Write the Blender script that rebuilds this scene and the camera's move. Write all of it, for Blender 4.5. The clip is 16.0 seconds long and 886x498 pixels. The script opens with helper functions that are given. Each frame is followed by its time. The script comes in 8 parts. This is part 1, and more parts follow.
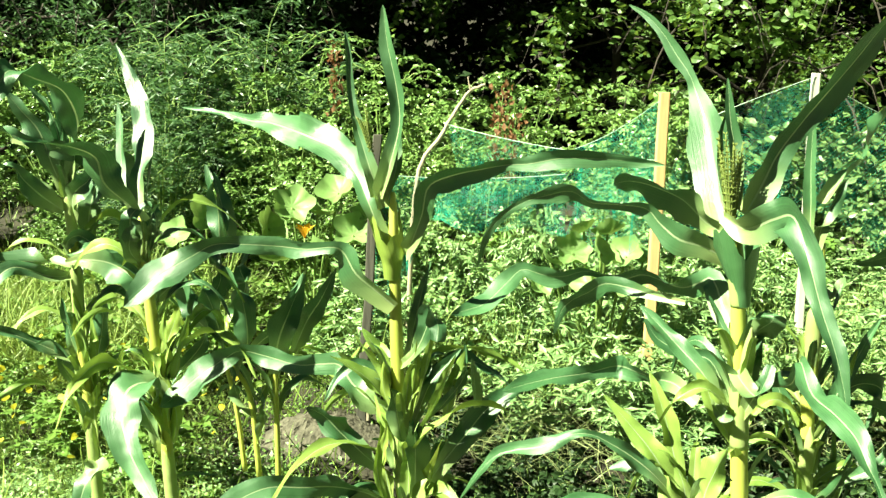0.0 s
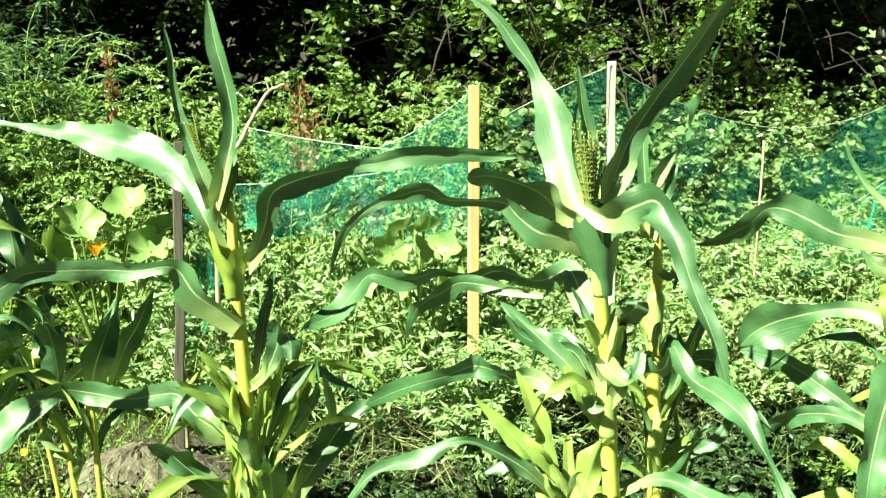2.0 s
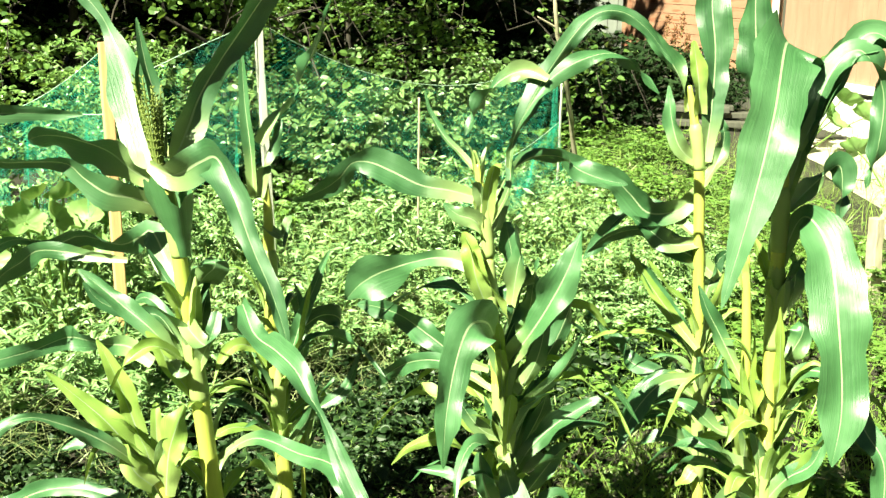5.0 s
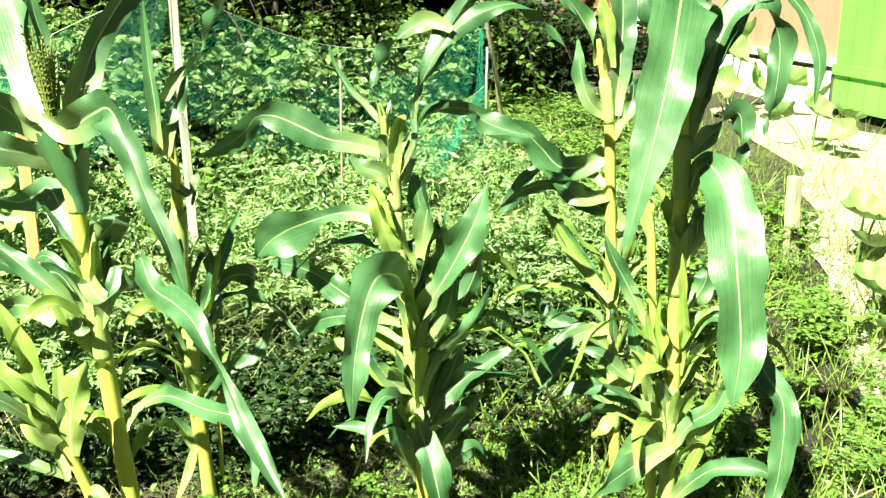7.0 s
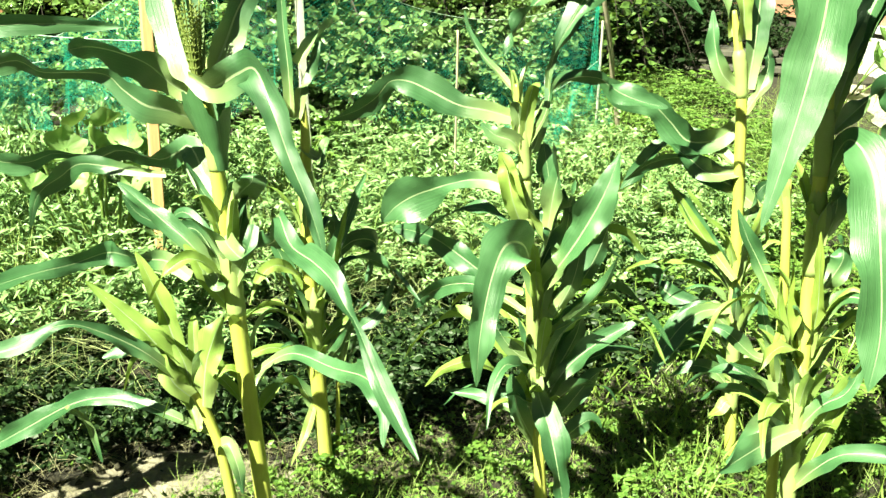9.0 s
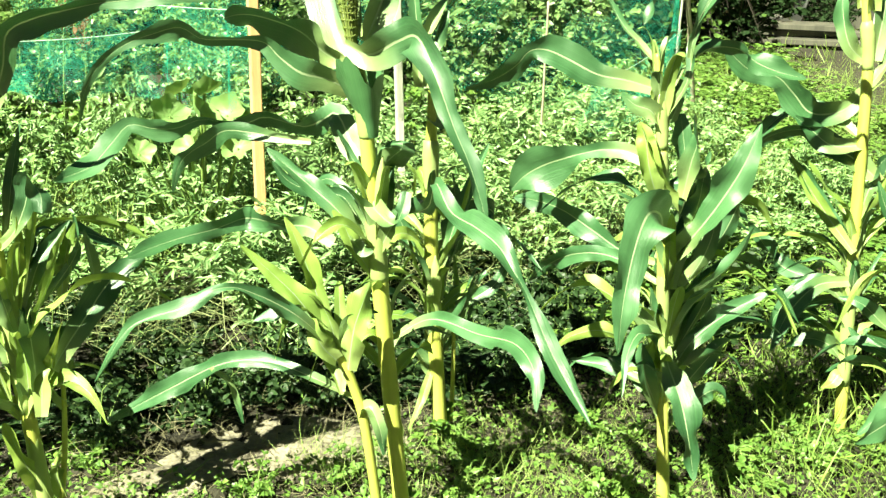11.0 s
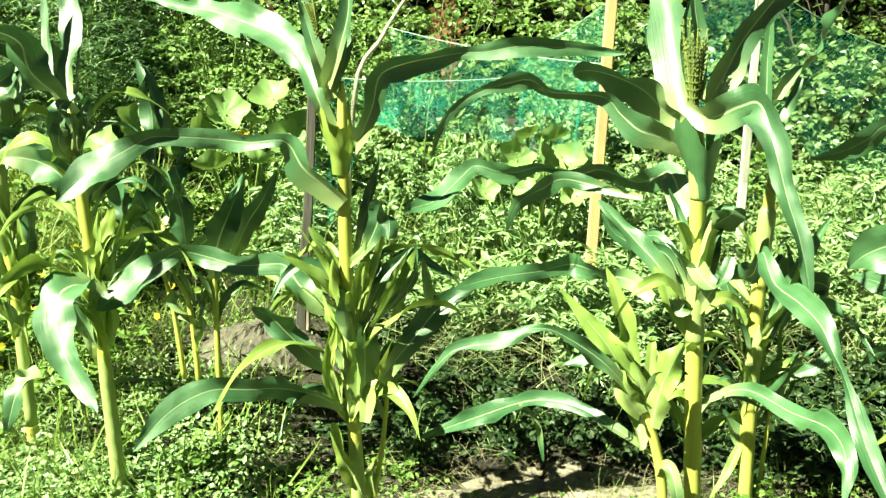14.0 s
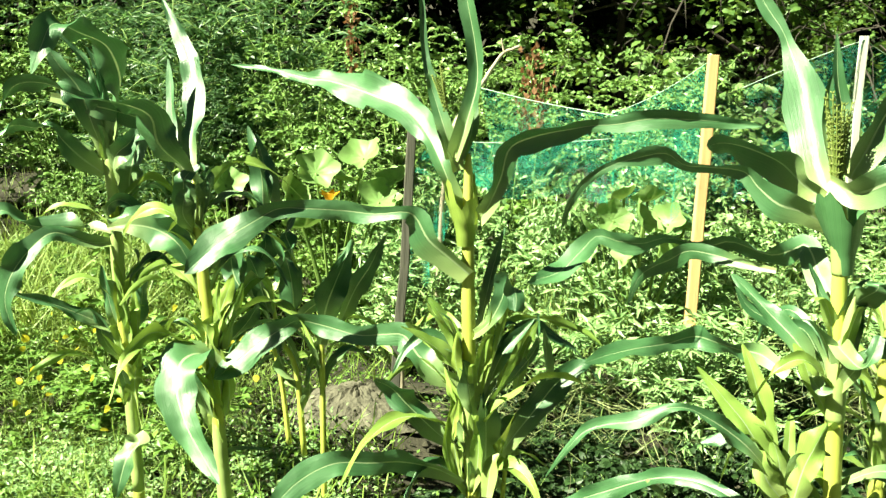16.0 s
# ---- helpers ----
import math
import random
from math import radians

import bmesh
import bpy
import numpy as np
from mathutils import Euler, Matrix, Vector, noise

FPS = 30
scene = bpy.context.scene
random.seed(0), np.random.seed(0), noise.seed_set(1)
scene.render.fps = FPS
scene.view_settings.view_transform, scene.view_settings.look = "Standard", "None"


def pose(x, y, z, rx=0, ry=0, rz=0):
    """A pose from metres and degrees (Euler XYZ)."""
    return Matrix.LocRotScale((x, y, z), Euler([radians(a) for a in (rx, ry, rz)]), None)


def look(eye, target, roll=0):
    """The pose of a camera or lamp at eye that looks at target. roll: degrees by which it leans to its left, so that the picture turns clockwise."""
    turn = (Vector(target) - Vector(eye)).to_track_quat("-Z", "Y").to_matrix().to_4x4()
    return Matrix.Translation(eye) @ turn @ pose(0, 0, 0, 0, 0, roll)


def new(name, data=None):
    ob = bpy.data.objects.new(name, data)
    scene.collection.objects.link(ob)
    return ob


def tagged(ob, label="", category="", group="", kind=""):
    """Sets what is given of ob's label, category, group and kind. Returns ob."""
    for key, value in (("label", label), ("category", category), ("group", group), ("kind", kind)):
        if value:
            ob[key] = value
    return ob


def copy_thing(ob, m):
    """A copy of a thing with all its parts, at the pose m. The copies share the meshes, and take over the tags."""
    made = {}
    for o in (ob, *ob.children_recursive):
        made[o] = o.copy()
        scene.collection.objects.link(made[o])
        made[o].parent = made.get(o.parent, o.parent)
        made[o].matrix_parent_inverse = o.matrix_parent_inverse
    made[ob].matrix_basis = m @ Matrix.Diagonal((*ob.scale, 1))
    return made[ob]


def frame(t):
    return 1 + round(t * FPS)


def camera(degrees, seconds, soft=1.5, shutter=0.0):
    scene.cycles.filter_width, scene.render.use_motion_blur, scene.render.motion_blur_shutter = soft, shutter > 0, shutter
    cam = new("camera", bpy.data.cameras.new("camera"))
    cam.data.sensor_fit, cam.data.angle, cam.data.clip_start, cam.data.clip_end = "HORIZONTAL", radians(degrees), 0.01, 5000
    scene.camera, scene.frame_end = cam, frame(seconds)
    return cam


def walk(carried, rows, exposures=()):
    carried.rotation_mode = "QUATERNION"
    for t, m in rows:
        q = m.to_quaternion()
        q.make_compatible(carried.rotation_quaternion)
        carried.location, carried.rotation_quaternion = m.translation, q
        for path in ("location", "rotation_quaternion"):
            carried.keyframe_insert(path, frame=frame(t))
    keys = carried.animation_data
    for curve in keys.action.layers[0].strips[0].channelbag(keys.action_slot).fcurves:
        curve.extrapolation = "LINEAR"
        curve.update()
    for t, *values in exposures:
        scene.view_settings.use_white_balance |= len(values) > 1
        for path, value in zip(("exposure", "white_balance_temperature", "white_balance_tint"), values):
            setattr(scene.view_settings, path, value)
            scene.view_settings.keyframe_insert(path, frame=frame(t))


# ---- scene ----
# camera: seconds, place, yaw, pitch, roll
cam = camera(46.8, 16.0, soft=1.4)
ROWS = [
    (0, 0.008, -0.013, 1.556, -0.01, -12.81, -0.37),
    (0.5, -0.001, 0.017, 1.554, -3.12, -12.37, -0.14),
    (1, -0.066, 0.057, 1.556, -6.36, -12.57, 0.57),
    (1.5, -0.121, 0.095, 1.546, -10.04, -13.00, 0.53),
    (2, -0.158, 0.127, 1.541, -13.54, -12.88, 0.80),
    (2.5, -0.164, 0.148, 1.536, -17.17, -12.90, 0.40),
    (3, -0.145, 0.149, 1.525, -20.34, -12.98, -0.32),
    (3.5, -0.082, 0.122, 1.527, -21.71, -13.34, -0.02),
    (4, 0.020, 0.081, 1.525, -22.94, -13.71, -0.13),
    (4.5, 0.115, 0.055, 1.532, -24.84, -14.49, -0.12),
    (5, 0.160, 0.043, 1.520, -28.01, -15.02, -0.21),
    (5.2, 0.166, 0.029, 1.528, -29.04, -15.20, -0.12),
    (6.3, 0.214, 0.009, 1.502, -32.18, -16.09, -0.17),
    (7.3, 0.221, -0.006, 1.471, -30.86, -16.82, -0.24),
    (7.5, 0.207, 0.001, 1.474, -30.48, -17.13, -0.41),
    (8, 0.185, 0.006, 1.470, -28.33, -17.29, -0.16),
    (8.5, 0.161, 0.023, 1.460, -27.16, -17.43, -0.53),
    (9, 0.154, 0.031, 1.457, -25.83, -17.83, -0.50),
    (9.2, 0.148, 0.036, 1.448, -25.24, -17.77, -0.73),
    (10.3, 0.012, 0.085, 1.449, -24.92, -18.78, -0.61),
    (11.3, -0.110, 0.133, 1.451, -23.21, -19.41, -0.55),
    (11.5, -0.138, 0.153, 1.445, -22.62, -19.36, -0.57),
    (12, -0.133, 0.140, 1.452, -19.15, -19.37, -0.29),
    (12.5, -0.072, 0.107, 1.460, -15.22, -18.65, -0.32),
    (13, -0.031, 0.063, 1.469, -10.49, -18.04, -0.80),
    (13.5, -0.020, 0.040, 1.470, -5.91, -17.81, -1.25),
    (14, -0.045, 0.048, 1.473, -3.96, -16.99, -1.41),
    (14.5, -0.135, 0.091, 1.487, -3.57, -16.14, -0.56),
    (15, -0.177, 0.102, 1.496, -2.88, -16.10, -0.40),
    (15.5, -0.199, 0.097, 1.505, -1.94, -15.61, -0.73),
    (16, -0.208, 0.095, 1.520, -1.19, -14.51, -0.80),
]
walk(cam, [(t, pose(x, y, z, 90 + pitch, roll, yaw)) for t, x, y, z, yaw, pitch, roll in ROWS])

# ---- light ----
SUN_AZIMUTH, SUN_ELEVATION = radians(-117), radians(47)
world = bpy.data.worlds.new("sky")
scene.world = world
world.use_nodes = True
wn = world.node_tree.nodes
sky = wn.new("ShaderNodeTexSky")
sky.sky_type = "NISHITA"
sky.sun_disc = False
sky.sun_elevation, sky.sun_rotation = SUN_ELEVATION, SUN_AZIMUTH
world.node_tree.links.new(sky.outputs[0], wn["Background"].inputs[0])
wn["Background"].inputs[1].default_value = 0.006
sun_data = bpy.data.lights.new("sun", "SUN")
sun_data.energy, sun_data.angle, sun_data.color = 5.5, radians(0.53), (1.0, 0.95, 0.81)
sun = new("sun", sun_data)
to_sun = Vector((math.sin(SUN_AZIMUTH) * math.cos(SUN_ELEVATION), math.cos(SUN_AZIMUTH) * math.cos(SUN_ELEVATION), math.sin(SUN_ELEVATION)))
sun.matrix_world = look(to_sun * 30, (0, 0, 0))
scene.view_settings.exposure = 1.88
scene.view_settings.use_white_balance = True
scene.view_settings.white_balance_temperature, scene.view_settings.white_balance_tint = 7050, -9


# ---- materials ----
def base_material(name):
    m = bpy.data.materials.new(name)
    m.use_nodes = True
    t = m.node_tree
    return m, t, t.nodes["Principled BSDF"], t.nodes["Material Output"]


def node(t, kind, **values):
    n = t.nodes.new("ShaderNode" + kind)
    for key, value in values.items():
        n.inputs[key].default_value = value
    return n


def ramp(t, factor, *stops):
    n = t.nodes.new("ShaderNodeValToRGB")
    while len(n.color_ramp.elements) < len(stops):
        n.color_ramp.elements.new(0.5)
    for e, (p, c) in zip(n.color_ramp.elements, stops):
        e.position, e.color = p, (*c, 1)
    t.links.new(factor, n.inputs[0])
    return n.outputs[0]


def mixed(t, factor, a, b, blend="MIX"):
    n = t.nodes.new("ShaderNodeMix")
    n.data_type, n.blend_type = "RGBA", blend
    for sock, v in ((n.inputs[0], factor), (n.inputs[6], a), (n.inputs[7], b)):
        if isinstance(v, bpy.types.NodeSocket):
            t.links.new(v, sock)
        else:
            sock.default_value = v if isinstance(v, float) else (*v, 1)
    return n.outputs[2]


def leaf_material(name, dark, light, glow, rough=0.45, through_light=0.35, scale=30.0, spec=0.5, bump=0.15, stretch=False):
    """Foliage: each leaf has its own shade, blotches within it, and light that passes through the blade."""
    m, t, p, out = base_material(name)
    L = t.links.new
    geo = node(t, "NewGeometry")
    tex = node(t, "TexCoord")
    noise_tex = node(t, "TexNoise", Scale=scale, Detail=3.0)
    if stretch:
        mp = node(t, "Mapping")
        mp.inputs["Scale"].default_value = (30.0, 0.4, 1.0)
        L(tex.outputs["UV"], mp.inputs[0])
        L(mp.outputs[0], noise_tex.inputs["Vector"])
        noise_tex.inputs["Scale"].default_value = 2.2
    else:
        L(tex.outputs["Object"], noise_tex.inputs["Vector"])
    info = node(t, "ObjectInfo")
    isl = ramp(t, info.outputs["Random"] if stretch else geo.outputs["Random Per Island"], (0.0, dark), (1.0, light))
    patch = ramp(t, noise_tex.outputs[0], (0.3, [c * 0.75 for c in dark]), (0.7, [min(1, c * 1.12) for c in light]))
    col = mixed(t, 0.5 if stretch else 0.35, isl, patch)
    if stretch:
        cloud = node(t, "TexNoise", Scale=9.0, Detail=3.0)
        L(tex.outputs["Object"], cloud.inputs["Vector"])
        col = mixed(t, ramp(t, cloud.outputs[0], (0.42, (0, 0, 0)), (0.75, (0.55, 0.55, 0.55))), col, [min(1, c * 1.35 + 0.012) for c in light])
        L(ramp(t, cloud.outputs[0], (0.3, (rough * 0.92,) * 3), (0.7, (rough * 1.35,) * 3)), p.inputs["Roughness"])
        # fine parallel veins, and a paler yellow foot where the blade leaves its sheath
        split = node(t, "SeparateXYZ")
        L(tex.outputs["UV"], split.inputs[0])
        veins = t.nodes.new("ShaderNodeTexWave")
        veins.inputs["Scale"].default_value, veins.inputs["Distortion"].default_value, veins.inputs["Detail"].default_value = 13.0, 7.0, 3.0
        wob = node(t, "Mapping")
        wob.inputs["Scale"].default_value = (1.0, 0.15, 1.0)
        L(tex.outputs["UV"], wob.inputs[0])
        L(wob.outputs[0], veins.inputs["Vector"])
        col = mixed(t, ramp(t, veins.outputs[1], (0.55, (0, 0, 0)), (1.0, (0.06, 0.06, 0.06))), col, [min(1, c * 1.7 + 0.01) for c in light])
        col = mixed(t, ramp(t, split.outputs[1], (0.0, (0.85, 0.85, 0.85)), (0.04, (0.5, 0.5, 0.5)), (0.13, (0, 0, 0))), col, (0.42, 0.52, 0.20))
    L(col, p.inputs["Base Color"])
    if not stretch:
        p.inputs["Roughness"].default_value = rough
    p.inputs["Specular IOR Level"].default_value = spec
    b = node(t, "Bump", Strength=bump, Distance=0.004)
    L(mixed(t, 0.05, noise_tex.outputs[0], veins.outputs[1]) if stretch else noise_tex.outputs[0], b.inputs["Height"])
    if stretch:
        # soft dents between the veins
        swell = node(t, "TexNoise", Scale=16.0, Detail=1.0)
        L(tex.outputs["Object"], swell.inputs["Vector"])
        dent = node(t, "Bump", Strength=0.40, Distance=0.014)
        L(swell.outputs[0], dent.inputs["Height"])
        L(dent.outputs[0], b.inputs["Normal"])
    L(b.outputs[0], p.inputs["Normal"])
    tr = node(t, "BsdfTranslucent")
    L(mixed(t, 0.5, col, glow), tr.inputs[0])
    mx = node(t, "MixShader", Fac=through_light)
    L(p.outputs[0], mx.inputs[1])
    L(tr.outputs[0], mx.inputs[2])
    L(mx.outputs[0], out.inputs[0])
    return m


def surface(name, a, b, scale=8.0, rough=0.8, bump=0.3, fine=60.0, metal=0.0, stretch=(1, 1, 1), spots=None):
    """Two-scale surface: broad stains and fine grain."""
    m, t, p, out = base_material(name)
    L = t.links.new
    tex = node(t, "TexCoord")
    mp = node(t, "Mapping")
    mp.inputs["Scale"].default_value = stretch
    L(tex.outputs["Object"], mp.inputs[0])
    broad = node(t, "TexNoise", Scale=scale, Detail=4.0)
    grain = node(t, "TexNoise", Scale=fine, Detail=5.0)
    for n in (broad, grain):
        L(mp.outputs[0], n.inputs["Vector"])
    col = mixed(t, 0.35, ramp(t, broad.outputs[0], (0.32, a), (0.68, b)), ramp(t, grain.outputs[0], (0.3, a), (0.7, b)))
    if spots:
        col = mixed(t, ramp(t, broad.outputs[0], (0.55, (0, 0, 0)), (0.66, (1, 1, 1))), col, spots)
    L(col, p.inputs["Base Color"])
    p.inputs["Roughness"].default_value = rough
    p.inputs["Metallic"].default_value = metal
    bm_node = node(t, "Bump", Strength=bump, Distance=0.01)
    L(grain.outputs[0], bm_node.inputs["Height"])
    L(bm_node.outputs[0], p.inputs["Normal"])
    return m


M_CORN = leaf_material("corn_leaf_green", (0.012, 0.056, 0.018), (0.066, 0.175, 0.062), (0.07, 0.36, 0.06), rough=0.40, through_light=0.03, stretch=True, bump=0.3, spec=1.0)
M_YOUNG = leaf_material("young_corn_leaf", (0.085, 0.185, 0.034), (0.270, 0.390, 0.085), (0.45, 0.62, 0.06), rough=0.42, through_light=0.14, stretch=True, bump=0.2, spec=0.5)
M_RIB = leaf_material("corn_midrib", (0.28, 0.38, 0.20), (0.42, 0.52, 0.31), (0.4, 0.5, 0.15), rough=0.36, through_light=0.15, spec=0.8)
M_STALK = surface("corn_stalk", (0.34, 0.40, 0.07), (0.60, 0.60, 0.15), scale=14, rough=0.42, bump=0.15, fine=90, stretch=(1, 1, 0.12))
M_SHEATH = leaf_material("corn_sheath", (0.11, 0.21, 0.03), (0.32, 0.42, 0.09), (0.5, 0.6, 0.08), rough=0.42, through_light=0.2, stretch=True)
M_TASSEL = leaf_material("corn_tassel", (0.14, 0.22, 0.04), (0.30, 0.36, 0.10), (0.5, 0.5, 0.1), rough=0.6)
M_BED = leaf_material("bed_leaf", (0.08, 0.19, 0.055), (0.35, 0.52, 0.21), (0.40, 0.62, 0.12), rough=0.42, through_light=0.05, spec=0.65)
M_PUMPKIN = leaf_material("pumpkin_leaf", (0.13, 0.25, 0.06), (0.25, 0.39, 0.14), (0.45, 0.62, 0.12), rough=0.5, through_light=0.16, scale=24)
M_WEED = leaf_material("weed_leaf", (0.060, 0.145, 0.026), (0.185, 0.31, 0.06), (0.50, 0.60, 0.06), rough=0.45, through_light=0.08)
M_GRASS = leaf_material("grass_blade", (0.10, 0.19, 0.03), (0.26, 0.36, 0.08), (0.55, 0.6, 0.08), rough=0.45, through_light=0.08)
# weed green darkened so that the hollow looks deep in shade
M_HOLLOW = leaf_material("shade_toned_weed_leaf", (0.008, 0.024, 0.007), (0.040, 0.082, 0.024), (0.15, 0.26, 0.03), rough=0.5, through_light=0.04, spec=0.4)
M_STRAWGRASS = leaf_material("trodden_grass", (0.15, 0.25, 0.055), (0.36, 0.47, 0.14), (0.6, 0.65, 0.1), rough=0.5, through_light=0.16)
M_DRY = leaf_material("dry_straw", (0.17, 0.16, 0.085), (0.34, 0.32, 0.19), (0.5, 0.4, 0.15), rough=0.8, through_light=0.15)
M_DRYVINE = leaf_material("dry_vine", (0.15, 0.19, 0.07), (0.34, 0.39, 0.17), (0.5, 0.5, 0.15), rough=0.7, through_light=0.15)
M_SHRUB = leaf_material("shrub_leaf", (0.065, 0.15, 0.032), (0.225, 0.37, 0.095), (0.45, 0.62, 0.08), rough=0.36, through_light=0.08, spec=0.8)
M_SHRUB_DEEP = leaf_material("deep_green_shrub_leaf", (0.020, 0.055, 0.016), (0.21, 0.34, 0.11), (0.30, 0.5, 0.06), rough=0.42, through_light=0.06, spec=0.6)
M_WILLOW = leaf_material("willow_leaf", (0.022, 0.065, 0.025), (0.13, 0.24, 0.10), (0.2, 0.4, 0.1), rough=0.42)
M_TREE = leaf_material("tree_leaf", (0.035, 0.09, 0.022), (0.20, 0.33, 0.085), (0.35, 0.5, 0.06), rough=0.40)
# the wood's deep shade is put into this near-black leaf colour
M_WOODS = leaf_material("shade_toned_woods_leaf", (0.010, 0.024, 0.008), (0.028, 0.055, 0.018), (0.06, 0.11, 0.02), rough=0.7, through_light=0.04, spec=0.12)
M_STEM = surface("green_stem", (0.10, 0.19, 0.04), (0.24, 0.34, 0.09), scale=12, rough=0.6)
M_BARK = surface("bark", (0.020, 0.016, 0.012), (0.055, 0.045, 0.034), scale=9, rough=0.9, bump=0.8, stretch=(1, 1, 0.2))
M_SOIL = surface("garden_soil", (0.010, 0.009, 0.005), (0.055, 0.050, 0.030), scale=5, rough=0.95, bump=1.0, fine=55)
M_DRYSOIL = surface("dry_crumbly_soil", (0.12, 0.105, 0.075), (0.36, 0.33, 0.25), scale=11, rough=0.95, bump=1.0, fine=70)
M_HEAP = surface("brown_crumbly_soil", (0.045, 0.042, 0.028), (0.16, 0.148, 0.108), scale=12, rough=0.95, bump=1.0, fine=65)
M_STAKE = surface("fresh_pine", (0.60, 0.34, 0.15), (0.75, 0.48, 0.24), scale=7, rough=0.7, bump=0.25, fine=50, stretch=(1, 1, 0.08))
M_WHITE = surface("weathered_pale_wood", (0.48, 0.47, 0.40), (0.76, 0.75, 0.66), scale=7, rough=0.75, bump=0.3, fine=50, stretch=(1, 1, 0.08))
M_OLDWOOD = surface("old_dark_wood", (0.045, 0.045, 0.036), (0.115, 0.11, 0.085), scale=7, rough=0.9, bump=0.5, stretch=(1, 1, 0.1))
M_TWIG = surface("bare_branch", (0.30, 0.26, 0.18), (0.52, 0.46, 0.34), scale=18, rough=0.85, bump=0.5, stretch=(1, 1, 0.3))
M_NET = surface("green_net", (0.012, 0.26, 0.17), (0.04, 0.46, 0.31), scale=10, rough=0.45, bump=0.05)
M_ROPE = surface("pale_cord", (0.36, 0.55, 0.42), (0.60, 0.75, 0.62), scale=60, rough=0.7, bump=0.3)
M_SIDING = surface("brown_painted_board", (0.36, 0.18, 0.115), (0.47, 0.27, 0.18), scale=2.5, rough=0.6, bump=0.2, fine=40, stretch=(1, 1, 6), spots=(0.32, 0.13, 0.075))
M_PLINTH = surface("white_plaster", (0.66, 0.66, 0.62), (0.84, 0.84, 0.80), scale=3, rough=0.85)
M_GLASS_FRAME = surface("white_window_paint", (0.74, 0.74, 0.72), (0.86, 0.86, 0.84), scale=9, rough=0.4, bump=0.05)
M_SLAB = surface("grey_path_slab", (0.045, 0.048, 0.040), (0.13, 0.13, 0.115), scale=4, rough=0.9, bump=0.5)
M_BLOSSOM = leaf_material("orange_blossom", (0.75, 0.33, 0.02), (0.85, 0.45, 0.04), (0.9, 0.5, 0.05), rough=0.5)
M_YELLOW = leaf_material("yellow_blossom", (0.70, 0.60, 0.04), (0.85, 0.75, 0.10), (0.9, 0.8, 0.1), rough=0.5)
M_DOCK = leaf_material("rust_seed_head", (0.14, 0.07, 0.032), (0.29, 0.15, 0.07), (0.3, 0.12, 0.05), rough=0.8)
M_GREEN = surface("green_painted_boards", (0.12, 0.42, 0.06), (0.20, 0.55, 0.10), scale=3, rough=0.5, bump=0.15, stretch=(1, 1, 0.2))
M_PANEL = surface("pinkish_brown_boards", (0.33, 0.18, 0.125), (0.43, 0.26, 0.185), scale=2, rough=0.65, bump=0.15, stretch=(5, 1, 1))
M_SAND = surface("pale_trodden_earth", (0.30, 0.27, 0.21), (0.52, 0.48, 0.40), scale=5, rough=0.95, bump=0.8, fine=50)
M_SHED = surface("weathered_grey_boards", (0.17, 0.185, 0.165), (0.28, 0.30, 0.27), scale=3, rough=0.85, bump=0.3, stretch=(4, 1, 0.3))
M_ROOF = surface("dark_roof_tin", (0.10, 0.09, 0.085), (0.17, 0.15, 0.14), scale=3, rough=0.6)
M_TIN = surface("bright_tin", (0.45, 0.47, 0.50), (0.72, 0.74, 0.76), scale=9, rough=0.28, bump=0.1, metal=0.9, stretch=(1, 1, 0.2))
M_PANE, pt, pp, po = base_material("window_glass")
pp.inputs["Base Color"].default_value = (0.75, 0.8, 0.8, 1)
pp.inputs["Roughness"].default_value = 0.03
pp.inputs["Metallic"].default_value = 0.0
pp.inputs["Transmission Weight"].default_value = 0.6


# ---- building tools ----
rng = np.random.default_rng(7)


def unit(v):
    v = np.asarray(v, float)
    return v / np.maximum(np.linalg.norm(v, axis=-1, keepdims=True), 1e-9)


def mesh_object(name, verts, faces, materials, parent=None, smooth=True, indices=None, uvs=None):
    me = bpy.data.meshes.new(name)
    me.from_pydata([tuple(v) for v in verts], [], faces)
    for m in materials if isinstance(materials, (list, tuple)) else [materials]:
        me.materials.append(m)
    if indices is not None:
        me.polygons.foreach_set("material_index", indices)
    if smooth:
        me.polygons.foreach_set("use_smooth", [True] * len(me.polygons))
    if uvs is not None:
        layer = me.uv_layers.new(name="UVMap")
        loops = np.empty(len(me.loops), int)
        me.loops.foreach_get("vertex_index", loops)
        layer.data.foreach_set("uv", np.asarray(uvs, np.float32)[loops].ravel())
    ob = new(name, me)
    ob.parent = parent
    return ob


def thing(name, place, label, category, group="", kind="", turn=0.0):
    ob = new(name)
    ob.empty_display_size = 0.05
    ob.matrix_basis = pose(*place, 0, 0, turn)
    return tagged(ob, label, category, group, kind)


def part(name, bm, material, parent, label=""):
    me = bpy.data.meshes.new(name)
    bm.to_mesh(me)
    bm.free()
    me.materials.append(material)
    ob = new(name, me)
    ob.parent = parent
    return tagged(ob, label)


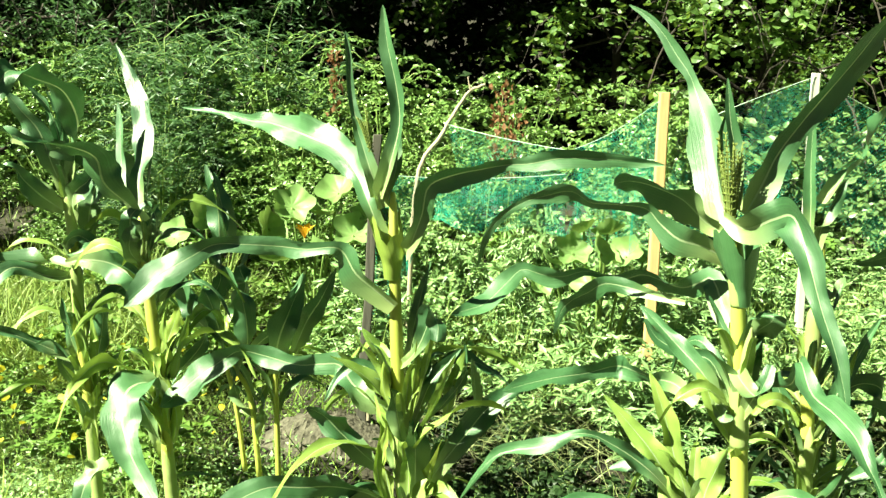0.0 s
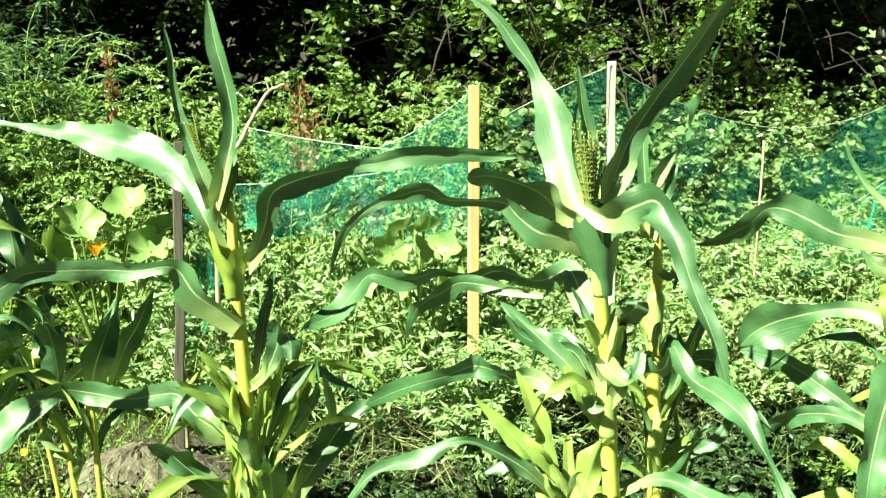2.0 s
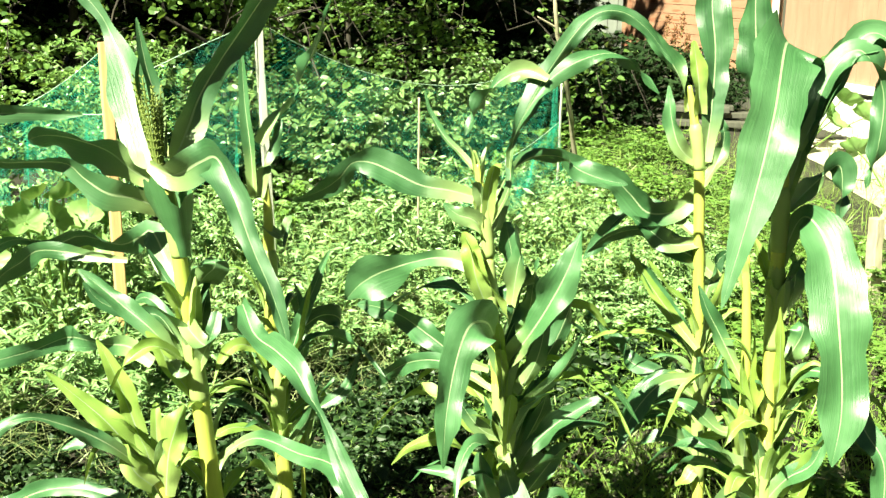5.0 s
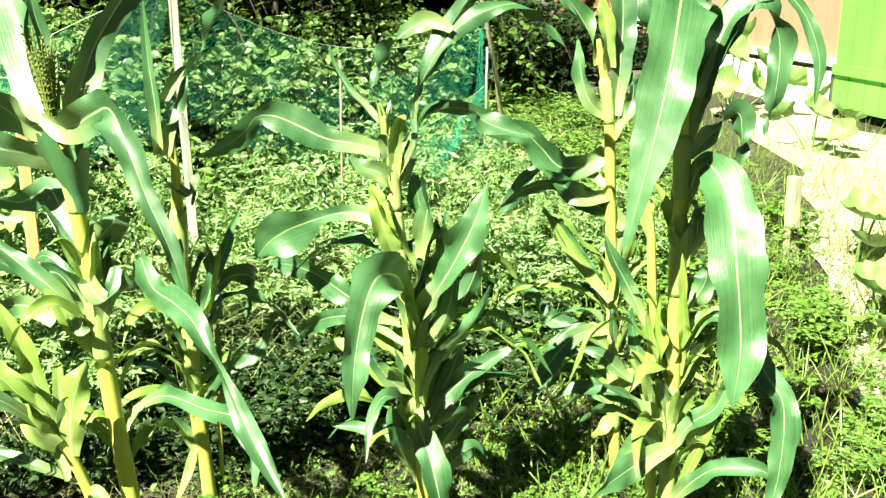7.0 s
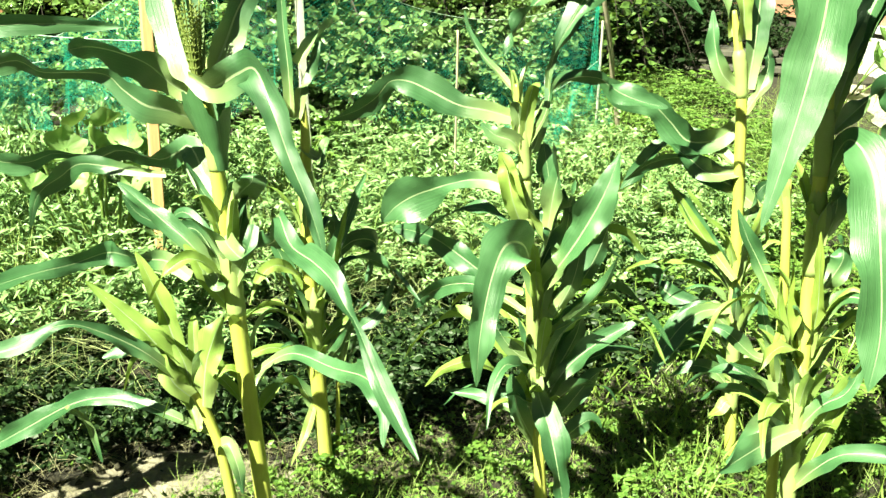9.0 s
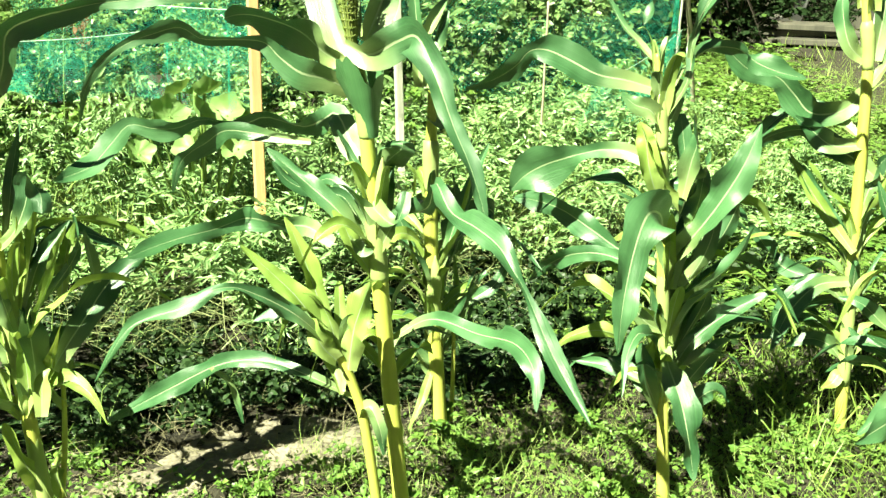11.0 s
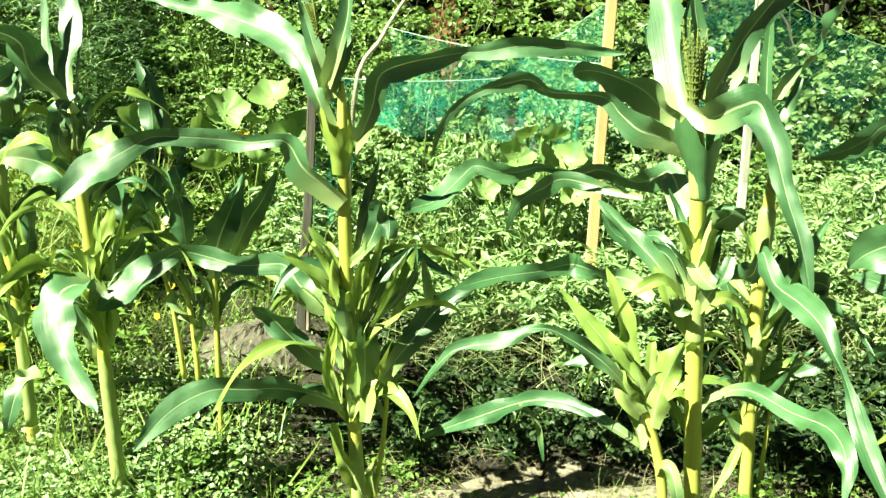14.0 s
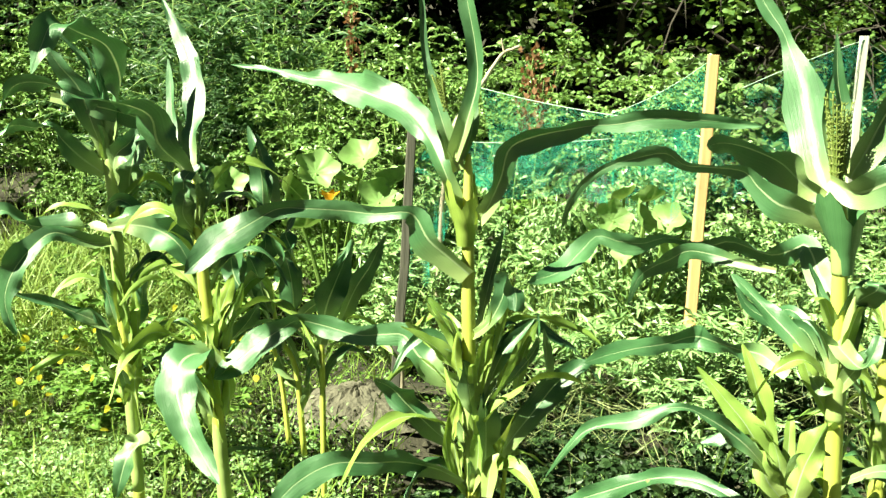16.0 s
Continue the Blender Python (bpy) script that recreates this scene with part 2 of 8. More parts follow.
class Geo:
    """Gathers tubes and blades of one part."""

    def __init__(self):
        self.v, self.f, self.n = [], [], 0

    def add(self, v, f):
        v = np.asarray(v, float)
        self.v.append(v)
        self.f += [tuple(i + self.n for i in q) for q in f]
        self.n += len(v)

    def tube(self, pts, radii, sides=6):
        pts = np.asarray(pts, float)
        k = len(pts)
        radii = np.broadcast_to(np.asarray(radii, float), (k,))
        tan = unit(np.gradient(pts, axis=0))
        ref = np.array([1.0, 0.13, 0.0]) if abs(tan[0][0]) < 0.8 else np.array([0.0, 1.0, 0.1])
        a = unit(np.cross(tan, ref))
        b = np.cross(tan, a)
        ang = np.arange(sides) * 2 * math.pi / sides
        ring = pts[:, None] + radii[:, None, None] * (np.cos(ang)[None, :, None] * a[:, None] + np.sin(ang)[None, :, None] * b[:, None])
        f = [(i * sides + j, i * sides + (j + 1) % sides, (i + 1) * sides + (j + 1) % sides, (i + 1) * sides + j) for i in range(k - 1) for j in range(sides)]
        f += [tuple(range(sides))[::-1], tuple((k - 1) * sides + j for j in range(sides))]
        self.add(ring.reshape(-1, 3), f)

    def make(self, name, material, parent=None, smooth=True):
        return mesh_object(name, np.concatenate(self.v), self.f, material, parent, smooth)


def spline(points, n):
    """n points along a smooth curve through the given ones."""
    p = np.asarray(points, float)
    p = np.vstack([2 * p[0] - p[1], p, 2 * p[-1] - p[-2]])
    k = len(p) - 3
    out = []
    for s in np.linspace(0, k, n):
        i = min(int(s), k - 1)
        u = s - i
        a, b, c, d = p[i:i + 4]
        out.append(0.5 * (2 * b + (c - a) * u + (2 * a - 5 * b + 4 * c - d) * u * u + (3 * b - a - 3 * c + d) * u ** 3))
    return np.array(out)


# leaf outlines: across, along, lift; and their faces
OVAL = (np.array([(0, 0, 0), (0.30, 0.28, 0.07), (0, 0.35, 0), (-0.30, 0.28, 0.07), (0.27, 0.66, 0.04), (0, 0.68, -0.02), (-0.27, 0.66, 0.04), (0, 1, -0.10)]),
        [(0, 1, 2), (0, 2, 3), (1, 4, 5, 2), (3, 2, 5, 6), (4, 7, 5), (6, 5, 7)])
LANCE = (np.array([(0, 0, 0), (0.12, 0.4, 0.04), (0, 0.42, 0), (-0.12, 0.4, 0.04), (0, 1, -0.12)]), [(0, 1, 2), (0, 2, 3), (1, 4, 2), (3, 2, 4)])
SMALL = (np.array([(0, 0, 0), (0.29, 0.42, 0.08), (0, 0.5, 0), (-0.29, 0.42, 0.08), (0, 1, -0.12)]), [(0, 1, 2), (0, 2, 3), (1, 4, 2), (3, 2, 4)])
BLADE = (np.array([(-0.010, 0, 0), (0.010, 0, 0), (-0.013, 0.4, 0.02), (0.013, 0.4, 0.02), (-0.009, 0.75, -0.05), (0.009, 0.75, -0.05), (0, 1, -0.17)]), [(0, 1, 3, 2), (2, 3, 5, 4), (4, 5, 6)])
FINE = (BLADE[0] * (0.45, 1, 1.6), BLADE[1])
ROUND = (np.array([(0, 0, 0), (0.42, 0.12, 0.08), (0.50, 0.50, 0.12), (0.26, 0.85, 0.06), (0, 1, -0.04), (-0.26, 0.85, 0.06), (-0.50, 0.50, 0.12), (-0.42, 0.12, 0.08), (0, 0.5, 0)]),
         [(0, 1, 8), (1, 2, 8), (2, 3, 8), (3, 4, 8), (4, 5, 8), (5, 6, 8), (6, 7, 8), (7, 0, 8)])


def foliage(name, pos, along, size, outline, material, parent=None, flat=0.35, smooth=False):
    """Many leaves in one mesh. along: the way that each leaf points; flat: how much their faces turn to the sky."""
    pos, along, size = np.asarray(pos, float), unit(along), np.asarray(size, float)
    n = len(pos)
    up = unit(rng.normal(size=(n, 3)) * (1 - flat) + np.array([0, 0, 1.6 * flat]))
    side = unit(np.cross(along, up))
    nor = np.cross(side, along)
    tv, tf = outline
    v = pos[:, None] + size[:, None, None] * (tv[None, :, 0, None] * side[:, None] + tv[None, :, 1, None] * along[:, None] + tv[None, :, 2, None] * nor[:, None])
    k = len(tv)
    loops = np.concatenate([np.array(q) for q in tf])
    count = np.array([len(q) for q in tf])
    me = bpy.data.meshes.new(name)
    me.vertices.add(n * k)
    me.vertices.foreach_set("co", v.astype(np.float32).ravel())
    me.loops.add(n * len(loops))
    me.loops.foreach_set("vertex_index", (loops[None] + (np.arange(n) * k)[:, None]).astype(np.int32).ravel())
    starts = np.concatenate([[0], np.cumsum(count)[:-1]])
    me.polygons.add(n * len(tf))
    me.polygons.foreach_set("loop_start", (starts[None] + (np.arange(n) * len(loops))[:, None]).astype(np.int32).ravel())
    me.polygons.foreach_set("use_smooth", np.full(n * len(tf), smooth))
    me.materials.append(material)
    me.update(calc_edges=True)
    ob = new(name, me)
    ob.parent = parent
    return ob


def height(x, y):
    """The ground: a dug strip under the maize, soft mounds, and a slow rise to the hedge."""
    x, y = np.asarray(x, float), np.asarray(y, float)
    row = (x * 0.33 + y - 2.35) / 0.34
    h = 0.035 * np.exp(-row ** 2) - 0.02
    h = h + 0.10 * np.exp(-((x + 0.42) / 0.26) ** 2 - ((y - 3.55) / 0.22) ** 2)
    h = h + 0.07 * np.exp(-((x - 0.45) / 0.24) ** 2 - ((y - 2.75) / 0.10) ** 2)
    h = h - 0.09 * np.exp(-((x - 0.9) / 1.1) ** 4 - ((y - 3.08) / 0.34) ** 4) - 0.07 * np.exp(-((x - 0.3) / 0.36) ** 4 - ((y - 3.5) / 0.36) ** 4)
    h = h + 0.016 * np.sin(3.1 * x + 1.3 * y) * np.sin(2.3 * y - 0.7 * x) + 0.008 * np.sin(9 * x + 4 * y) * np.sin(8 * y + 2)
    return h + 0.02 * np.clip(y - 4, 0, 10)


# ---- ground ----
def stretched(lo, hi, centre, n):
    u = np.linspace(-1, 1, n)
    s = np.sinh(4.6 * u) / math.sinh(4.6)
    return np.where(s < 0, centre + s * (centre - lo), centre + s * (hi - centre))


gx, gy = stretched(-400, 400, 0.6, 190), stretched(-400, 400, 2.6, 190)
GX, GY = np.meshgrid(gx, gy)
near = np.exp(-((GX - 0.6) ** 2 + (GY - 2.6) ** 2) / 8)
GZ = np.where(np.hypot(GX, GY) < 30, height(GX, GY), 0.18) + near * 0.012 * rng.normal(size=GX.shape)
nx = len(gx)
ground = mesh_object("ground", np.stack([GX, GY, GZ], -1).reshape(-1, 3), [(j * nx + i, j * nx + i + 1, (j + 1) * nx + i + 1, (j + 1) * nx + i) for j in range(len(gy) - 1) for i in range(nx - 1)], M_SOIL)
tagged(ground, "brown dug garden soil between the maize plants", "ground", kind="structure")

# clods of loose earth
n = 1500
cx, cy = rng.uniform(-1.4, 2.2, n), rng.uniform(1.7, 3.7, n)
cs = rng.uniform(0.006, 0.026, n) ** 1.0
ico = np.array([(0, 0, 1), (0.9, 0, 0.3), (0.28, 0.85, 0.35), (-0.7, 0.5, 0.4), (-0.75, -0.5, 0.3), (0.25, -0.85, 0.4), (0, 0, -0.6)])
tri = [(0, 1, 2), (0, 2, 3), (0, 3, 4), (0, 4, 5), (0, 5, 1), (6, 2, 1), (6, 3, 2), (6, 4, 3), (6, 5, 4), (6, 1, 5)]
g = Geo()
for x, y, s in zip(cx, cy, cs):
    g.add(ico * s * rng.uniform(0.7, 1.3, (7, 3)) + (x, y, float(height(x, y)) + 0.2 * s), tri)
tagged(g.make("soil_clods", M_SOIL, smooth=False), "loose brown clods of dug soil", "soil", kind="stuff")


def soil_heap(x, y, rx, ry, rise, label, material):
    """Dry crumbly earth spread over the moist ground, thinning out to a ragged edge."""
    m, rings = 56, 16
    ph = rng.uniform(0, 6, 3)
    v = []
    for k in range(rings + 1):
        q = k / rings
        for j in range(m):
            a = 6.2832 * j / m
            edge = 1 + 0.16 * math.sin(3 * a + ph[0]) + 0.10 * math.sin(7 * a + ph[1]) + 0.06 * math.sin(13 * a + ph[2])
            px, py = x + rx * q * edge * math.cos(a), y + ry * q * edge * math.sin(a)
            v.append((px, py, float(height(px, py)) + rise * (1 - q * q) + 0.006 * rng.normal() * (1 - 0.5 * q) - 0.012 * q ** 4))
    f = [(k * m + j, k * m + (j + 1) % m, (k + 1) * m + (j + 1) % m, (k + 1) * m + j) for k in range(rings) for j in range(m)]
    return tagged(mesh_object("dry_soil", v, f, material, None, False), label, "soil", kind="stuff")


soil_heap(-0.42, 3.55, 0.30, 0.24, 0.03, "heap of brown crumbly soil beside the dark post", M_HEAP)
soil_heap(0.50, 2.50, 0.44, 0.19, 0.020, "pale dry soil spread at the foot of the maize", M_DRYSOIL)


# ---- house ----
def box(bm, lo, hi):
    vs = bmesh.ops.create_cube(bm, size=1)["verts"]
    for v in vs:
        v.co = Vector([lo[i] + (v.co[i] + 0.5) * (hi[i] - lo[i]) for i in range(3)])
    return vs


def boxed(name, lo, hi, material, parent, label="", bevel=0.0):
    bm = bmesh.new()
    box(bm, lo, hi)
    if bevel:
        bmesh.ops.bevel(bm, geom=bm.edges[:], offset=bevel, segments=1, affect="EDGES")
    return part(name, bm, material, parent, label)


# the gable wall runs along local x, its face looks along local -y
house = thing("house", (9.25, 11.7, 0.0), "brown wooden house with horizontal boards on a white plinth", "house", turn=-102.5)
WIN = [(1.12, 0.45), (2.75, 0.6)]
SILL, HEAD, LONG, BASE = 1.42, 2.5, 3.7, 0.48
# the dark wood colour on the plinth stands for the shade at the wall's foot
boxed("plinth", (0.03, 0.03, -0.2), (LONG, 0.3, BASE), M_OLDWOOD, house, "plinth coloured dark to stand for its shade")
boxed("corner_board", (-0.03, -0.05, BASE), (0.14, 0.1, 3.3), M_SIDING, house, "flat corner board")
row_h = 0.115
z = BASE
shared = {}
while z < 3.2:
    cuts = [0.14]
    if SILL - row_h * 0.6 < z < HEAD:
        for wx, ww in WIN:
            cuts += [wx, wx + ww]
    cuts.append(LONG)
    for a, b in zip(cuts[::2], cuts[1::2]):
        key = round(b - a, 3)
        if key not in shared:
            bm = bmesh.new()
            vs = box(bm, (0, -0.010, 0), (key, 0.02, row_h - 0.004))
            for v in vs:
                if v.co.z > 0.01 and v.co.y < 0:
                    v.co.y += 0.005
            shared[key] = bpy.data.meshes.new("board")
            bm.to_mesh(shared[key])
            bm.free()
            shared[key].materials.append(M_SIDING)
        ob = new("board", shared[key])
        ob.parent = house
        ob.location = (a, 0, z)
    z += row_h
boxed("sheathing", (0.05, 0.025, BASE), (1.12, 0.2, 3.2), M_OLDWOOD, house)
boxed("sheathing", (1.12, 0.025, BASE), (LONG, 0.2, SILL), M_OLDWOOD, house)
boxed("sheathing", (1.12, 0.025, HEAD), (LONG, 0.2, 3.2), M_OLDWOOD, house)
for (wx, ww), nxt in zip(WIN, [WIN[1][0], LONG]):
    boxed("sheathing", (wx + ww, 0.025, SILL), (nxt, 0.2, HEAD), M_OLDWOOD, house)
    w = boxed("window", (wx, -0.03, SILL), (wx + 0.07, 0.06, HEAD), M_GLASS_FRAME, house, "white framed window")
    boxed("frame", (wx + ww - 0.07, -0.03, SILL), (wx + ww, 0.06, HEAD), M_GLASS_FRAME, w)
    boxed("frame", (wx + 0.07, -0.03, SILL), (wx + ww - 0.07, 0.06, SILL + 0.08), M_GLASS_FRAME, w)
    boxed("frame", (wx + 0.07, -0.03, HEAD - 0.08), (wx + ww - 0.07, 0.06, HEAD), M_GLASS_FRAME, w)
    boxed("pane", (wx + 0.07, 0.01, SILL + 0.08), (wx + ww - 0.07, 0.02, HEAD - 0.08), M_PANE, w, "bright reflecting glass")
    boxed("curtain", (wx + 0.07, 0.07, SILL + 0.08), (wx + ww - 0.07, 0.08, HEAD - 0.08), M_PLINTH, w, "white curtain behind the glass")
    boxed("sill", (wx - 0.05, -0.08, SILL - 0.05), (wx + ww + 0.05, 0.0, SILL - 0.003), M_OLDWOOD, w, "dark window sill")
boxed("side_wall", (-0.0, 0.1, BASE), (0.15, 6.0, 3.2), M_SIDING, house)
bm = bmesh.new()
box(bm, (-0.5, -0.5, 3.2), (6.9, 6.2, 3.32))
for v in bm.verts:
    if v.co.y > 1:
        v.co.z += 2.4
part("roof", bm, M_ROOF, house, "dark tin roof")
boxed("drainpipe", (3.70, -0.13, 0.0), (3.78, -0.05, 3.2), M_GLASS_FRAME, house, "white drainpipe", 0.03)

# annexe: upright boards over a white lath skirt
for i in range(10):
    boxed("upright_board", (LONG + 0.10 + i * 0.205, -0.01, BASE + 0.06), (LONG + 0.30 + i * 0.205, 0.02, 3.2), M_PANEL, house)
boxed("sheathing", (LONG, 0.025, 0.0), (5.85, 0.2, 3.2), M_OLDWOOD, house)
boxed("skirting_rail", (LONG, -0.05, BASE - 0.02), (5.85, 0.02, BASE + 0.055), M_GLASS_FRAME, house, "white painted rail")
for i in range(26):
    boxed("lath", (LONG + 0.03 + i * 0.08, -0.03, -0.02), (LONG + 0.075 + i * 0.08, -0.008, BASE - 0.07), M_PLINTH, house)
gate = thing("green_gate", (7.96, 6.02, 0.0), "bright green painted board gate beside the house", "gate", turn=-102.5)
for i in range(7):
    boxed("board", (0.02 + i * 0.2, 0, 0.1), (0.21 + i * 0.2, 0.03, 2.1), M_GREEN, gate)
for z in (0.4, 1.6):
    boxed("rail", (0.02, -0.035, z), (1.41, -0.002, z + 0.09), M_GREEN, gate)

# a pale shed behind the house
shed = thing("garden_shed", (10.5, 13.65, 0.0), "pale grey board shed behind the house", "shed", turn=-25)
for i in range(10):
    boxed("board", (-0.40 + i * 0.16, 0, 0), (-0.252 + i * 0.16, 0.03, 1.60), M_SHED, shed)
boxed("roof", (-0.5, -0.12, 1.61), (1.3, 1.6, 1.69), M_ROOF, shed, "dark flat roof", 0.02)
boxed("side_wall", (-0.40, 0.04, 0), (-0.35, 1.5, 1.60), M_SHED, shed)

# trodden pale earth before the house
g = Geo()
px, py = np.meshgrid(np.linspace(0, 1, 40), np.linspace(0, 1, 14))
X = 3.2 + 4.6 * px + 0.25 * np.sin(7 * py + 3 * px)
Y = 1.6 + 4.3 * px + (py - 0.5) * (1.0 + 1.0 * px + 0.3 * np.sin(9 * px)) * np.where(np.abs(py - 0.5) > 0.45, 1.1 + 0.15 * np.sin(31 * px), 1)
g.add(np.stack([X, Y, height(X, Y) + 0.012], -1).reshape(-1, 3), [(j * 40 + i, j * 40 + i + 1, (j + 1) * 40 + i + 1, (j + 1) * 40 + i) for j in range(13) for i in range(39)])
tagged(g.make("path", M_SAND), "pale trodden earth path before the house", "path", kind="structure")

# slabs of the path beside the house
path = thing("paving_path", (0, 0, 0), "grey worn path slabs beside the wooden house", "path", kind="structure")
for i in range(3):
    for j in range(2):
        x, y = 7.35 + 0.62 * j - i * 0.17, 9.6 - i * 0.62
        bm = bmesh.new()
        box(bm, (-0.29, -0.29, -0.03), (0.29, 0.29, 0.04))
        bmesh.ops.bevel(bm, geom=bm.edges[:], offset=0.012, segments=1, affect="EDGES")
        ob = part("slab", bm, M_SLAB, path)
        ob.matrix_basis = pose(x, y, float(height(x, y)) + 0.02, rng.uniform(-1.5, 1.5), rng.uniform(-1.5, 1.5), rng.uniform(-4, 4) - 15)


# weathered timber stacked in the shade before the house
stack_turn = -38
for i, (dx, dy, z, long) in enumerate([(-0.75, 0.0, 0.02, 1.5), (-0.70, -0.17, 0.02, 1.6), (-0.62, -0.05, 0.085, 1.5), (-0.80, 0.12, 0.085, 1.55), (-0.66, 0.03, 0.15, 1.35), (-0.55, -0.09, 0.15, 1.2)]):
    plank = thing("plank", (6.95, 8.1, float(height(6.95, 8.1)) + z), "weathered grey plank in a stack before the house", "plank", "stacked planks", turn=stack_turn + (2.5, -3, 4, -2, 1, -5)[i])
    boxed("board", (dx, dy - 0.075, 0), (dx + long, dy + 0.075, 0.055), M_OLDWOOD, plank, "", 0.006)

# a bent sheet of bright tin leaning on the house wall
tin = thing("tin_sheet", (8.47, 9.05, 0.0), "bright bent tin sheet leaning against the house wall", "metal sheet", turn=-102.5)
g = Geo()
for k in range(9):
    u = k / 8 - 0.5
    g.add([(0.22 * u, -0.28 + 0.03 * math.cos(9 * u), 0.02), (0.22 * u + 0.10, -0.03 + 0.03 * math.cos(9 * u), 1.02)], [])
g.f = [(2 * k, 2 * k + 2, 2 * k + 3, 2 * k + 1) for k in range(8)]
sheet = g.make("sheet", M_TIN, tin)
sheet.modifiers.new("thickness", "SOLIDIFY").thickness = 0.004


# ---- maize ----
ACROSS = np.array([-1, -0.62, -0.28, -0.045, 0.045, 0.28, 0.62, 1.0])


def blade(name, parent, points, width, roll=(0, 0), fold=0.35, wave=0.25, ripple=5.0, material=None, n=44, label=""):
    """One long leaf along a curve. width: across, at each point; roll: turn of its face about the midrib from base to tip, in degrees; fold: how far its halves are raised."""
    c = spline(points, n)
    seg = np.linalg.norm(np.diff(c, axis=0), axis=1)
    s = np.concatenate([[0], np.cumsum(seg)])
    length = s[-1]
    s = s / length
    tan = unit(np.gradient(c, axis=0))
    side = np.empty_like(c)
    last = None
    for i, t in enumerate(tan):
        h = np.cross(t, (0, 0, 1.0))
        if np.linalg.norm(h) < 0.25:
            h = last if last is not None else np.array([1.0, 0, 0])
        h = unit(h - t * (h @ t))
        if last is not None and h @ last < 0:
            h = -h
        if last is not None:
            h = unit(0.5 * h + 0.5 * unit(last - t * (last @ t)))
        side[i] = last = h
    jit = rng.uniform(0, 6.28, 2)
    soft = np.array([1, 2, 3, 2, 1]) / 9
    turn = np.convolve(np.pad(np.interp(np.linspace(0, 1, n), np.linspace(0, 1, len(roll)), roll), 2, mode="edge"), soft, mode="valid")
    rolls = np.radians(turn + 9 * np.sin(8 * s + jit[0]) * s + 5 * np.sin(19 * s + jit[1]) * s)[:, None]
    nor = np.cross(side, tan)
    sd = side * np.cos(rolls) + nor * np.sin(rolls)
    nr = np.cross(sd, tan)
    w = np.maximum(spline([(q, 0, 0) for q in width], n)[:, 0], 0.0015) / 2
    w = np.convolve(np.pad(w, 2, mode="edge"), soft, mode="valid")
    w[-1] = 0.0008
    w = w * (1 + 0.04 * np.sin(23 * s * length + jit[1]) + 0.04 * np.sin(61 * s * length + jit[0]))
    ph = rng.uniform(0, 6.28, 2)
    v, uv = [], []
    for i in range(n):
        fl = fold * (1 - 0.55 * s[i])
        rib = 0.075 * (1 - 0.85 * s[i])
        for u in np.concatenate([ACROSS[:3], [-rib, rib], ACROSS[5:]]):
            edge = wave * (math.sin(ripple * length * 6 * s[i] + ph[0 if u < 0 else 1]) + 0.45 * math.sin(ripple * length * 14 * s[i] + ph[1 if u < 0 else 0]) + 0.08 * math.sin(ripple * length * 31 * s[i] + 2 * ph[0 if u < 0 else 1])) * u * u * min(1, s[i] * 4)
            x = u * math.cos(fl * abs(u) * 0.9)
            v.append(c[i] + w[i] * (sd[i] * x + nr[i] * (fl * abs(u) + edge)))
            uv.append((u * w[i] * 10 + 0.5, s[i] * length))
    k = len(ACROSS)
    f = [(i * k + j, i * k + j + 1, (i + 1) * k + j + 1, (i + 1) * k + j) for i in range(n - 1) for j in range(k - 1)]
    idx = [1 if j == 3 else 0 for i in range(n - 1) for j in range(k - 1)]
    ob = mesh_object(name, v, f, [material or M_CORN, M_RIB], parent, True, idx, uv)
    return tagged(ob, label)


def maize(x, y, label, stalk, radius=0.016, top=0.007, sheaths=(), group="maize plants in the row"):
    """A plant at x, y. stalk: points of its stem above the foot."""
    z = float(height(x, y)) - 0.01
    p = thing("maize_plant", (x, y, z), label, "maize plant", group)
    a, b = np.array(stalk[0], float), np.array(stalk[1], float)
    foot = a - (b - a) * (a[2] + 0.10) / (b[2] - a[2])
    pts = spline([foot] + list(stalk), 40)
    r = top + (radius - top) * (1 - np.linspace(0, 1, 40) ** 3.5)
    r = r * (1 + 0.05 * (np.arange(40) % 7 == 0)) * np.where(np.arange(40) < 3, 1.12, 1)
    g = Geo()
    g.tube(pts, r, 10)
    g.make("stalk", M_STALK, p)
    for a, b, grow in sheaths:
        i, j = int(a * 39), int(b * 39)
        seg = spline(pts[i:j + 1], 8)
        g = Geo()
        full = max(r[j] * 1.06, radius * min(grow, 1.06))
        g.tube(spline(seg, 16), np.interp(np.linspace(0, 1, 16), (0, 0.1, 0.6, 0.85, 1), (r[i] * 0.98, r[i] * 1.05, full, full * 0.97, r[j] * 0.9)) + 0.0008, 12)
        g.make("leaf_sheath", M_SHEATH, p)
    return p


def leaf(plant, width, roll, *points, fold=0.35, wave=0.25, material=None):
    return blade("leaf", plant, points, [0.9 * w for w in width], roll, 1.5 * fold if fold < 0.5 else fold, wave * 2.1, material=material)


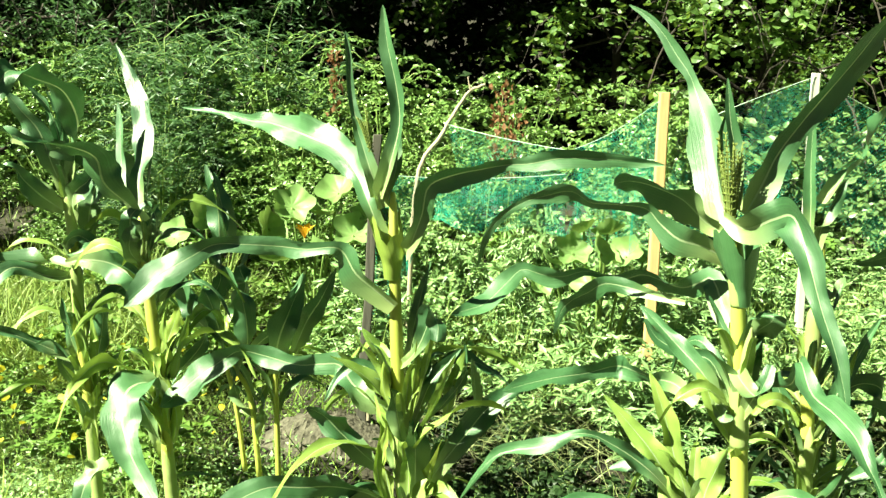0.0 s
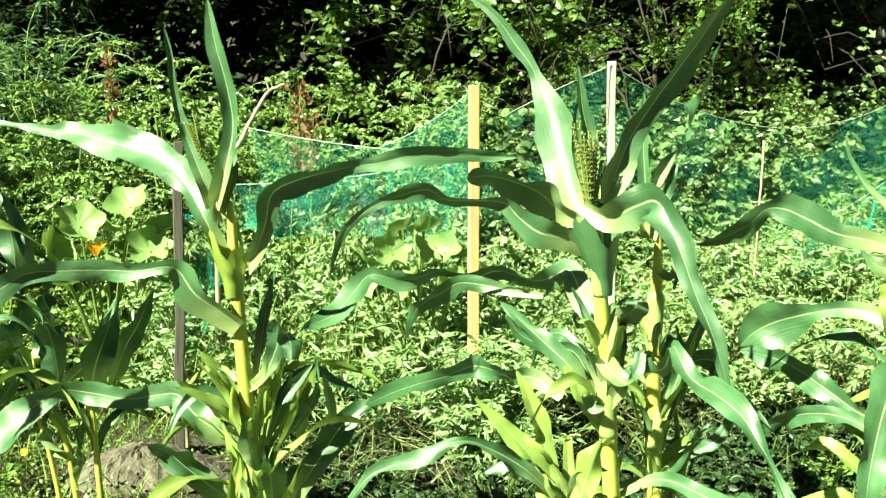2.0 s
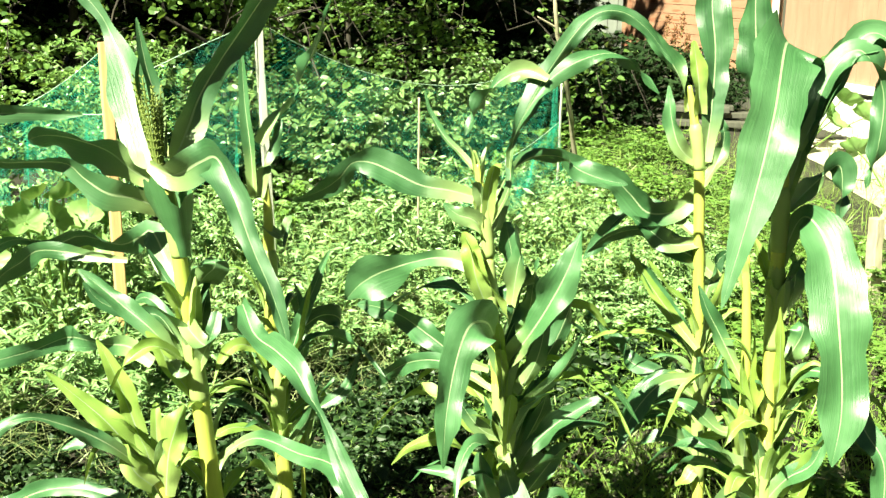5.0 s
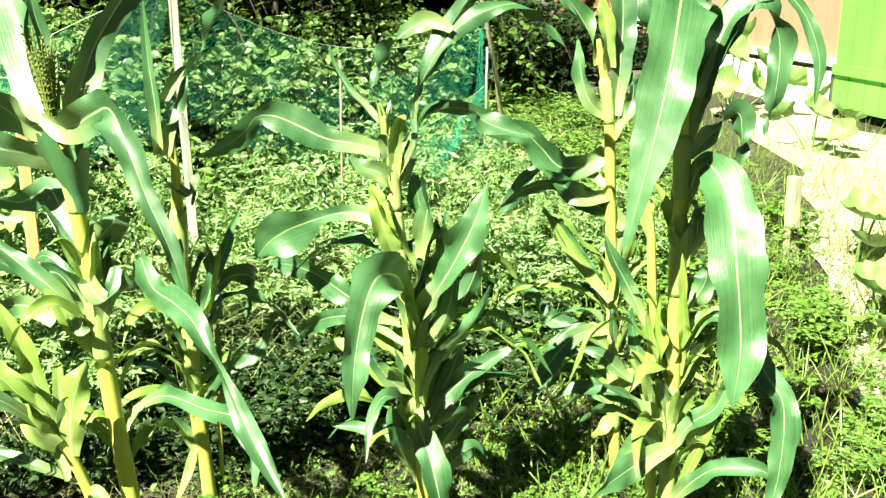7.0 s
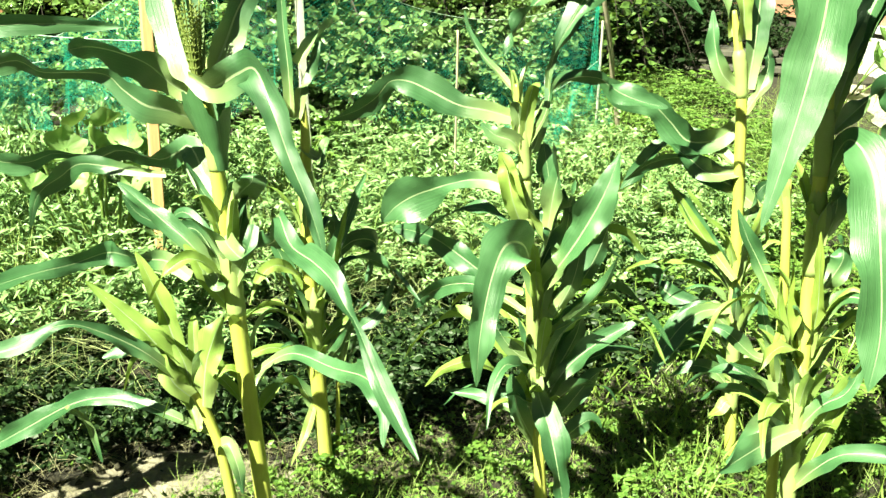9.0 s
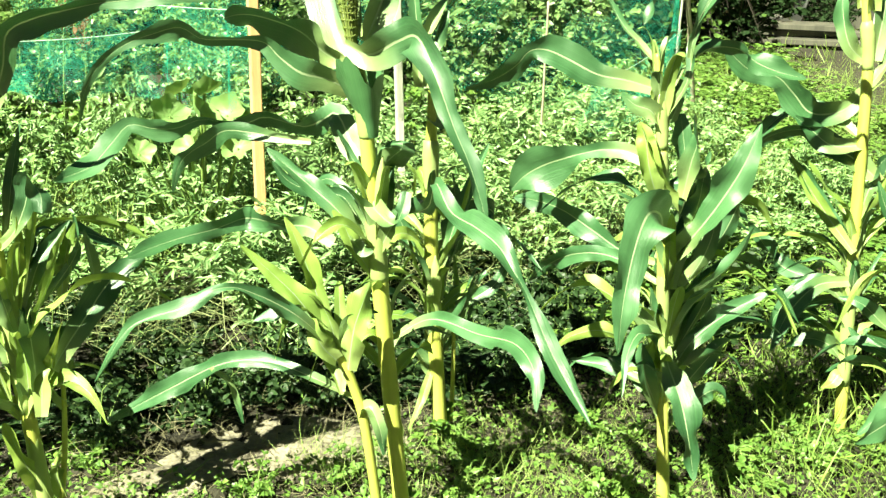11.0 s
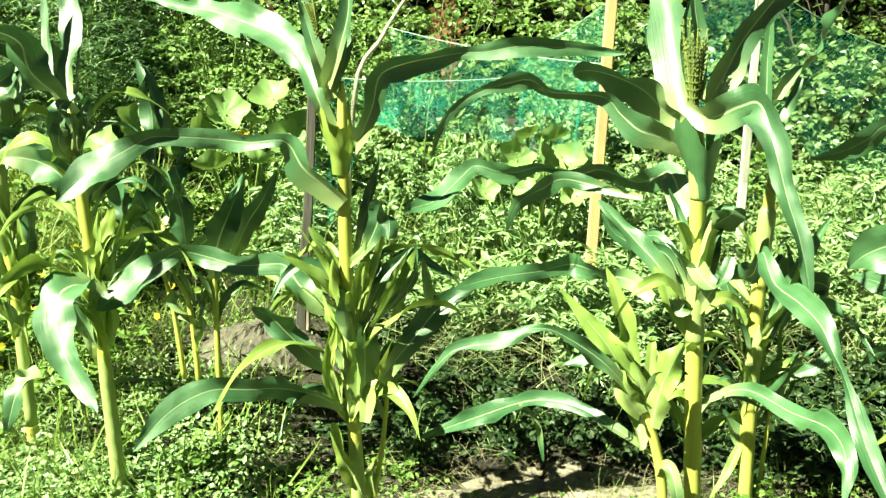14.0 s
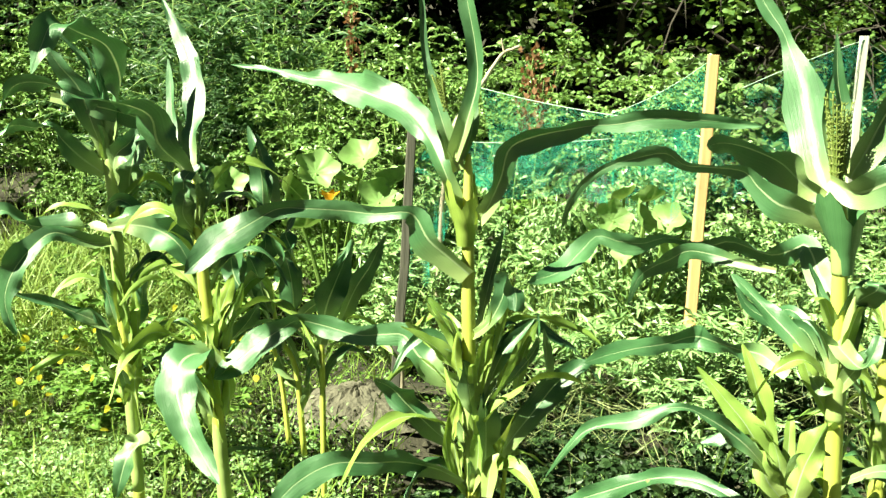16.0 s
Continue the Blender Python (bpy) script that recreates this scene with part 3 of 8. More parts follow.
def tassel(plant, foot, tip, count=9, spread=0.05):
    g = Geo()
    foot, tip = np.array(foot, float), np.array(tip, float)
    for i in range(count):
        a = 6.28 * i / count + 0.4
        off = np.array([math.cos(a), math.sin(a), 0]) * spread * (0.25 if i == 0 else rng.uniform(0.5, 1))
        c = spline([foot, foot * 0.5 + tip * 0.5 + off * 0.6, tip + off - (0, 0, rng.uniform(0, 0.06))], 16)
        g.tube(c, np.linspace(0.0026, 0.0012, 16), 5)
        for q in c[3:]:
            for sgn in (-1, 1):
                d = np.array([math.cos(a + sgn), math.sin(a + sgn), 0.9]) * 0.006
                g.tube([q, q + d * 0.5, q + d], [0.0008, 0.0017, 0.0006], 4)
    return g.make("tassel", M_TASSEL, plant)


def ear(plant, foot, tip, radius=0.02):
    """A husked cob with loose husk points at its tip."""
    foot, tip = np.array(foot, float), np.array(tip, float)
    g = Geo()
    c = spline([foot, foot * 0.6 + tip * 0.4, foot * 0.25 + tip * 0.75, tip], 14)
    u = np.linspace(0, 1, 14)
    g.tube(c, radius * (0.5 + 0.9 * np.sin(np.clip(u * 1.15, 0, 1) * 2.6)) * (1 - u ** 3 * 0.85), 9)
    return g.make("ear", M_SHEATH, plant)


def shoot(plant, points, r0, r1):
    g = Geo()
    c = spline(points, 16)
    g.tube(c, np.linspace(r0, r1, 16), 8)
    return g.make("side_shoot", M_STALK, plant)


def husk(plant, foot, count, length, width, spread=0.35, material=None, seed=0):
    """A tuft of short upright leaves where a side shoot or young cob sits in the leaf joint."""
    r = np.random.default_rng(seed)
    foot = np.array(foot, float)
    for i in range(count):
        a = 6.28 * i / count + r.uniform(-0.5, 0.5)
        d = np.array([math.cos(a), math.sin(a), 0])
        l = length * r.uniform(0.6, 1.1)
        k = spread * r.uniform(0.6, 1.3)
        w = width * r.uniform(0.7, 1.1)
        blade("leaf", plant, [foot + d * 0.008, foot + d * l * k * 0.45 + (0, 0, l * 0.5), foot + d * l * k * 1.0 + (0, 0, l * 0.85), foot + d * l * k * 1.5 + (0, 0, l * r.uniform(0.8, 1.0))], (w * 0.7, w, w * 0.6, 0.003), (0, 20 * r.normal(), 30 * r.normal()), 0.6, 0.3, material=material or (M_YOUNG if i % 3 else M_CORN), n=14)


def funnel(plant, points, radii, material=None):
    """Leaf bases wrapped round one another: an open cone with a torn, wavy upper rim."""
    n, k = 14, 18
    c = spline(points, n)
    r = spline([(q, 0, 0) for q in radii], n)[:, 0]
    v, uv = [], []
    for i in range(n):
        u = i / (n - 1)
        for j in range(k + 1):
            a = 6.2832 * j / k
            rim = 0.03 * u * u * (math.sin(2 * a + 0.7) + 0.5 * math.sin(5 * a))
            rr = r[i] * (1 + 0.10 * u * math.sin(3 * a + 1) + 0.05 * (j / k))
            v.append(c[i] + (rr * math.cos(a), rr * math.sin(a), rim))
            uv.append((j * 0.1, 0.16 + u * 0.3))
    f = [(i * (k + 1) + j, i * (k + 1) + j + 1, (i + 1) * (k + 1) + j + 1, (i + 1) * (k + 1) + j) for i in range(n - 1) for j in range(k)]
    return mesh_object("leaf_sheath", v, f, material or M_CORN, plant, True, None, uv)


def tuft(plant, foot, count, length, width, seed=0, lo=-0.6, hi=3.74):
    """Short leaves that arch out of the joints and droop at their ends."""
    r = np.random.default_rng(seed)
    foot = np.array(foot, float)
    for i in range(count):
        a = lo + (hi - lo) * (i + r.uniform(0.1, 0.9)) / count
        d = np.array([math.cos(a), math.sin(a), 0])
        k = np.array([-d[1], d[0], 0]) * r.normal() * 0.12
        l = length * r.uniform(0.6, 1.15)
        w = width * r.uniform(0.65, 1.1)
        up = r.uniform(0.35, 0.75)
        q = foot + (0, 0, r.uniform(-0.06, 0.06))
        blade("leaf", plant, [q + d * 0.006, q + d * l * 0.22 + (0, 0, l * up * 0.62), q + (d + k) * l * 0.55 + (0, 0, l * up), q + (d + 2 * k) * l * 0.85 + (0, 0, l * up * 0.8), q + (d + 3 * k) * l * 1.05 + (0, 0, l * up * 0.3)],
              (w * 0.5, w * 0.8, w, w * 0.6, 0.003), (0, 25 * r.normal(), 40 * r.normal(), 60 * r.normal()), 0.5, 0.5, material=M_YOUNG if r.uniform() < 0.65 else M_CORN, n=22)


# ---- the maize row: stalks and leaves, in metres from each foot ----
centre = maize(-0.085, 2.28, "tall green maize plant with a pale twisted leaf", [(0.009, 0, 0.344), (-0.004, 0, 0.597), (-0.01, 0, 0.78), (-0.015, 0, 0.978), (-0.017, 0, 1.107), (-0.018, 0, 1.164)], 0.0165, 0.005, ((0.0, 0.16, 1.15), (0.18, 0.4, 1.12)))
leaf(centre, (0.034, 0.047, 0.043, 0.09, 0.101, 0.07, 0.03, 0.021, 0.006), (72, 52, 24, 36, 52, 56, 56, 60, 72), (-0.029, 0.001, 1.018), (-0.069, 0.004, 1.125), (-0.1, 0.055, 1.185), (-0.15, 0.108, 1.241), (-0.223, 0.171, 1.266), (-0.335, 0.277, 1.289), (-0.394, 0.32, 1.29), (-0.485, 0.385, 1.304), (-0.602, 0.451, 1.312), fold=0.25)
leaf(centre, (0.048, 0.045, 0.046, 0.062, 0.067, 0.061, 0.030, 0.040, 0.050, 0.046, 0.028, 0.004), (-90, -130, -160, -141, -120, -121, -91, -81, -82, -98, -132, -82), (0.012, -0.006, 1.019), (0.030, -0.032, 1.064), (0.050, -0.055, 1.125), (0.065, -0.080, 1.190), (0.120, -0.077, 1.215), (0.185, -0.079, 1.229), (0.235, -0.082, 1.238), (0.285, -0.086, 1.242), (0.352, -0.094, 1.255), (0.430, -0.109, 1.256), (0.508, -0.127, 1.253), (0.566, -0.142, 1.248), fold=0.35, wave=0.1)
leaf(centre, (0.047, 0.052, 0.049, 0.044, 0.041, 0.007), (-68, -68, -68, -72, -72, -88), (-0.047, 0.002, 1.15), (-0.021, 0.001, 1.236), (-0.002, 0, 1.321), (-0.01, 0.001, 1.404), (-0.029, 0.001, 1.496), (-0.038, 0.002, 1.576), fold=0.9, wave=0.05)
leaf(centre, (0.042, 0.039, 0.024, 0.016, 0.005), (24, 24, 32, 32, 44), (-0.059, 0.003, 1.15), (-0.087, 0.034, 1.269), (-0.113, 0.056, 1.364), (-0.122, 0.066, 1.472), (-0.127, 0.067, 1.519), fold=0.8, wave=0.05)
leaf(centre, (0.039, 0.042, 0.026, 0.006), (68, 56, 40, 88), (-0.042, 0.002, 1.125), (-0.069, 0.004, 1.212), (-0.096, 0.025, 1.294), (-0.108, 0.026, 1.331), fold=0.7, wave=0.05)
leaf(centre, (0.026, 0.029, 0.02, 0.006), (-72, -52, -32, -20), (-0.035, 0.002, 1.138), (-0.014, 0.001, 1.2), (-0.006, 0.02, 1.27), (-0.011, 0.021, 1.331), fold=0.7, wave=0.05)
funnel(centre, [(-0.021, 0.001, 0.96), (-0.021, 0.001, 0.996), (-0.027, 0.001, 1.031), (-0.037, 0.002, 1.081)], (0.018, 0.023, 0.031, 0.033), M_SHEATH)
tassel(centre, (-0.062, 0.013, 1.21), (-0.086, 0.024, 1.355), 6, 0.02)
leaf(centre, (0.066, 0.089, 0.116, 0.085, 0.030, 0.040, 0.064, 0.043, 0.051, 0.052, 0.099, 0.071, 0.007), (127, 128, 126, 118, 99, 77, 124, 77, 109, 73, 38, 36, 69), (-0.012, -0.034, 0.903), (-0.060, -0.027, 0.942), (-0.102, -0.023, 0.978), (-0.129, -0.017, 1.024), (-0.155, -0.019, 1.038), (-0.219, 0.012, 1.026), (-0.290, 0.043, 1.026), (-0.368, 0.032, 1.032), (-0.432, 0.021, 1.034), (-0.479, 0.005, 1.011), (-0.542, -0.019, 0.975), (-0.592, -0.044, 0.936), (-0.625, -0.062, 0.907), fold=0.2, wave=0.12)
leaf(centre, (0.019, 0.037, 0.047, 0.044, 0.047, 0.034), (-84, -92, -92, -68, -188, -172), (-0.004, 0, 0.745), (0.031, -0.042, 0.792), (0.058, -0.063, 0.855), (0.068, -0.064, 0.898), (0.086, -0.084, 0.875), (0.085, -0.104, 0.841), fold=0.3)
leaf(centre, (0.025, 0.03, 0.024, 0.005), (-20, -24, -44, -80), (0.011, -0.001, 0.748), (0.032, 0.018, 0.85), (0.05, 0.027, 0.927), (0.068, 0.027, 0.995), fold=0.7)
leaf(centre, (0.024, 0.036, 0.038, 0.007), (76, 76, 110, 106), (-0.012, 0.056, 0.655), (-0.060, 0.054, 0.700), (-0.112, 0.047, 0.737), (-0.152, 0.038, 0.768), fold=0.25, wave=0.1, material=M_YOUNG)
leaf(centre, (0.024, 0.049, 0.041, 0.006), (45, 10, 9, 59), (-0.011, 0.055, 0.651), (-0.044, 0.081, 0.722), (-0.073, 0.098, 0.770), (-0.100, 0.109, 0.806), fold=0.25, wave=0.1, material=M_YOUNG)
leaf(centre, (0.050, 0.083, 0.075, 0.072, 0.061, 0.052, 0.062, 0.052, 0.054, 0.102, 0.076, 0.008), (123, 119, -1, 110, 74, 69, 67, 128, 89, 47, 46, 79), (-0.011, 0.047, 0.625), (-0.068, 0.062, 0.634), (-0.122, 0.085, 0.669), (-0.156, 0.110, 0.710), (-0.204, 0.127, 0.707), (-0.266, 0.139, 0.700), (-0.342, 0.155, 0.716), (-0.411, 0.169, 0.726), (-0.453, 0.175, 0.703), (-0.515, 0.170, 0.661), (-0.571, 0.163, 0.613), (-0.620, 0.160, 0.577), fold=0.2, wave=0.12)
leaf(centre, (0.037, 0.053, 0.073, 0.057, 0.006), (130, 129, 18, 137, 107), (-0.027, -0.010, 0.477), (-0.078, -0.016, 0.520), (-0.142, -0.017, 0.584), (-0.182, -0.025, 0.632), (-0.221, -0.042, 0.659), fold=0.2, wave=0.12)
leaf(centre, (0.037, 0.062, 0.073, 0.062, 0.066, 0.066, 0.006), (126, 124, 113, 77, 63, 55, 49), (-0.018, -0.042, 0.410), (-0.078, -0.050, 0.446), (-0.154, -0.067, 0.471), (-0.227, -0.093, 0.481), (-0.310, -0.122, 0.492), (-0.389, -0.173, 0.466), (-0.456, -0.242, 0.407), fold=0.2, wave=0.12)
leaf(centre, (0.041, 0.052, 0.066, 0.068, 0.040, 0.006), (-96, -66, -54, -73, -38, -68), (0.069, -0.015, 0.465), (0.104, 0.006, 0.506), (0.153, 0.030, 0.560), (0.203, 0.052, 0.616), (0.257, 0.064, 0.652), (0.292, 0.068, 0.662), fold=0.25, wave=0.2)
leaf(centre, (0.035, 0.046, 0.032, 0.005), (-48, -48, -48, -68), (0.022, 0, 0.58), (0.065, 0.011, 0.692), (0.101, 0.021, 0.738), (0.141, 0.022, 0.784), fold=0.6)
leaf(centre, (0.035, 0.041, 0.03, 0.005), (-12, -20, -68, -76), (0.019, 0, 0.58), (0.042, 0.031, 0.674), (0.058, 0.031, 0.725), (0.068, 0.031, 0.763), fold=0.6)
leaf(centre, (0.016, 0.023, 0.026, 0.005), (-40, 84, 80, -72), (0.027, 0, 0.566), (0.101, 0.031, 0.641), (0.152, 0.042, 0.713), (0.151, 0.042, 0.79), fold=0.6)
leaf(centre, (0.027, 0.043, 0.034, 0.006), (176, 292, 264, 432), (0.006, 0, 0.541), (-0.003, -0.03, 0.609), (-0.018, -0.03, 0.689), (-0.033, -0.03, 0.716), fold=0.6)
leaf(centre, (0.034, 0.045, 0.038, 0.01), (-108, -116, -124, -132), (-0.002, 0, 0.36), (0.015, -0.02, 0.425), (0.017, -0.025, 0.496), (0.011, -0.02, 0.529), fold=0.6, material=M_YOUNG)
leaf(centre, (0.02, 0.025, 0.027, 0.022, 0.005), (80, 88, 100, 100, 44), (-0.009, 0, 0.354), (-0.041, -0.021, 0.418), (-0.057, -0.031, 0.508), (-0.046, -0.021, 0.596), (-0.063, -0.001, 0.676), fold=0.8, material=M_YOUNG)
leaf(centre, (0.041, 0.043, 0.034, 0.011), (136, 128, 96, 84), (0.016, 0, 0.153), (-0.011, -0.02, 0.256), (-0.033, -0.02, 0.332), (-0.04, -0.021, 0.362), fold=0.6, material=M_SHEATH)
shoot(centre, [(0.046, 0.051, 0.067), (0.068, 0.051, 0.189), (0.082, 0.051, 0.308), (0.09, 0.051, 0.431)], 0.008, 0.005)
leaf(centre, (0.03, 0.039, 0.014), (12, 20, -72), (0.059, 0.051, 0.113), (0.05, 0.041, 0.182), (0.062, 0.041, 0.226), fold=0.6, material=M_YOUNG)
leaf(centre, (0.022, 0.045, 0.051, 0.011), (44, 220, 256, 116), (0.084, 0.051, 0.337), (0.062, 0.061, 0.423), (0.1, 0.061, 0.504), (0.148, 0.062, 0.555), fold=0.3)
husk(centre, (0.005, 0, 0.596), 6, 0.2, 0.035, 0.4, seed=5)
leaf(centre, (0.021, 0.036, 0.024, 0.004), (3, 4, -88, -99), (0.106, 0.037, 0.601), (0.119, 0.046, 0.675), (0.136, 0.047, 0.731), (0.151, 0.042, 0.771), fold=0.25, wave=0.1, material=M_YOUNG)
leaf(centre, (0.021, 0.030, 0.021, 0.004), (3, 4, 3, 2), (0.069, 0.041, 0.606), (0.079, 0.043, 0.669), (0.089, 0.039, 0.720), (0.094, 0.033, 0.766), fold=0.25, wave=0.1, material=M_YOUNG)
leaf(centre, (0.029, 0.041, 0.006), (-40, -34, -26), (0.179, 0.038, 0.629), (0.176, 0.054, 0.687), (0.169, 0.069, 0.745), fold=0.25, wave=0.1)
leaf(centre, (0.061, 0.086, 0.082, 0.041), (-54, -52, -43, -34), (0.033, -0.056, 0.441), (0.034, -0.030, 0.507), (0.033, -0.008, 0.569), (0.029, 0.005, 0.613), fold=0.2, wave=0.05)
leaf(centre, (0.029, 0.041, 0.033, 0.005), (-18, -20, -15, -32), (0.034, -0.091, 0.396), (0.040, -0.074, 0.435), (0.046, -0.061, 0.467), (0.063, -0.055, 0.487), fold=0.2, wave=0.05, material=M_SHEATH)
husk(centre, (0.006, 0, 0.458), 5, 0.18, 0.035, 0.45, seed=6)
husk(centre, (0.009, 0, 0.344), 4, 0.14, 0.03, 0.45, seed=7)
husk(centre, (0.085, 0.051, 0.396), 3, 0.14, 0.028, 0.4, seed=8)
tuft(centre, (-0.004, 0, 0.597), 3, 0.26, 0.042, 101, -0.6, 3.74)
tuft(centre, (0.004, 0, 0.486), 4, 0.26, 0.045, 102, -0.6, 3.74)
tuft(centre, (0.008, 0, 0.373), 4, 0.24, 0.04, 103, -0.6, 3.74)

front = maize(0.635, 2.0, "tall maize plant with a forming tassel and broad drooping leaf", [(0.018, -0.007, 0.319), (0.004, -0.001, 0.576), (-0.004, 0.001, 0.729), (-0.01, 0.004, 0.851), (-0.016, 0.006, 0.992), (-0.02, 0.007, 1.082), (-0.03, 0.011, 1.149)], 0.0185, 0.006, ((0.36, 0.52, 1.12), (0.7, 0.8, 1.1)))
leaf(front, (0.039, 0.087, 0.112, 0.089, 0.038, 0.030, 0.041, 0.025, 0.020, 0.006), (42, 40, 36, 38, 42, 71, 74, 78, 82, 85), (-0.025, 0.059, 1.105), (-0.034, 0.108, 1.165), (-0.037, 0.155, 1.239), (-0.040, 0.212, 1.312), (-0.053, 0.270, 1.386), (-0.067, 0.287, 1.427), (-0.091, 0.306, 1.466), (-0.119, 0.325, 1.514), (-0.150, 0.344, 1.550), (-0.188, 0.364, 1.576), fold=0.35, wave=0.05)
leaf(front, (0.047, 0.070, 0.069, 0.061, 0.075, 0.079, 0.051, 0.009), (-76, -76, -80, -120, -124, -126, -127, -129), (-0.003, 0.031, 1.159), (0.031, 0.040, 1.218), (0.062, 0.049, 1.278), (0.108, 0.048, 1.344), (0.155, 0.044, 1.404), (0.201, 0.036, 1.465), (0.243, 0.029, 1.525), (0.284, 0.018, 1.579), fold=0.3, wave=0.08)
leaf(front, (0.038, 0.038, 0.031, 0.004), (0, 0, 0, 16), (-0.032, 0.012, 1.174), (-0.027, 0.032, 1.272), (-0.037, 0.046, 1.349), (-0.045, 0.05, 1.434), fold=0.9, wave=0.03)
leaf(front, (0.026, 0.029, 0.021, 0.004), (12, 12, 12, 32), (-0.042, 0.016, 1.174), (-0.048, 0.051, 1.249), (-0.052, 0.052, 1.316), (-0.043, 0.049, 1.371), fold=0.9, wave=0.03)
tassel(front, (-0.035, 0.006, 1.09), (-0.045, 0.010, 1.335), 15, 0.030)
funnel(front, [(-0.008, 0.003, 0.975), (-0.012, 0.004, 1.015), (-0.017, 0.006, 1.06), (-0.024, 0.009, 1.116)], (0.015, 0.021, 0.033, 0.045))
leaf(front, (0.037, 0.077, 0.071, 0.034), (-88, 44, 44, 44), (-0.001, 0.022, 0.869), (0.023, -0.009, 0.923), (0.041, -0.037, 0.952), (0.044, -0.037, 0.97), fold=0.3)
leaf(front, (0.028, 0.070, 0.084, 0.078, 0.056, 0.042, 0.036, 0.025, 0.004), (-88, -104, -108, -80, -12, -20, -24, -28, -32), (-0.058, -0.011, 1.166), (-0.024, -0.055, 1.15), (0.012, -0.111, 1.181), (0.032, -0.161, 1.192), (0.04, -0.228, 1.123), (0.05, -0.274, 1.05), (0.064, -0.311, 0.987), (0.075, -0.337, 0.922), (0.08, -0.349, 0.871), wave=0.22, fold=0.35)
leaf(front, (0.031, 0.071, 0.117, 0.117, 0.100, 0.018), (79, 127, 136, 138, 133, 129), (-0.036, 0.066, 1.114), (-0.071, 0.084, 1.136), (-0.111, 0.106, 1.177), (-0.168, 0.128, 1.203), (-0.215, 0.144, 1.213), (-0.251, 0.153, 1.207), fold=0.2, wave=0.12)
leaf(front, (0.036, 0.057, 0.078, 0.050, 0.038, 0.038, 0.038, 0.062, 0.041, 0.020, 0.020, 0.019, 0.005), (143, 97, 88, 83, 139, 129, 141, 137, 132, 88, 97, 131, 135), (-0.019, 0.049, 1.055), (-0.077, 0.052, 1.088), (-0.131, 0.049, 1.106), (-0.169, 0.062, 1.138), (-0.198, 0.070, 1.169), (-0.262, 0.083, 1.176), (-0.310, 0.090, 1.180), (-0.348, 0.097, 1.203), (-0.397, 0.119, 1.191), (-0.444, 0.138, 1.173), (-0.493, 0.154, 1.138), (-0.527, 0.163, 1.087), (-0.545, 0.165, 1.024), fold=0.2, wave=0.12)
leaf(front, (0.031, 0.073, 0.048, 0.050, 0.090, 0.064, 0.050, 0.021, 0.066, 0.063, 0.037, 0.054, 0.071, 0.035, 0.005), (48, 43, 52, 111, 134, 131, 135, 102, 135, 129, 83, 22, 27, 67, 67), (-0.006, 0.024, 0.895), (-0.025, 0.072, 0.945), (-0.040, 0.118, 1.001), (-0.064, 0.147, 0.983), (-0.098, 0.179, 0.966), (-0.164, 0.228, 0.983), (-0.214, 0.256, 0.965), (-0.286, 0.295, 0.976), (-0.338, 0.320, 0.957), (-0.383, 0.347, 0.955), (-0.430, 0.374, 0.962), (-0.472, 0.341, 0.936), (-0.523, 0.305, 0.900), (-0.574, 0.275, 0.892), (-0.604, 0.245, 0.893), fold=0.2, wave=0.12)
leaf(front, (0.013, 0.024, 0.041, 0.045, 0.058, 0.048, 0.029, 0.006), (75, 74, 75, 105, 142, 144, 124, 130), (-0.089, 0.151, 0.938), (-0.140, 0.186, 0.943), (-0.199, 0.223, 0.954), (-0.250, 0.254, 0.956), (-0.284, 0.288, 0.926), (-0.316, 0.322, 0.898), (-0.338, 0.351, 0.862), (-0.354, 0.370, 0.798), fold=0.2, wave=0.12)
leaf(front, (0.02, 0.042, 0.047, 0.037, 0.007), (60, 52, 40, 40, 56), (-0.025, 0.009, 0.735), (-0.076, 0.029, 0.819), (-0.123, 0.069, 0.87), (-0.16, 0.105, 0.909), (-0.191, 0.128, 0.941))
leaf(front, (0.027, 0.047, 0.058, 0.071, 0.057, 0.040, 0.059, 0.051, 0.007), (54, 60, 126, 125, 84, 66, 30, 26, 63), (-0.071, 0.085, 0.728), (-0.105, 0.152, 0.748), (-0.140, 0.208, 0.741), (-0.170, 0.262, 0.737), (-0.208, 0.318, 0.732), (-0.286, 0.271, 0.733), (-0.359, 0.225, 0.742), (-0.430, 0.175, 0.748), (-0.494, 0.121, 0.752), fold=0.2, wave=0.12)
leaf(front, (0.037, 0.048, 0.04, 0.035, 0.022), (-20, -24, -44, -72, -28), (-0.018, -0.004, 0.837), (-0.017, -0.058, 0.83), (-0.005, -0.105, 0.821), (0.002, -0.13, 0.851), (0.02, -0.115, 0.89))
leaf(front, (0.025, 0.052, 0.052, 0.05, 0.024, 0.056, 0.05, 0.05, 0.034, 0.010, 0.046, 0.005), (-112, -100, 56, 8, -44, -16, -32, -24, -20, -4, -20, -32), (0, 0, 0.729), (0.016, -0.07, 0.818), (0.037, -0.12, 0.844), (0.046, -0.166, 0.872), (0.043, -0.207, 0.929), (0.04, -0.281, 0.895), (0.053, -0.36, 0.888), (0.063, -0.428, 0.875), (0.068, -0.473, 0.846), (0.081, -0.499, 0.809), (0.096, -0.568, 0.721), (0.115, -0.66, 0.636), wave=0.25, fold=0.35)
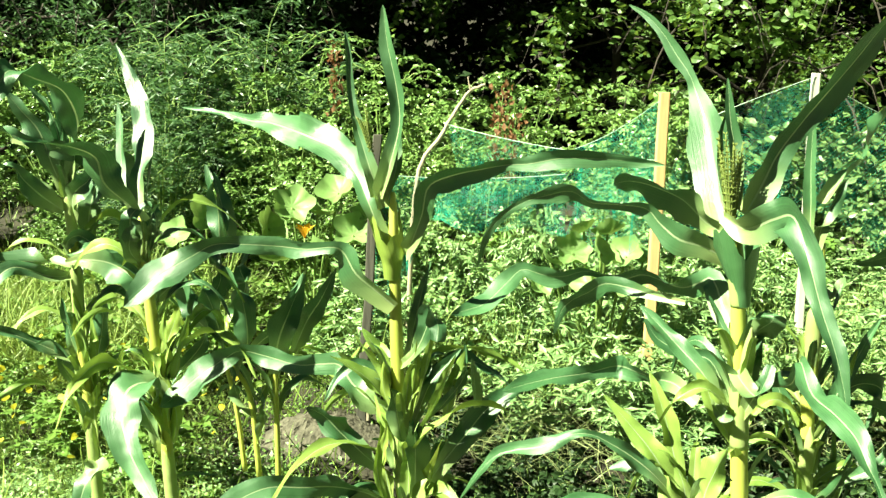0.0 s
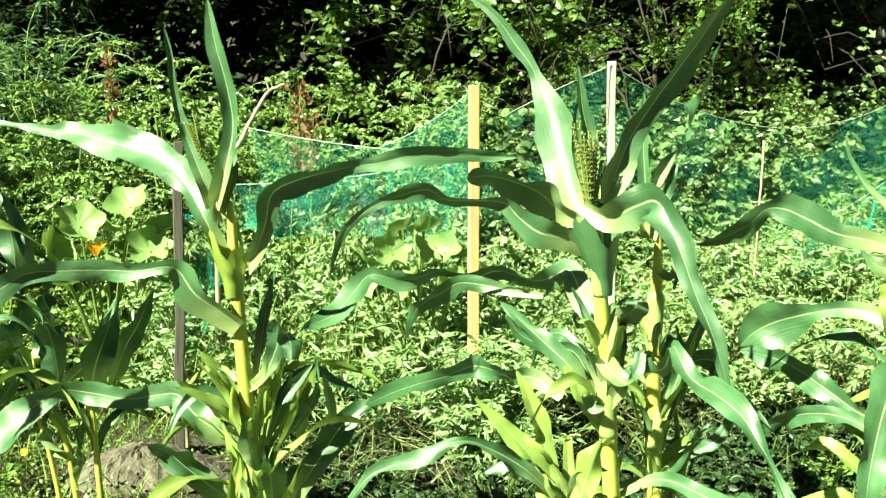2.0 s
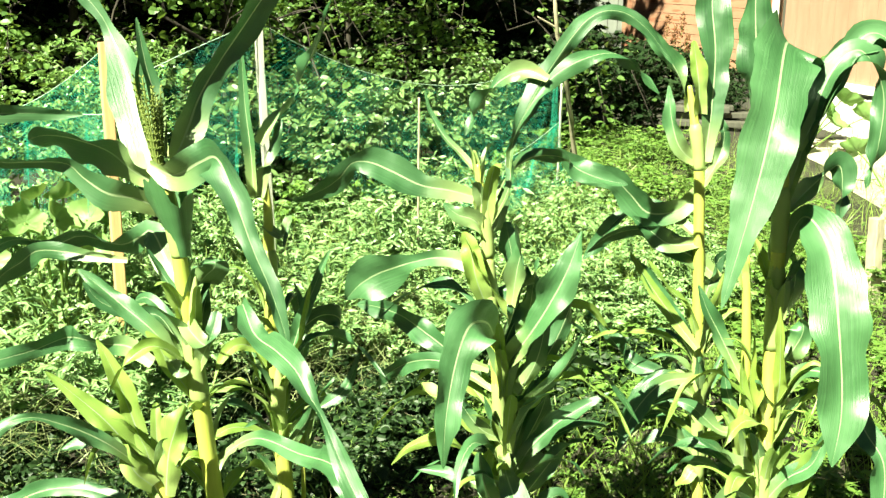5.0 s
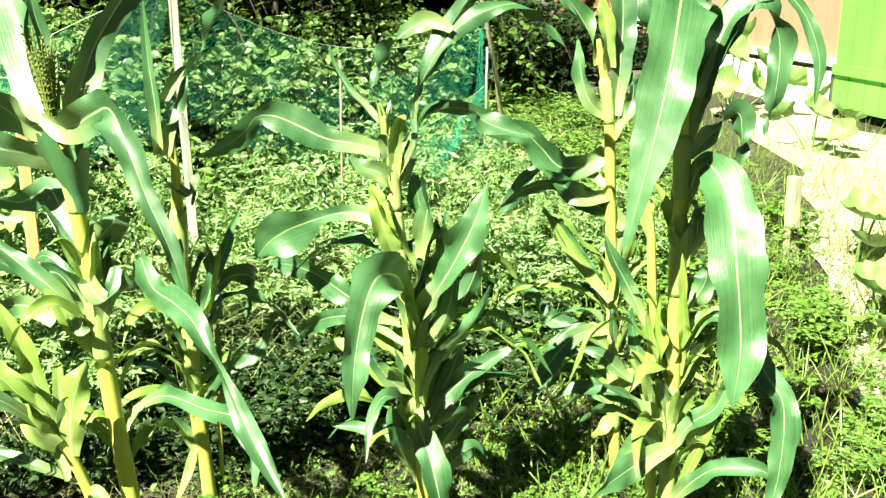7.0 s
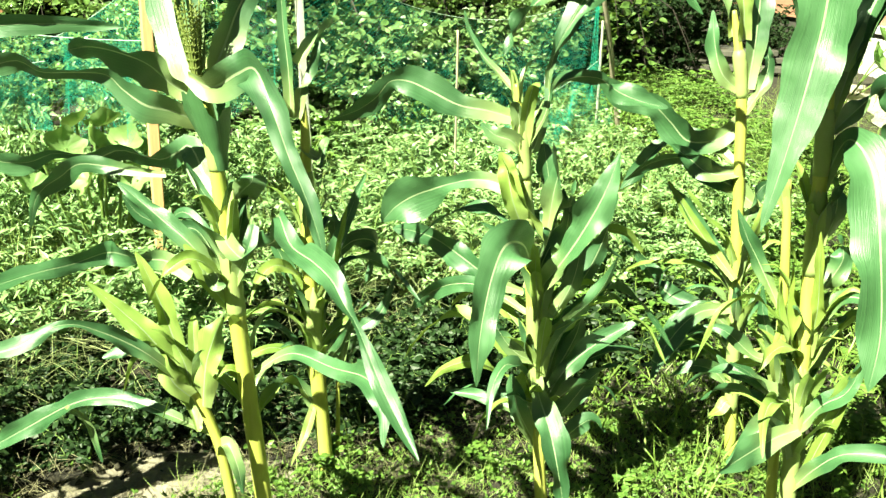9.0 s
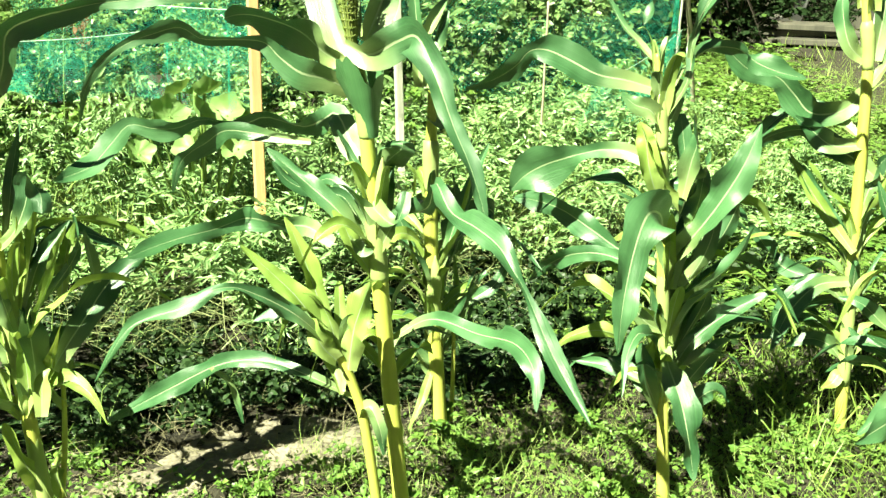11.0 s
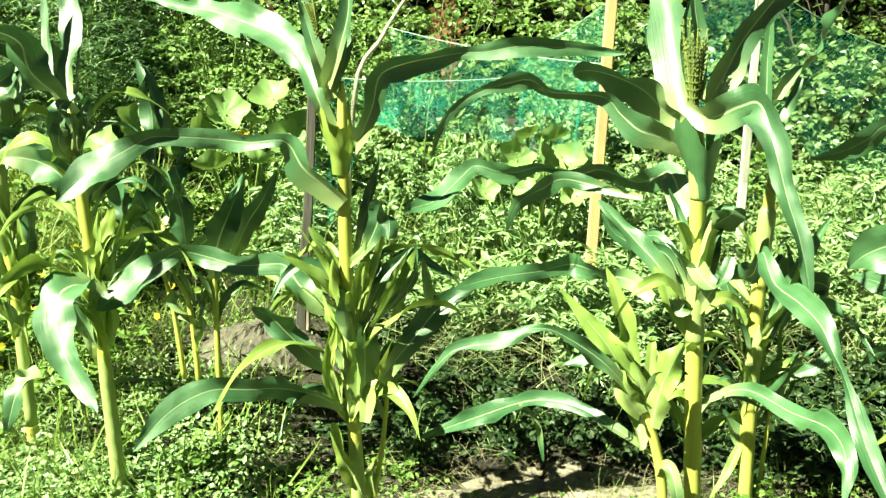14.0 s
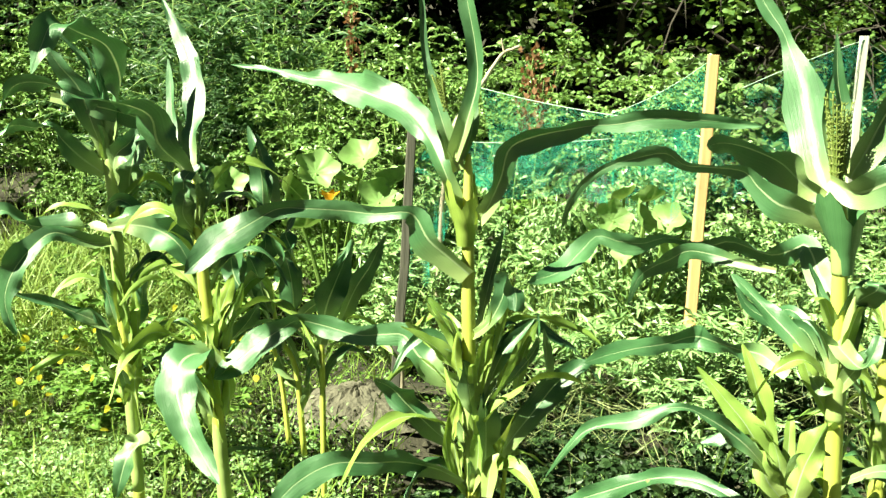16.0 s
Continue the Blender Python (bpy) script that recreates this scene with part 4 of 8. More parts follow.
leaf(front, (0.013, 0.033, 0.048, 0.052, 0.040, 0.005), (-60, -52, -40, -32, -40, -8), (0.026, 0.012, 0.514), (0.093, -0.056, 0.576), (0.144, -0.181, 0.585), (0.17, -0.297, 0.607), (0.166, -0.381, 0.586), (0.151, -0.418, 0.525), fold=0.2)
leaf(front, (0.02, 0.044, 0.032, 0.006), (84, 80, 56, 72), (-0.01, 0.004, 0.666), (-0.054, -0.001, 0.747), (-0.073, 0.006, 0.795), (-0.093, 0.013, 0.828), fold=0.5, material=M_YOUNG)
leaf(front, (0.02, 0.027, 0.024, 0.011), (64, 48, -36, -68), (-0.009, 0.003, 0.741), (-0.055, -0.001, 0.765), (-0.044, -0.026, 0.742), (-0.028, -0.043, 0.749), fold=0.4)
leaf(front, (0.022, 0.032, 0.027, 0.03, 0.035, 0.006), (36, 36, 48, 52, 52, 68), (-0.004, 0.001, 0.729), (-0.032, 0.033, 0.795), (-0.057, 0.053, 0.84), (-0.095, 0.067, 0.849), (-0.156, 0.089, 0.874), (-0.189, 0.101, 0.921))
ear(front, (-0.006, -0.019, 0.785), (0.006, -0.024, 0.94), 0.01)
leaf(front, (0.025, 0.027, 0.017, 0.005), (92, 76, 52, 80), (-0.002, 0.001, 0.803), (-0.027, -0.001, 0.889), (-0.052, 0.019, 0.945), (-0.07, 0.026, 0.991), fold=0.6)
shoot(front, [(-0.046, -0.068, 0.124), (-0.066, -0.061, 0.348), (-0.086, -0.053, 0.454), (-0.116, -0.042, 0.544)], 0.012, 0.011)
leaf(front, (0.037, 0.058, 0.041, 0.006), (72, 64, 52, 64), (-0.116, -0.042, 0.531), (-0.185, -0.039, 0.661), (-0.23, -0.022, 0.72), (-0.289, 0, 0.788), fold=0.35, material=M_YOUNG)
leaf(front, (0.033, 0.05, 0.032, 0.005), (24, 28, 40, 48), (-0.118, -0.02, 0.547), (-0.144, 0.021, 0.685), (-0.166, 0.04, 0.768), (-0.182, 0.056, 0.813), fold=0.35, material=M_YOUNG)
leaf(front, (0.017, 0.036, 0.042, 0.028, 0.016, 0.027, 0.044, 0.028, 0.023, 0.003), (84, 76, 64, 60, 56, 48, 48, 48, 56, 72), (-0.135, -0.057, 0.565), (-0.195, -0.077, 0.641), (-0.242, -0.081, 0.684), (-0.288, -0.086, 0.717), (-0.328, -0.092, 0.74), (-0.373, -0.097, 0.742), (-0.426, -0.088, 0.714), (-0.484, -0.078, 0.702), (-0.533, -0.07, 0.676), (-0.596, -0.058, 0.583), wave=0.35)
leaf(front, (0.02, 0.033, 0.041, 0.007), (68, -68, 48, 60), (-0.141, -0.055, 0.565), (-0.195, -0.056, 0.637), (-0.233, -0.042, 0.648), (-0.279, -0.025, 0.633))
leaf(front, (0.037, 0.068, 0.055, 0.009), (-120, -108, -80, -36), (-0.102, -0.069, 0.503), (-0.094, -0.093, 0.602), (-0.074, -0.101, 0.664), (-0.052, -0.087, 0.699), fold=0.4, material=M_YOUNG)
leaf(front, (0.037, 0.054, 0.023), (80, 80, 80), (-0.124, -0.061, 0.528), (-0.157, -0.07, 0.574), (-0.174, -0.064, 0.635), fold=0.4, material=M_YOUNG)
leaf(front, (0.013, 0.028, 0.038, 0.046, 0.050, 0.008), (48, 44, 40, 52, 60, 68), (-0.083, -0.033, 0.417), (-0.157, -0.006, 0.466), (-0.24, 0.056, 0.495), (-0.326, 0.12, 0.478), (-0.441, 0.205, 0.396), (-0.572, 0.296, 0.298))
leaf(front, (0.011, 0.021, 0.005), (-44, -48, -68), (-0.35, 0.129, 0.469), (-0.313, 0.115, 0.427), (-0.294, 0.108, 0.33))
leaf(front, (0.021, 0.03, 0.033, 0.007), (-72, -32, -28, -44), (-0.078, -0.057, 0.388), (-0.062, -0.084, 0.413), (-0.051, -0.109, 0.373), (-0.044, -0.112, 0.306))
husk(front, (-0.003, 0.001, 0.741), 5, 0.2, 0.035, 0.35, seed=1)
husk(front, (0.013, 0.017, 0.567), 3, 0.14, 0.03, 0.4, seed=2)
husk(front, (-0.107, -0.046, 0.531), 4, 0.16, 0.035, 0.4, seed=3)
husk(front, (-0.012, 0.004, 0.827), 4, 0.16, 0.03, 0.3, seed=4)
tuft(front, (0, 0, 0.704), 4, 0.22, 0.04, 104, -0.6, 3.74)
tuft(front, (0.022, 0.013, 0.433), 4, 0.2, 0.035, 105, -0.6, 3.74)
tuft(front, (-0.109, -0.045, 0.492), 4, 0.2, 0.035, 106, -0.6, 3.74)
front.matrix_basis = pose(0.660, 2.02, front.location.z, 1.0, -1.6, 0)

second = maize(0.935, 2.42, "maize plant beside the pale stake with narrow upright leaves", [(0.016, -0.005, 0.283), (0.007, -0.002, 0.444), (0.002, -0.001, 0.599), (0, 0, 0.806), (0.002, -0.001, 0.947), (0.001, 0, 1.044)], 0.020, 0.006, ((0.25, 0.45, 1.14), (0.62, 0.75, 1.14)))
leaf(second, (0.036, 0.041, 0.032, 0.023, 0.006), (36, 36, 36, 36, 20), (-0.028, 0.009, 1.012), (-0.031, 0.01, 1.123), (-0.039, 0.013, 1.232), (-0.041, 0.014, 1.313), (-0.042, 0.014, 1.372), fold=0.8, wave=0.05)
leaf(second, (0.039, 0.054, 0.034, 0.057, 0.042, 0.013, 0.005), (-24, 10, 62, 80, 80, 80, 70), (-0.011, 0.005, 1.14), (0.045, 0.035, 1.189), (0.098, 0.066, 1.229), (0.147, 0.132, 1.278), (0.207, 0.192, 1.345), (0.287, 0.266, 1.46), (0.356, 0.323, 1.553))
leaf(second, (0.039, 0.044, 0.03, 0.008), (40, -4, -36, -48), (-0.015, 0.005, 1.011), (-0.001, 0, 1.095), (0.034, 0.01, 1.16), (0.051, 0.015, 1.193), fold=0.7)
leaf(second, (0.027, 0.033, 0.027, 0.007), (-44, -56, -28, 36), (-0.008, 0.003, 0.94), (0.024, -0.029, 0.915), (0.041, -0.045, 0.952), (0.019, -0.059, 0.893))
leaf(second, (0.025, 0.057, 0.067, 0.061, 0.008), (-28, 96, 88, 96, 252), (0.009, -0.003, 0.567), (0.077, 0.028, 0.629), (0.145, 0.038, 0.667), (0.204, 0.04, 0.644), (0.176, 0.049, 0.541))
leaf(second, (0.022, 0.037, 0.034, 0.006), (-64, -56, -44, -60), (0.018, -0.006, 0.505), (0.061, -0.02, 0.653), (0.116, -0.016, 0.776), (0.154, -0.018, 0.859), fold=0.5)
leaf(second, (0.032, 0.05, 0.043, 0.006), (-28, 104, 108, -40), (0.022, -0.007, 0.473), (0.096, 0.022, 0.604), (0.086, 0.036, 0.709), (0.077, 0.039, 0.77), fold=0.5)
leaf(second, (0.026, 0.042, 0.038, 0.006), (-40, -40, -48, -60), (0.03, -0.009, 0.378), (0.112, -0.004, 0.42), (0.189, -0.018, 0.472), (0.233, -0.022, 0.571), fold=0.4)
leaf(second, (0.032, 0.058, 0.008), (-24, 96, -60), (0.022, -0.007, 0.363), (0.091, 0.024, 0.415), (0.17, 0.009, 0.499), fold=0.4)
leaf(second, (0.025, 0.047, 0.043, 0.006), (28, -100, -72, 84), (0.018, -0.006, 0.505), (-0.023, 0.06, 0.554), (-0.052, 0.08, 0.646), (-0.091, 0.081, 0.698), fold=0.4)
leaf(second, (0.026, 0.052, 0.008), (-32, 96, -60), (0.007, -0.002, 0.252), (0.099, 0.021, 0.317), (0.136, 0.02, 0.406), fold=0.4)
leaf(second, (0.023, 0.039, 0.008), (56, 56, 68), (0.023, -0.007, 0.184), (-0.019, 0.006, 0.272), (-0.049, 0.016, 0.324), fold=0.4)
shoot(second, [(0.069, 0.01, 0.061), (0.074, 0.008, 0.262), (0.071, 0.009, 0.425)], 0.007, 0.005)
ear(second, (0.011, -0.025, 0.451), (0, -0.031, 0.578), 0.012)
husk(second, (0.014, -0.004, 0.443), 6, 0.2, 0.032, 0.4, seed=9)
husk(second, (0.012, -0.004, 0.316), 6, 0.18, 0.03, 0.45, seed=10)
husk(second, (-0.002, 0.001, 0.689), 4, 0.16, 0.03, 0.4, seed=11)
husk(second, (0.078, 0.007, 0.327), 4, 0.2, 0.028, 0.3, seed=12)
tuft(second, (0.005, -0.002, 0.568), 5, 0.26, 0.04, 107, -0.6, 3.74)
tuft(second, (0.009, -0.003, 0.428), 5, 0.26, 0.04, 108, -0.6, 3.74)
tuft(second, (0.014, -0.005, 0.316), 4, 0.26, 0.035, 109, -0.6, 3.74)

third = maize(1.27, 1.93, "bushy maize plant with a broad hanging leaf", [(0.038, -0.023, 0.487), (0.027, -0.016, 0.654), (0.014, -0.009, 0.796), (0.005, -0.003, 0.959), (-0.007, 0.004, 1.06), (-0.015, 0.009, 1.122)], 0.0145, 0.004, ((0.15, 0.3, 1.15), (0.42, 0.62, 1.14), (0.62, 0.8, 1.15)))
leaf(third, (0.035, 0.049, 0.044, 0.041, 0.087, 0.133, 0.085, 0.009), (68, 72, 79, 82, 110, 110, 88, 91), (-0.004, 0.012, 0.878), (-0.034, 0.066, 0.895), (-0.067, 0.113, 0.892), (-0.098, 0.155, 0.876), (-0.123, 0.190, 0.859), (-0.157, 0.229, 0.836), (-0.190, 0.263, 0.803), (-0.214, 0.287, 0.763), fold=0.35, wave=0.1)
leaf(third, (0.034, 0.048, 0.062, 0.083, 0.070, 0.038, 0.066, 0.051, 0.010), (82, 82, 83, 66, 60, 102, 152, 143, 140), (-0.009, 0.017, 1.045), (-0.061, 0.046, 1.061), (-0.119, 0.076, 1.073), (-0.174, 0.104, 1.103), (-0.219, 0.124, 1.124), (-0.257, 0.133, 1.123), (-0.273, 0.168, 1.086), (-0.303, 0.210, 1.052), (-0.352, 0.261, 1.024), fold=0.2, wave=0.1)
leaf(third, (0.041, 0.078, 0.107, 0.088, 0.059, 0.006), (132, 96, 60, 44, 44, 40), (0.023, -0.014, 0.722), (-0.034, -0.073, 0.787), (-0.116, -0.141, 0.814), (-0.168, -0.179, 0.759), (-0.204, -0.204, 0.653), (-0.218, -0.219, 0.548), fold=0.3, wave=0.2)
leaf(third, (0.018, 0.021, 0.018, 0.012, 0.005), (44, 48, 52, 52, 68), (-0.01, 0.006, 1.097), (-0.037, 0.045, 1.141), (-0.064, 0.073, 1.178), (-0.084, 0.097, 1.226), (-0.094, 0.103, 1.271), fold=0.8)
leaf(third, (0.018, 0.021, 0.031, 0.047, 0.05, 0.046, 0.038, 0.03, 0.007), (-88, -80, -84, -80, -80, -52, -72, -80, -96), (0.007, -0.004, 0.984), (0.032, -0.043, 1.071), (0.05, -0.03, 1.169), (0.087, -0.029, 1.244), (0.149, -0.031, 1.335), (0.238, -0.026, 1.426), (0.307, -0.044, 1.442), (0.367, -0.068, 1.403), (0.425, -0.091, 1.327))
leaf(third, (0.013, 0.021, 0.036, 0.047, 0.04, 0.037, 0.006), (52, 52, -32, -48, -48, 52, -84), (0.043, -0.026, 1.054), (0.039, -0.047, 1.175), (0.107, -0.041, 1.276), (0.175, -0.046, 1.328), (0.264, -0.065, 1.355), (0.325, -0.078, 1.332), (0.377, -0.109, 1.265))
leaf(third, (0.021, 0.044, 0.047, 0.05, 0.006), (56, 64, 76, -68, 64), (0.122, -0.05, 1.302), (0.092, -0.008, 1.319), (0.056, 0.037, 1.295), (0.019, 0.058, 1.243), (-0.014, 0.067, 1.176))
leaf(third, (0.018, 0.031, 0.04, 0.065, 0.049, 0.006), (-36, 88, 64, -60, -60, -68), (0.009, -0.005, 1.035), (0.095, 0.001, 1.119), (0.188, 0.004, 1.124), (0.232, -0.022, 1.093), (0.276, -0.049, 1.073), (0.327, -0.079, 1.061))
leaf(third, (0.036, 0.069, 0.081, 0.062, 0.007), (-84, -84, -76, -52, -52), (0.044, -0.026, 0.655), (0.074, -0.091, 0.758), (0.103, -0.132, 0.85), (0.128, -0.146, 0.916), (0.153, -0.15, 0.989))
leaf(third, (0.036, 0.083, 0.071, 0.025), (-52, 76, 72, 44), (0.024, -0.014, 0.654), (0.066, -0.028, 0.8), (0.069, -0.006, 0.9), (0.055, 0.002, 0.988), fold=0.6)
leaf(third, (0.027, 0.049, 0.038, 0.005), (-24, 104, 108, -36), (0.049, -0.029, 0.655), (0.107, -0.018, 0.764), (0.122, -0.015, 0.842), (0.13, -0.019, 0.901), fold=0.5)
leaf(third, (0.026, 0.047, 0.042, 0.006), (-64, 76, 132, 268), (-0.001, 0.001, 0.933), (0.023, -0.014, 0.985), (0.043, -0.003, 1.044), (0.032, 0.004, 1.094), fold=0.6)
leaf(third, (0.032, 0.044, 0.039, 0.01), (92, 80, 64, 68), (0.005, -0.003, 0.959), (-0.03, -0.006, 1.001), (-0.066, 0.005, 1.016), (-0.092, 0.02, 1.041))
leaf(third, (0.035, 0.053, 0.047, 0.01), (104, 100, 120, 84), (0.015, -0.009, 0.776), (-0.028, -0.018, 0.864), (-0.042, -0.01, 0.941), (-0.055, -0.002, 0.978), fold=0.5, material=M_YOUNG)
leaf(third, (0.017, 0.038, 0.051, 0.04, 0.007), (40, 44, 100, 120, 120), (0.02, -0.015, 0.597), (-0.024, 0.117, 0.625), (-0.063, 0.22, 0.603), (-0.089, 0.313, 0.544), (-0.103, 0.373, 0.484))
leaf(third, (0.02, 0.043, 0.062, 0.072, 0.058, 0.007), (88, 80, 76, 80, 88, 84), (0.012, -0.009, 0.649), (-0.005, 0.103, 0.642), (-0.031, 0.197, 0.668), (-0.061, 0.293, 0.696), (-0.092, 0.377, 0.701), (-0.122, 0.437, 0.696), wave=0.2, fold=0.25)
leaf(third, (0.028, 0.05, 0.072, 0.069, 0.008), (8, 4, -4, -12, -36), (0.042, -0.026, 0.444), (0.019, -0.082, 0.415), (0.01, -0.147, 0.362), (0.007, -0.192, 0.285), (0.012, -0.219, 0.19))
leaf(third, (0.026, 0.051, 0.048, 0.01), (100, 104, 100, 116), (0.044, -0.027, 0.267), (-0.008, -0.042, 0.36), (-0.026, -0.043, 0.422), (-0.032, -0.039, 0.465), fold=0.5)
leaf(third, (0.023, 0.042, 0.038, 0.008), (64, 68, 68, 88), (0.042, -0.026, 0.473), (-0.017, -0.025, 0.513), (-0.056, -0.012, 0.571), (-0.063, -0.008, 0.605))
leaf(third, (0.029, 0.048, 0.05, 0.007), (-56, -56, -48, -60), (0.053, -0.033, 0.357), (0.1, -0.062, 0.461), (0.163, -0.101, 0.535), (0.247, -0.153, 0.6))
leaf(third, (0.026, 0.053, 0.046, 0.007), (-24, 100, 88, -56), (0.055, -0.034, 0.267), (0.126, -0.031, 0.34), (0.192, -0.048, 0.422), (0.236, -0.075, 0.454))
leaf(third, (0.029, 0.061, 0.052, 0.007), (-12, 112, 92, -60), (0.052, -0.032, 0.386), (0.122, -0.005, 0.448), (0.165, -0.008, 0.529), (0.173, -0.013, 0.615), fold=0.5)
leaf(third, (0.027, 0.054, 0.047, 0.007), (-20, 100, 88, -60), (0.057, -0.035, 0.206), (0.118, -0.026, 0.248), (0.179, -0.052, 0.307), (0.215, -0.074, 0.279))
leaf(third, (0.02, 0.032, 0.036, 0.007), (36, 36, 40, 52), (0.042, -0.026, 0.327), (0.016, 0.049, 0.329), (-0.027, 0.111, 0.341), (-0.089, 0.173, 0.343))
leaf(third, (0.022, 0.05, 0.044, 0.006), (-16, 124, 132, 280), (0.073, -0.045, 0.615), (0.13, -0.022, 0.695), (0.122, -0.005, 0.787), (0.113, 0.001, 0.88), fold=0.5)
leaf(third, (0.025, 0.053, 0.059, 0.006), (-28, 96, 76, -72), (0.068, -0.042, 0.587), (0.153, -0.036, 0.668), (0.194, -0.049, 0.762), (0.216, -0.063, 0.87), fold=0.4)
husk(third, (0.038, -0.024, 0.586), 7, 0.22, 0.04, 0.4, seed=13)
husk(third, (0.047, -0.029, 0.444), 7, 0.2, 0.04, 0.5, seed=14)
husk(third, (0.053, -0.033, 0.297), 6, 0.18, 0.04, 0.5, seed=15)
husk(third, (-0.001, 0.001, 0.984), 5, 0.18, 0.035, 0.3, seed=16)
husk(third, (-0.012, 0.007, 1.085), 4, 0.12, 0.015, 0.3, seed=17)
tuft(third, (0.038, -0.023, 0.614), 5, 0.28, 0.045, 110, -0.5, 1.9)
tuft(third, (0.045, -0.028, 0.502), 6, 0.3, 0.05, 111, -0.5, 1.9)
tuft(third, (0.051, -0.031, 0.386), 6, 0.28, 0.045, 112, -0.6, 3.74)
tuft(third, (0.056, -0.035, 0.267), 5, 0.26, 0.04, 113, -0.6, 3.74)

far = maize(1.97, 2.08, "slim yellow-stalked maize plant near the house path", [(0.065, -0.059, 0.147), (0.052, -0.047, 0.42), (0.037, -0.034, 0.744), (0.023, -0.021, 1.051), (0.006, -0.005, 1.198), (-0.006, 0.005, 1.27)], 0.0165, 0.006, ((0.2, 0.42, 1.14), (0.68, 0.8, 1.14)))
leaf(far, (0.036, 0.054, 0.045, 0.007), (88, 92, 96, 84), (0.013, -0.012, 1.073), (-0.037, -0.007, 1.116), (-0.054, 0.008, 1.186), (-0.057, 0.024, 1.271), fold=0.5)
leaf(far, (0.042, 0.051, 0.044, 0.027, 0.006), (68, -56, -56, -60, 76), (-0.003, 0.003, 1.205), (-0.031, 0.028, 1.305), (-0.1, 0.063, 1.401), (-0.173, 0.116, 1.456), (-0.203, 0.142, 1.464))
leaf(far, (0.036, 0.068, 0.094, 0.098, 0.015), (24, 24, 24, 24, 40), (0.033, -0.029, 1.074), (0.052, -0.02, 1.212), (0.065, -0.005, 1.354), (0.066, 0.021, 1.481), (0.082, 0.034, 1.606), wave=0.1)
leaf(far, (0.045, 0.054, 0.044, 0.012), (148, 148, 148, 160), (0.016, -0.015, 1.199), (-0.001, -0.026, 1.273), (-0.008, -0.019, 1.329), (-0.016, -0.012, 1.385), fold=0.7, material=M_YOUNG)
leaf(far, (0.029, 0.045, 0.039, 0.008), (-68, -56, -48, -84), (0.03, -0.027, 1.007), (0.054, -0.049, 1.068), (0.08, -0.045, 1.139), (0.067, -0.033, 1.198), fold=0.5)
leaf(far, (0.03, 0.075, 0.055, 0.008), (56, 60, 64, 76), (0.034, -0.031, 0.854), (-0.042, -0.003, 0.854), (-0.088, 0.025, 0.89), (-0.132, 0.051, 0.929))
leaf(far, (0.023, 0.043, 0.053, 0.044, 0.044, 0.006), (44, 48, 60, 68, 64, 76), (0.031, -0.028, 0.869), (0, 0.04, 0.914), (-0.049, 0.112, 0.937), (-0.089, 0.161, 0.896), (-0.131, 0.198, 0.819), (-0.16, 0.224, 0.771))
leaf(far, (0.02, 0.047, 0.043, 0.006), (76, 76, 64, 76), (0.046, -0.041, 0.519), (-0.016, -0.013, 0.643), (-0.07, 0.023, 0.742), (-0.126, 0.06, 0.819))
leaf(far, (0.024, 0.052, 0.055, 0.047, 0.006), (48, 48, 48, -84, 60), (0.052, -0.046, 0.437), (-0.016, 0.041, 0.465), (-0.069, 0.102, 0.491), (-0.112, 0.154, 0.563), (-0.164, 0.215, 0.654))
leaf(far, (0.024, 0.054, 0.047, 0.006), (68, 56, 48, 68), (0.053, -0.048, 0.403), (-0.026, -0.017, 0.471), (-0.094, 0.017, 0.442), (-0.147, 0.052, 0.302))
leaf(far, (0.021, 0.038, 0.042, 0.032, 0.007), (52, 52, 56, 52, 56), (0.052, -0.047, 0.42), (0.021, 0.008, 0.406), (-0.029, 0.066, 0.36), (-0.062, 0.096, 0.285), (-0.114, 0.143, 0.26))
leaf(far, (0.025, 0.056, 0.052, 0.007), (32, -92, -80, 68), (0.059, -0.054, 0.268), (0.032, 0.038, 0.323), (-0.01, 0.09, 0.364), (-0.055, 0.13, 0.288))
leaf(far, (0.023, 0.046, 0.04, 0.006), (68, 64, 104, 104), (0.044, -0.04, 0.649), (0.059, -0.053, 0.747), (0.086, -0.051, 0.805), (0.111, -0.073, 0.839))
leaf(far, (0.025, 0.045, 0.042, 0.007), (68, 60, 44, 60), (0.066, -0.06, 0.217), (0.011, -0.037, 0.289), (-0.042, -0.003, 0.304), (-0.087, 0.037, 0.263))
husk(far, (0.054, -0.049, 0.387), 5, 0.2, 0.03, 0.5, seed=18)
husk(far, (0.046, -0.042, 0.552), 4, 0.18, 0.03, 0.4, seed=19)
husk(far, (0.064, -0.058, 0.217), 5, 0.16, 0.03, 0.5, seed=20)
tuft(far, (0.049, -0.044, 0.503), 5, 0.26, 0.035, 114, -0.6, 3.74)
tuft(far, (0.057, -0.051, 0.319), 5, 0.26, 0.035, 115, -0.6, 3.74)

near = maize(1.77, 1.52, "tall near maize plant with broad shiny hanging leaves", [(-0.009, 0.009, 0.326), (-0.011, 0.012, 0.549), (-0.014, 0.015, 0.735), (-0.016, 0.017, 0.887), (-0.019, 0.02, 1.034), (-0.021, 0.022, 1.151), (-0.025, 0.027, 1.288)], 0.0175, 0.008, ((0.1, 0.3, 1.14), (0.45, 0.62, 1.14), (0.66, 0.82, 1.14)))
